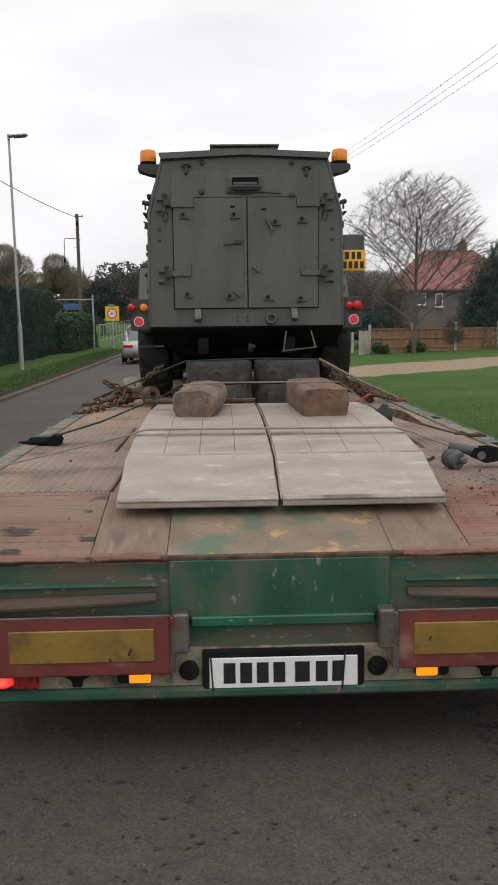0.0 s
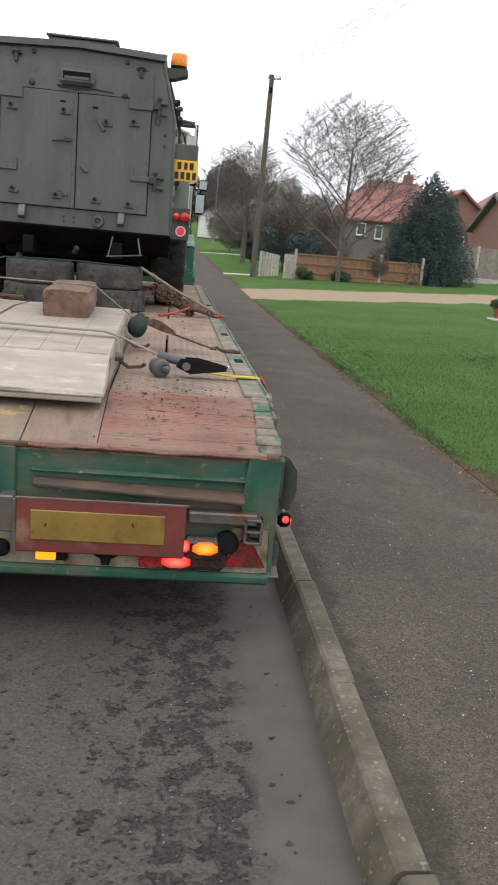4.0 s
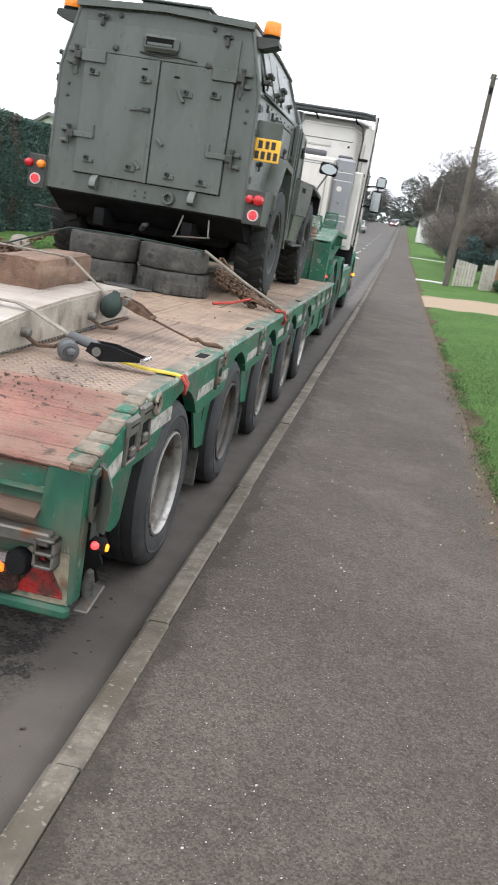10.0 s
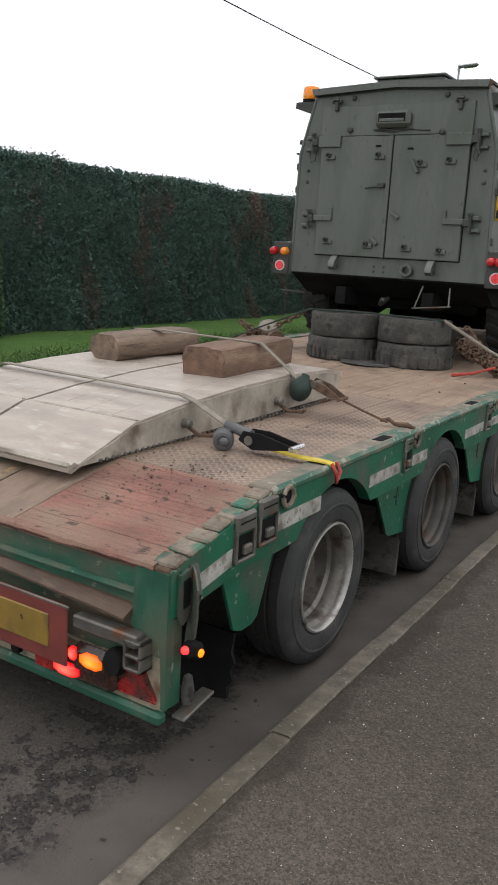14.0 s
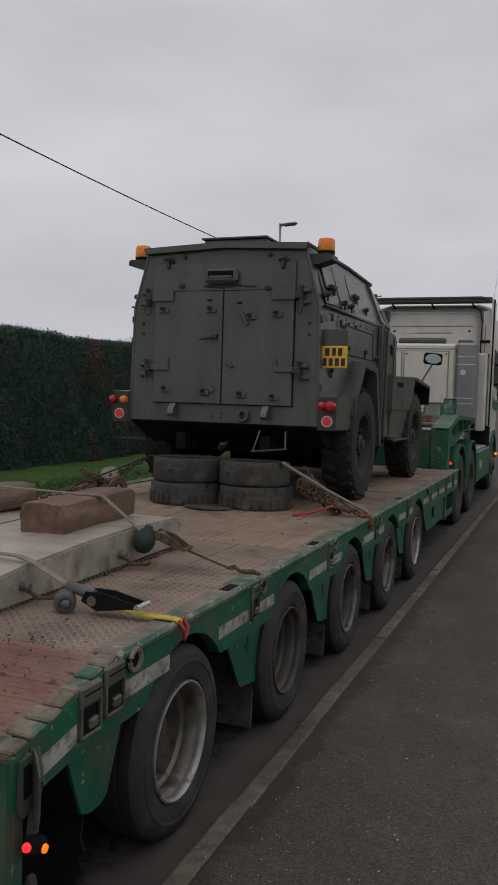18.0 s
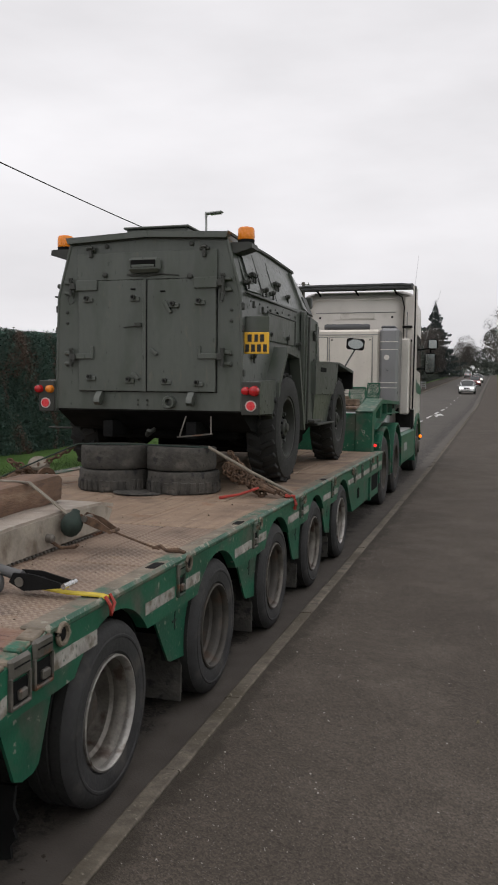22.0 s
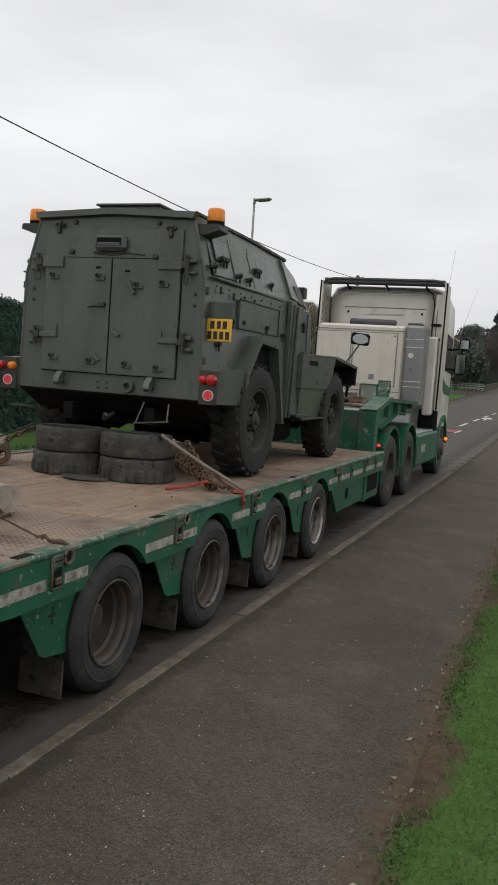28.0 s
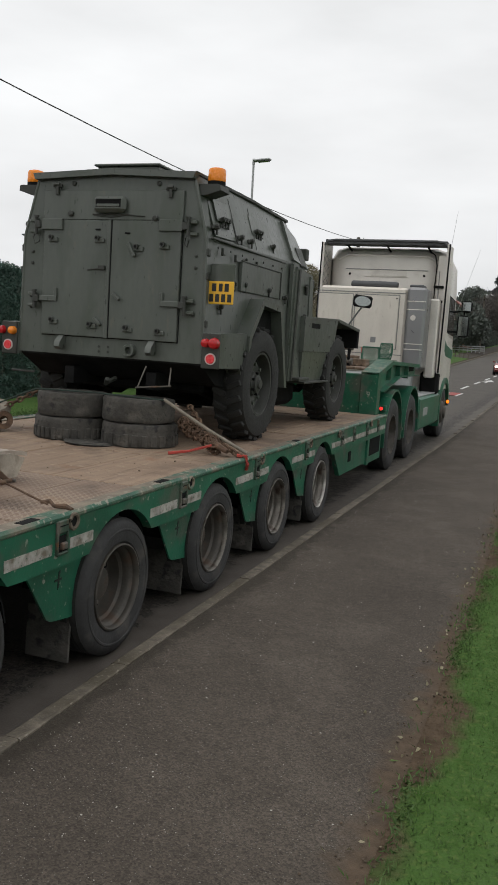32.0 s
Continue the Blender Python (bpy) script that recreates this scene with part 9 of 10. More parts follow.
def lashings():
    # strap across the ramp plates
    a = thing("ratchet_strap", (0, 0, 0), "grey ratchet strap with a yellow tail pulled over the ramps", "strap")
    part("webbing", Shape().tube([(-1.36, 0.97, 0.88), (-0.63, 1.03, 1.04), (-0.56, 1.03, 1.062), (0.0, 1.01, 1.062), (0.6, 0.985, 1.06), (0.68, 0.98, 1.04), (0.9, 0.955, 0.955)], 0.02, 4, flat=(0.038, 0.006)), M["strap_grey"], a)
    part("sleeve", Shape().cyl((0.86, 0.96, 0.97), (0.99, 0.95, 0.945), 0.021, 0.024, 12), M["grey_rubber"], a)
    body = part("ratchet_body", Shape().prism([(0.95, 0.925), (0.97, 0.965), (1.06, 0.965), (1.2, 0.935), (1.2, 0.92), (1.1, 0.905), (1.02, 0.893)], 1, 0.915, 0.925).prism([(0.95, 0.925), (0.97, 0.965), (1.06, 0.965), (1.2, 0.935), (1.2, 0.92), (1.1, 0.905), (1.02, 0.893)], 1, 0.985, 0.995).box((1.03, 0.955, 0.93), (0.12, 0.06, 0.03), 0.008), M["black"], a, "black ratchet frame")
    part("ratchet_spool", Shape().cyl((1.0, 0.91, 0.93), (1.0, 1.0, 0.93), 0.02, seg=12), M["steel"], body)
    part("ratchet_grip", Shape().cyl((1.205, 0.905, 0.928), (1.205, 1.005, 0.928), 0.012, seg=10), M["chrome"], body, "bright steel grip")
    part("yellow_tail", Shape().tube([(1.07, 0.955, 0.905), (1.2, 0.96, 0.892), (1.34, 0.963, 0.892), (1.372, 0.964, 0.885)], 0.02, 4, flat=(0.045, 0.006)), M["strap_yellow"], a, "yellow webbing tail")
    part("red_hook", Shape().tube([(1.37, 0.945, 0.895), (1.392, 0.945, 0.86), (1.39, 0.955, 0.82), (1.392, 0.985, 0.86), (1.37, 0.985, 0.895)], 0.008), M["red_paint"], a, "red wire hook")
    solid("strap_roll", Shape().lathe([(0, -0.07), (0.026, -0.067), (0.045, -0.052), (0.054, -0.03), (0.056, -0.003), (0.052, 0.0), (0.053, 0.004), (0.057, 0.01), (0.056, 0.035), (0.05, 0.048), (0.034, 0.052), (0.03, 0.044), (0.018, 0.045), (0, 0.05)], (0, 0, 0), (0.5, -0.82, -0.12), 24).box((0.045, -0.06, 0.0), (0.04, 0.045, 0.04), 0.012, rz=-50), M["grey_rubber"], "grey rolled-up strap end on the deck", "strap roll", at=Matrix.Translation((0.87, 0.925, DECK + 0.043)) @ Matrix.Scale(0.8, 4))
    # strap over the timber blocks
    b = thing("green_strap", (0, 0, 0), "dirty strap over the timber blocks with a rusty ratchet", "strap")
    part("webbing", Shape().tube([(-0.42, 1.9, 1.21), (-0.2, 1.87, 1.222), (0.2, 1.84, 1.222), (0.47, 1.855, 1.218), (0.6, 1.87, 1.12), (0.72, 1.88, 1.03)], 0.02, 4, flat=(0.034, 0.006)), M["strap_grey"], b)
    part("green_webbing", Shape().tube([(-0.42, 1.9, 1.21), (-0.55, 1.95, 1.14), (-0.9, 1.95, 1.0), (-1.25, 1.92, 0.9)], 0.02, 4, flat=(0.055, 0.008)), M["strap_green"], b, "dark green webbing")
    part("left_ratchet", Shape().box((-1.24, 1.92, 0.895), (0.16, 0.09, 0.05), 0.02, rz=10).cyl((-1.16, 1.86, 0.9), (-1.16, 1.98, 0.9), 0.035, seg=10).tube([(-1.3, 1.92, 0.89), (-1.37, 1.91, 0.885)], 0.012), M["black"], b, "dark ratchet at the deck edge")
    cheek = [(0.74, 1.035), (0.765, 1.06), (0.86, 1.035), (0.94, 0.985), (0.945, 0.965), (0.86, 0.985), (0.78, 1.015)]
    rt = part("rusty_ratchet", Shape().prism(cheek, 1, 1.872, 1.879).prism(cheek, 1, 1.944, 1.951).box((0.8, 1.91, 1.03), (0.07, 0.07, 0.02), 0.006, ry=20), M["rust"], b, "rusty ratchet frame")
    part("ratchet_spool", Shape().cyl((0.79, 1.865, 1.035), (0.79, 1.958, 1.035), 0.018, seg=10), M["steel"], rt)
    part("ratchet_grip", Shape().cyl((0.94, 1.86, 0.975), (0.94, 1.963, 0.975), 0.01, seg=8), M["rust"], rt)
    part("thin_tail", Shape().tube([(0.8, 1.91, 1.01), (0.95, 1.915, 0.965), (1.08, 1.912, 0.926), (1.2, 1.905, 0.895)], 0.006), M["rust"], b)
    part("rope_end", Shape().tube([(1.16, 1.905, 0.9), (1.2, 1.925, 0.906), (1.24, 1.9, 0.893), (1.3, 1.915, 0.893), (1.345, 1.9, 0.888)], [0.008, 0.012, 0.01, 0.015, 0.009]), M["rust"], b, "frayed brown rope end")
    solid("green_strap_bag", Shape().lathe([(0, -0.068), (0.022, -0.064), (0.042, -0.048), (0.055, -0.02), (0.058, 0.004), (0.052, 0.03), (0.037, 0.05), (0.024, 0.064), (0.02, 0.08), (0, 0.084)], (0, 0, 0), (0.25, 0.2, 1), 20), M["strap_green"], "dark green bundled strap hanging beside the ramp", "strap bundle", at=(0.722, 1.86, 1.005))
    for y in (0.96, 1.75):
        solid("loose_buckle", Shape().tube([(0.67, y - 0.03, 0.94), (0.72, y, 0.9), (0.78, y + 0.04, 0.9), (0.8, y + 0.03, 0.915)], 0.009), M["rust"], "rusty buckle against the ramp side", "buckle", group="loose buckles")
    # line over the tyre stacks
    solid("tie_rope", Shape().tube([(-1.3, 4.3, 0.93), (-1.0, 4.24, 1.05), (-0.5, 4.22, 1.25), (-0.2, 4.16, 1.262), (0.1, 4.14, 1.268), (0.4, 4.15, 1.262), (0.66, 4.25, 1.25)], 0.007, 6), M["strap_green"], "taut dark rope over the tyre stacks", "rope")
    solid("tension_bar", Shape().tube([(0.64, 4.25, 1.255), (1.0, 4.28, 1.06), (1.33, 4.3, 0.905)], 0.013, 8), M["strap_grey"], "pale steel tension bar from the tyres to the deck edge", "bar")
    # chains each side of the truck
    for s in (1, -1):
        c = thing("lashing_chain", (0, 0, 0), "rusty lashing chain from the truck to the deck edge", "chain", group="lashing chains")
        top, mid, end = (s * 0.72, 4.55, 1.2), (s * 1.0, 4.32, 1.0), (s * 1.35, 4.18, 0.885)
        part("chain_run", chain([top, mid, end], M["rust"], 0.06, 0.01), M["rust"], c)
        if s > 0:
            rnd = random.Random(9)
            coil = [(0.77 + 0.34 * f + 0.025 * math.cos(66 * f) + rnd.gauss(0, 0.008), 4.37 - 0.12 * f + 0.044 * math.cos(66 * f) + rnd.gauss(0, 0.01), 1.09 - 0.15 * f + (0.042 + 0.012 * math.sin(9 * f)) * math.sin(66 * f) - 0.012 + rnd.gauss(0, 0.009)) for f in np.linspace(0, 1, 170)]
            part("chain_run", chain(coil, M["rust"], 0.042, 0.0085), M["rust"], c, "rusty chain wound round its own run")
        else:
            part("chain_run", chain(heap((-1.0, 4.26, 0.97), (0.07, 0.055, 0.04), 60, 2), M["rust"], 0.055, 0.009), M["rust"], c, "bunched rusty chain")
        part("load_binder", Shape().tube([(s * 0.95, 4.35, 1.03), (s * 1.12, 4.22, 0.95), (s * 1.22, 4.18, 0.92)], [0.02, 0.028, 0.018], 8), M["rust"], c)
        part("chain_hook", Shape().tube([(s * 1.3, 4.18, 0.9), (s * 1.37, 4.18, 0.9), (s * 1.385, 4.18, 0.84), (s * 1.37, 4.2, 0.8)], 0.014), M["rust"] if s < 0 else M["red_paint"], c, "deck edge hook")
        if s > 0:
            part("binder_handle", Shape().tube([(1.08, 4.2, 0.95), (0.95, 4.08, 0.905), (0.82, 4.0, 0.884)], [0.01, 0.01, 0.013]), M["red_paint"], c, "red binder handle")
        else:
            part("shackle", Shape().lathe([(0.035, -0.035), (0.075, -0.04), (0.08, 0), (0.075, 0.04), (0.035, 0.035), (0.03, 0)], (-0.8, 4.2, 0.965), (0.7, -0.7, 0.1), 18, closed=True), M["rust"], c, "heavy rusty shackle")
            part("pulley_block", Shape().lathe([(0, -0.05), (0.08, -0.05), (0.1, 0), (0.08, 0.05), (0, 0.05)], (-0.98, 4.38, 1.03), (0.2, -0.5, 0.8), 16), M["strap_grey"], c)
            part("chain_run", chain([(-1.0, 4.2, 0.95), (-1.15, 3.9, 0.9), (-1.3, 3.55, 0.89), (-1.38, 3.5, 0.86)], M["rust"], 0.06, 0.01), M["rust"], c)


lashings()


# ---- deck boards ----
def tread_nodes(nt, n, l, b):
    k = Nodes(nt)
    col = k.mix(k.span(k.noise(2.5), 0.3, 0.7), (0.155, 0.104, 0.076), (0.245, 0.175, 0.128))
    col = k.mix(k.span(k.noise(3.5, 8), 0.5, 0.66, 0, 0.75), col, (0.085, 0.057, 0.043))
    col = k.mix(k.span(k.noise(3, 4), 0.6, 0.7, 0, 0.5), col, (0.26, 0.16, 0.075))
    # raised lozenges that lie crosswise in turn
    turn = k.n.new("ShaderNodeMapping")
    turn.inputs["Rotation"].default_value = (0, 0, radians(45))
    k.l.new(k.p, turn.inputs[0])
    ck = k.n.new("ShaderNodeTexChecker")
    ck.inputs["Scale"].default_value = 34.0
    k.l.new(turn.outputs[0], ck.inputs["Vector"])
    bars = []
    for way in ("X", "Y"):
        w = k.n.new("ShaderNodeTexWave")
        w.wave_type, w.bands_direction = "BANDS", way
        w.inputs["Scale"].default_value = 34.0 / 3.0 * 0.94
        k.l.new(turn.outputs[0], w.inputs["Vector"])
        bars.append(w.outputs["Fac"])
    ridge = k.math("ADD", k.math("MULTIPLY", ck.outputs["Fac"], bars[0]), k.math("MULTIPLY", k.math("SUBTRACT", 1.0, ck.outputs["Fac"]), bars[1]))
    col = k.mix(k.math("MULTIPLY", k.span(ridge, 0.5, 0.85), k.span(k.noise(3.0, 4), 0.35, 0.6, 0.1, 0.55)), col, (0.36, 0.29, 0.22))
    l.new(col, b.inputs["Base Color"])
    b.inputs["Roughness"].default_value = 0.75
    l.new(k.bump(k.math("ADD", ridge, k.noise(60)), 0.5, 0.004), b.inputs["Normal"])


def deck_nodes(nt, n, l, b):
    k = Nodes(nt)
    oi = k.n.new("ShaderNodeObjectInfo")
    col = k.mix(k.span(k.noise(1.6), 0.3, 0.7), (0.218, 0.15, 0.103), (0.3, 0.217, 0.151))
    # long grain and worn grooves
    col = k.mix(k.span(k.noise(16, 6, (1.0, 0.07, 1.0)), 0.46, 0.66, 0, 0.34), col, (0.14, 0.094, 0.066))
    col = k.mix(k.span(k.noise(42, 5, (1.0, 0.05, 1.0)), 0.57, 0.68, 0, 0.38), col, (0.085, 0.057, 0.041))
    # spilled dirt, rust and pale scuffs
    col = k.mix(k.span(k.noise(2.3, 8), 0.52, 0.64, 0, 0.6), col, (0.115, 0.078, 0.057))
    col = k.mix(k.span(k.noise(3.4, 6), 0.6, 0.7, 0, 0.6), col, (0.2, 0.1, 0.055))
    col = k.mix(k.span(k.noise(13, 8), 0.6, 0.68, 0, 0.5), col, (0.34, 0.265, 0.195))
    col = k.mix(k.span(k.noise(55, 4), 0.66, 0.7, 0, 0.8), col, (0.05, 0.034, 0.026))
    hv = k.n.new("ShaderNodeHueSaturation")
    k.l.new(k.span(oi.outputs["Random"], 0, 1, 0.86, 1.14), hv.inputs["Value"])
    k.l.new(col, hv.inputs["Color"])
    l.new(hv.outputs[0], b.inputs["Base Color"])
    b.inputs["Roughness"].default_value = 0.82
    l.new(k.bump(k.math("ADD", k.noise(42, 5, (1.0, 0.05, 1.0)), k.noise(60, 4)), 0.7, 0.005), b.inputs["Normal"])


M["deck"] = ground_mat("dusty_deck_plank", deck_nodes)
M["tread"] = ground_mat("dusty_tread_plate", tread_nodes)


def slope_z(y):
    return DECK if y > 0.52 else DECK + (y - 0.52) * (DECK - 0.755) / 0.585


def deck_boards(t):
    ys = [0.52, 1.60, 2.72, 3.88, 5.02, 6.15, 7.25, 8.35, 9.42]
    rnd = random.Random(2)
    for i, (a, b) in enumerate(zip(ys, ys[1:])):
        xs = [-1.303, -0.66, 0.0, 0.66, 1.303] if i % 2 == 0 else [-1.303, -0.78, -0.2, 0.42, 0.9, 1.303]
        for x0, x1 in zip(xs, xs[1:]):
            m = M["tread"] if (abs((x0 + x1) / 2) > 0.6 and i < 2) else M["deck"]
            part("deck_board", Shape().box(((x0 + x1) / 2, (a + b) / 2, DECK - 0.02 + rnd.uniform(-0.003, 0.002)), (x1 - x0 - 0.012, b - a - 0.016, 0.04), 0.006), m, t)
    # sloped tail: slats at the sides, a painted flap in the middle
    ang = math.degrees(math.atan2(DECK - 0.755, 0.585))

    def lay(x0, x1, a, b, m, name, lift=0.0):
        yc = (a + b) / 2
        part(name, Shape().box(((x0 + x1) / 2, yc, slope_z(yc) - 0.015 + lift), (x1 - x0 - 0.002, (b - a) / math.cos(radians(ang)) - 0.0004, 0.03), 0.001, rx=ang), m, t)

    n = 22
    for k in range(n):
        a, b = -0.06 + 0.575 * k / n, -0.06 + 0.575 * (k + 1) / n
        lay(0.665, 1.30, a, b, M["deck_red"], "tail_slat", rnd.uniform(-0.001, 0.001))
        lay(-1.30, -0.665, a, b, M["deck_stained"], "tail_slat", rnd.uniform(-0.001, 0.001))
    lay(0.3865, 0.664, -0.06, 0.515, M["deck_tail"], "tail_board")
    lay(-0.664, -0.4005, -0.06, 0.515, M["deck_tail"], "tail_board")
    lay(-0.4, 0.385, -0.06, 0.515, M["deck_paint"], "tail_flap", 0.004)
    # bent edge plates along the tail's side
    for s in (1, -1):
        for k, m in enumerate(("edge",) * 7):
            y = -0.02 + 0.082 * k
            part("edge_plate", Shape().box((s * 1.318, y, slope_z(y) + 0.002 + 0.003 * (k % 2)), (0.07 + 0.03 * rnd.random(), 0.068 + 0.012 * rnd.random(), 0.018), 0.006, rx=ang + rnd.uniform(-4, 4), rz=rnd.uniform(-6, 6)), M[m], t)
    # torn edge over the rear face
    for x0, x1 in ((-1.3, -0.42), (0.42, 1.3)):
        torn, n = Shape(), 26
        for k in range(n + 1):
            x = x0 + (x1 - x0) * k / n
            drop = 0.003 + 0.007 * max(0.0, math.sin(k * 0.5 + x0)) ** 2 + 0.003 * rnd.random()
            out = 0.003 + 0.005 * rnd.random()
            torn.add([(x, -0.055, 0.768), (x, -0.073, 0.762), (x, -0.073 - out, 0.757 - drop), (x, -0.071 - out, 0.752 - drop)], [])
        torn.f += [tuple(k * 4 + j + o for j, o in ((q, 0), (q + 1, 0), (q + 1, 4), (q, 4))) for k in range(n) for q in range(3)]
        part("torn_edge", torn, M["deck_red"], t, "torn curling edge of the deck covering")


deck_boards(TRAILER)


# crumbs of mud and stones on the deck and the road
def crumbs():
    rng = np.random.default_rng(14)
    pts = []
    for _ in range(150):
        pts.append((rng.normal(0.9, 0.16), rng.normal(0.42, 0.14)))
    for _ in range(120):
        pts.append((rng.uniform(-1.25, 1.25), rng.uniform(0.0, 5)))
    s = Shape()
    for x, y in pts:
        if not (-1.28 < x < 1.28) or (abs(x) < 0.66 and 0.2 < y < 2.6):
            continue
        r = rng.choice([0.002, 0.003, 0.004, 0.007], p=[0.4, 0.35, 0.2, 0.05])
        s.box((x, y, slope_z(y) + r * 0.5 + 0.004), (r * 2, r * 1.6, r * 1.2), r * 0.4, rz=rng.uniform(0, 90), rx=rng.uniform(-20, 20))
    solid("mud_crumbs", s, M["soil"], "dark crumbs of mud scattered on the deck", "mud", kind="stuff")
    g = Shape()
    for _ in range(500):
        x, y = rng.uniform(-2.5, 1.4), rng.uniform(-2.6, 1.0)
        r = rng.choice([0.002, 0.003, 0.005, 0.009], p=[0.5, 0.3, 0.17, 0.03])
        g.box((x, y, r * 0.5), (r * 2, r * 1.6, r * 1.2), r * 0.4, rz=rng.uniform(0, 90))
    solid("road_grit", g, M["mud"], "dark grit scattered on the road", "grit", kind="stuff")
    lf = Shape()
    for _ in range(760):
        x, y = rng.uniform(-2.2, 1.35), rng.uniform(-2.4, 0.6)
        r, a = rng.uniform(0.005, 0.021), rng.uniform(0, 6.28)
        pts = [(x + r * q * math.cos(a + w), y + 0.7 * r * q * math.sin(a + w), 0.002 + zz) for w, q, zz in ((0, 1, 0.004), (1.1, rng.uniform(0.3, 0.8), 0.0), (2.1, rng.uniform(0.4, 0.9), 0.003), (3.2, rng.uniform(0.6, 1.0), 0.0), (4.4, rng.uniform(0.3, 0.8), 0.004), (5.3, rng.uniform(0.4, 0.9), 0.0))]
        lf.add([(x, y, 0.006)] + pts, [(0, i + 1, (i + 1) % 6 + 1) for i in range(6)])
    solid("road_litter", lf, M["litter"], "dark flakes of dead leaf on the road", "leaf litter", kind="stuff", smooth=0)
    c = Shape()
    for _ in range(2000):
        x, y = rng.uniform(1.66, 3.1), rng.uniform(-2.2, 9.0)
        r = rng.choice([0.0016, 0.0024, 0.004], p=[0.65, 0.31, 0.04])
        c.box((x, y, 0.105 + r * 0.4), (r * 2, r * 1.5, r * 1.2), r * 0.4, rz=rng.uniform(0, 90))
    e = Shape()
    for _ in range(900):
        x, y = rng.normal(3.06, 0.06), rng.uniform(-0.6, 11)
        r = rng.choice([0.003, 0.005, 0.008], p=[0.65, 0.3, 0.05])
        e.box((x, y, 0.112 + r * 0.4), (r * 2, r * 1.6, r * 1.2), r * 0.4, rz=rng.uniform(0, 90), rx=rng.uniform(-25, 25))
    solid("soil_crumbs", e, M["soil"], "crumbs of brown soil along the footpath edge", "soil", kind="stuff")
    solid("path_grit", c, M["concrete"], "pale grit scattered on the footpath", "grit", kind="stuff")


crumbs()


def grass_blades():
    rng = np.random.default_rng(33)

    def patch(n, x0, x1, y0, y1, base, size, seed, bias=1.0):
        x = x0 + (x1 - x0) * rng.random(n) ** bias
        y = rng.uniform(y0, y1, n)
        keep = (x > x0 + 0.11 + 0.1 * np.clip(np.sin(1.9 * y - 2.42), 0, 1) ** 2 * (x0 > 0) + 0.015 * np.sin(y * 3.0) + 0.02 * np.sin(y * 7.7) + rng.normal(0, 0.035, n)) | (rng.random(n) < 0.02)
        keep &= rng.random(n) < np.clip((y1 - y) / (0.45 * (y1 - y0)), 0, 1) if x0 < 4 and y0 < 0 < x0 else True
        x, y = x[keep], y[keep]
        z = base + 0.0297 * np.clip(x - 3.16, 0, None) + size * 0.5 + np.array([gz(v) for v in y])
        return leaves(np.stack([x, y, z], 1), size, seed, 2.4, up=1.0, broad=0.28)

    for name, me in (("grass_tufts", patch(250000, 2.99, 6.4, -0.2, 13.0, 0.112, 0.0112, 2, 1.2)), ("grass_tufts", patch(30000, 5.0, 8.5, -0.6, 9.0, 0.115, 0.014, 7)), ("grass_tufts", patch(120000, 3.0, 14.0, 7.5, 19.0, 0.115, 0.0105, 3)), ("grass_tufts", patch(45000, -8.3, -5.5, 2.5, 46.0, 0.0, 0.03, 4))):
        ob = new(name, me)
        ob.data.materials.append(M["blade"])
        tagged(ob, "short green grass tufts on the verge", "grass", kind="stuff")
    # dead leaves on the footpath edge
    k = 240
    p = np.stack([rng.normal(3.07, 0.1, k), rng.uniform(-0.6, 12, k), np.full(k, 0.12)], 1)
    ob = new("dead_leaves", leaves(p, 0.014, 9, 1.2))
    ob.data.materials.append(M["willow"])
    tagged(ob, "brown dead leaves along the footpath edge", "leaves", kind="stuff")


grass_blades()


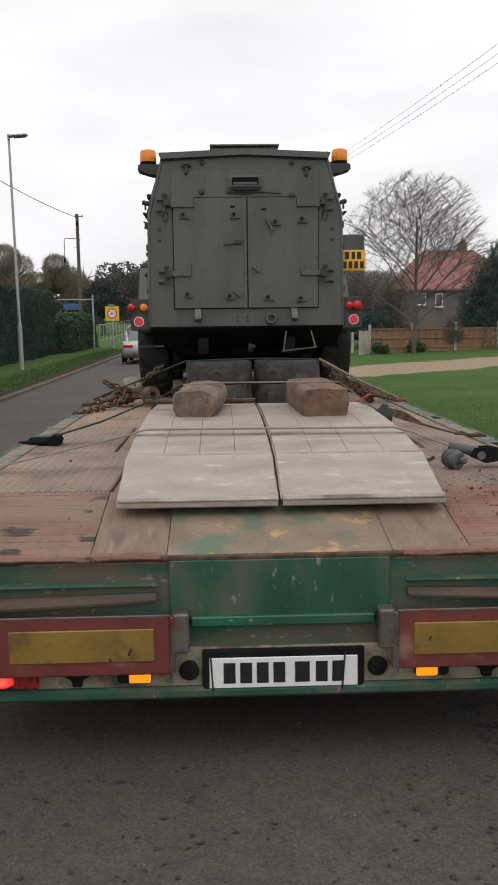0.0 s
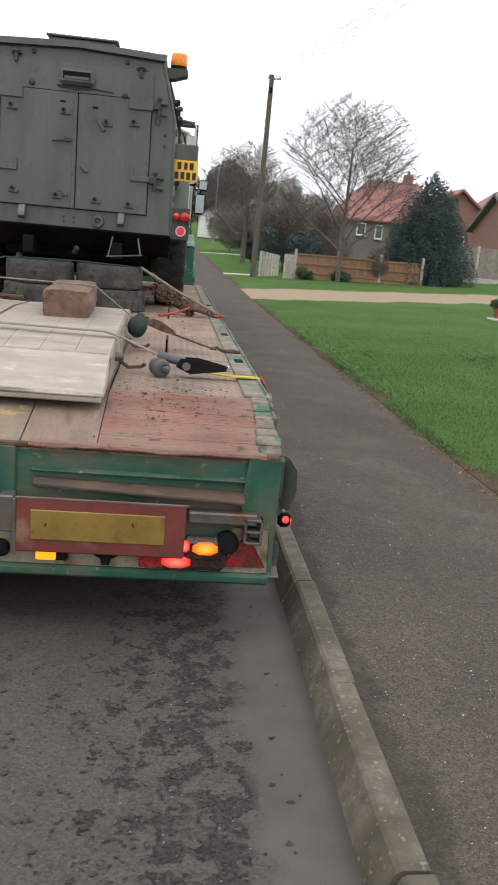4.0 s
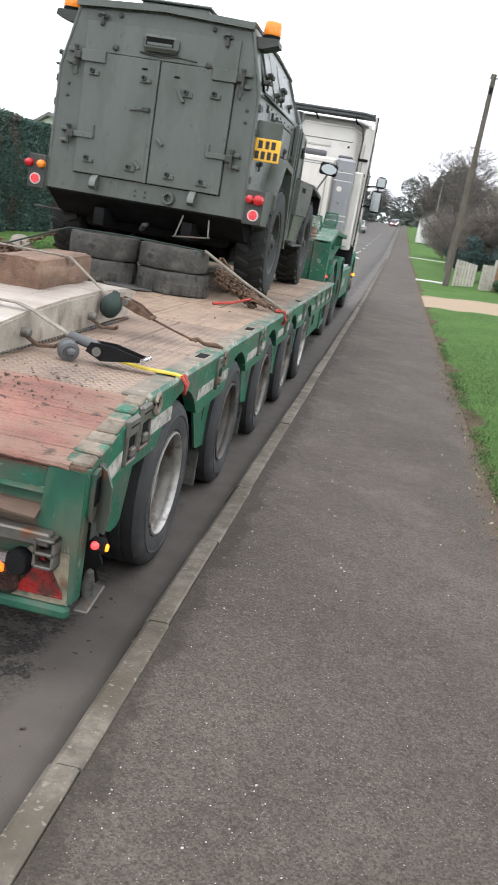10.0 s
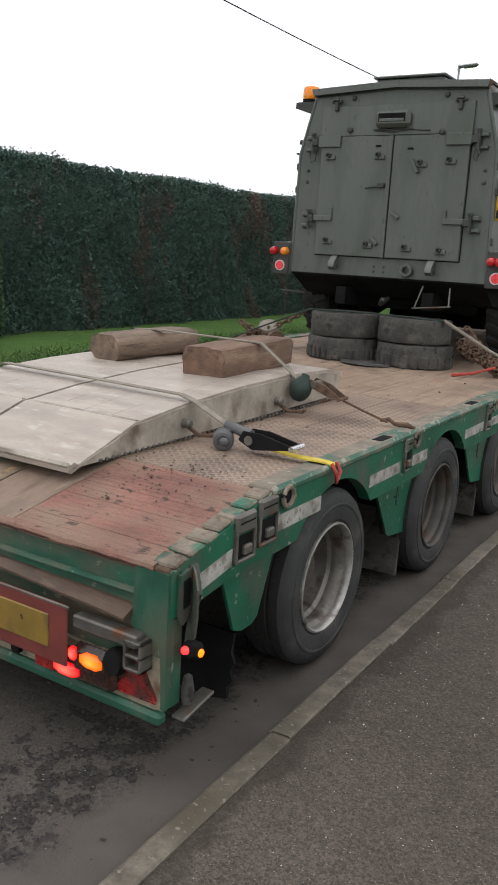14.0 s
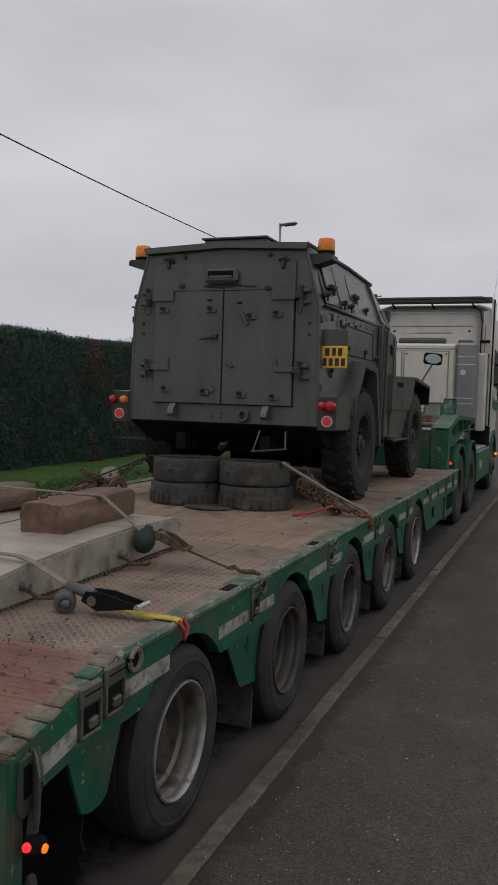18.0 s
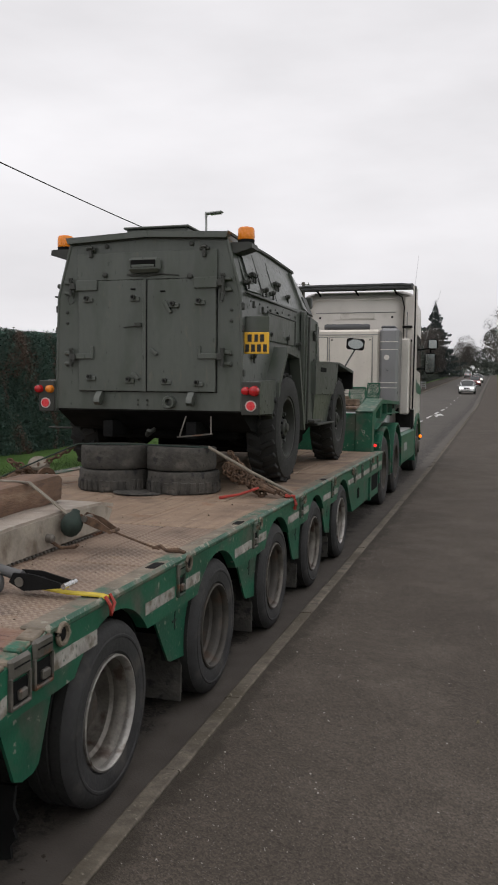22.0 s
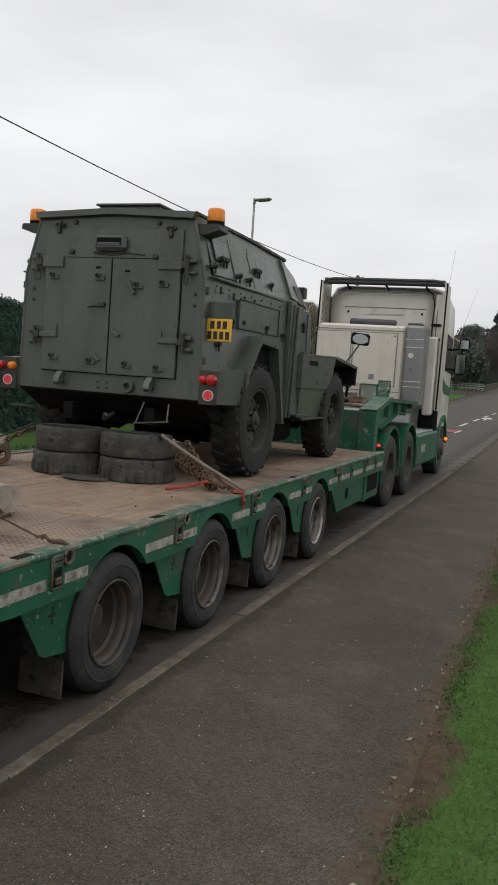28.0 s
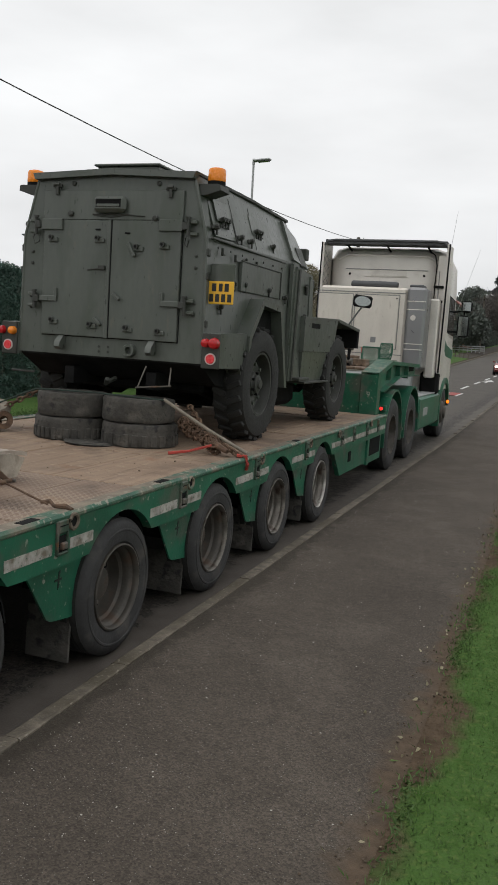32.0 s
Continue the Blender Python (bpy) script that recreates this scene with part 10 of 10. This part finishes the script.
def road_marks():
    rp = mat("worn_red_surfacing", (0.3, 0.07, 0.06), 0.85, var=0.25, scale=9)
    for y, x0, x1, m, lab in ((30.6, -0.62, -0.2, rp, "worn red patch on the road"), (30.4, -0.72, -0.64, M["road_paint"], "white edge of the red patch"), (30.4, -0.18, -0.1, M["road_paint"], "white edge of the red patch")):
        solid("road_patch", Shape().prism([(x0, gz(y + 1.6) + 0.001), (x1, gz(y + 1.6) + 0.001), (x1, gz(y + 1.6) + 0.007), (x0, gz(y + 1.6) + 0.007)], 1, y, y + 3.2), m, lab, "road marking", kind="structure")
    solid("road_arrow", Shape().add([(-0.3, 44, gz(44) + 0.012), (-0.2, 44, gz(44) + 0.012), (-0.2, 46, gz(46) + 0.012), (0.1, 46, gz(46) + 0.012), (-0.25, 48.5, gz(48.5) + 0.012), (-0.6, 46, gz(46) + 0.012), (-0.3, 46, gz(46) + 0.012)], [(0, 1, 2, 3, 4, 5, 6)]), M["road_paint"], "white arrow painted on the road", "road marking", kind="structure", smooth=0)
    for i in range(14):
        y = 36 + i * 6.0
        solid("centre_line", Shape().prism([(-0.62, 0.002), (-0.52, 0.002), (-0.52, 0.02), (-0.62, 0.02)], 1, 0, 3.0), M["road_paint"], "worn white centre line dash", "road marking", group="centre line", kind="structure", at=pose(0, y, gz(y), math.degrees(0.01)))


def kerb_stones():
    k = thing("kerb", (0, 0, 0), "weathered concrete kerb stones beside the gutter", "kerb", kind="structure")
    me = Shape().prism([(1.472, -0.05), (1.478, 0.0), (1.514, 0.085), (1.523, 0.104), (1.536, 0.112), (1.6, 0.115), (1.608, 0.11), (1.608, -0.05)], 1, 0.003, 0.862).mesh("kerb_stone", M["kerb"], 28)
    for i in range(-8, 60):
        y = -0.572 + 0.867 * i
        ob = new("kerb_stone", me)
        ob.parent = k
        r = random.Random(i)
        ob.matrix_world = pose(r.uniform(-0.004, 0.004), y, gz(y) + r.uniform(-0.003, 0.003), 0, 0, r.uniform(-0.15, 0.15))
    part("kerb_run", Shape().add([(1.5, 51.4, gz(51) + 0.1), (1.63, 51.4, gz(51) + 0.115), (1.63, 400, gz(400) + 0.115), (1.5, 400, gz(400) + 0.1), (1.5, 51.4, 0), (1.5, 400, gz(400) - 0.1)], [(0, 1, 2, 3), (0, 3, 5, 4)]), M["kerb"], k, smooth=0)


road_marks()
kerb_stones()


def motions():
    """Cars that come along the road, pull out round the lorry and pass."""

    def drive(car, times, place):
        rows = []
        for t in times:
            x, y, yaw = place(t)
            rows.append((t, pose(x, y, gz(y) - 0.049 * max(0.0, -1.65 - x), 0, 0, yaw)))
        walk(car, rows)

    def oncoming(t0, y0, speed, begin=48):
        def place(t):
            y = y0 - speed * (t - t0)
            f = min(1.0, max(0.0, (begin - y) / 24))
            f = f * f * (3 - 2 * f)
            return -0.1 - 4.4 * f, y, 0
        return place

    steps = [i * 1.0 for i in range(33)]
    drive(COUPE, steps, oncoming(13.0, 7.0, 10.8, 92))
    drive(HATCH, steps, oncoming(28.5, 12.3, 12.0))
    drive(RED_CAR, steps, lambda t: (-0.1, 115 - 6.1 * (t - 23), 0))
    drive(QUEUE_CAR, steps, lambda t: (-0.1, 138 - 4.5 * (t - 23), 0))
    drive(SUV, steps, lambda t: (-3.4, 33.5 + 7.5 * t, 180))


motions()
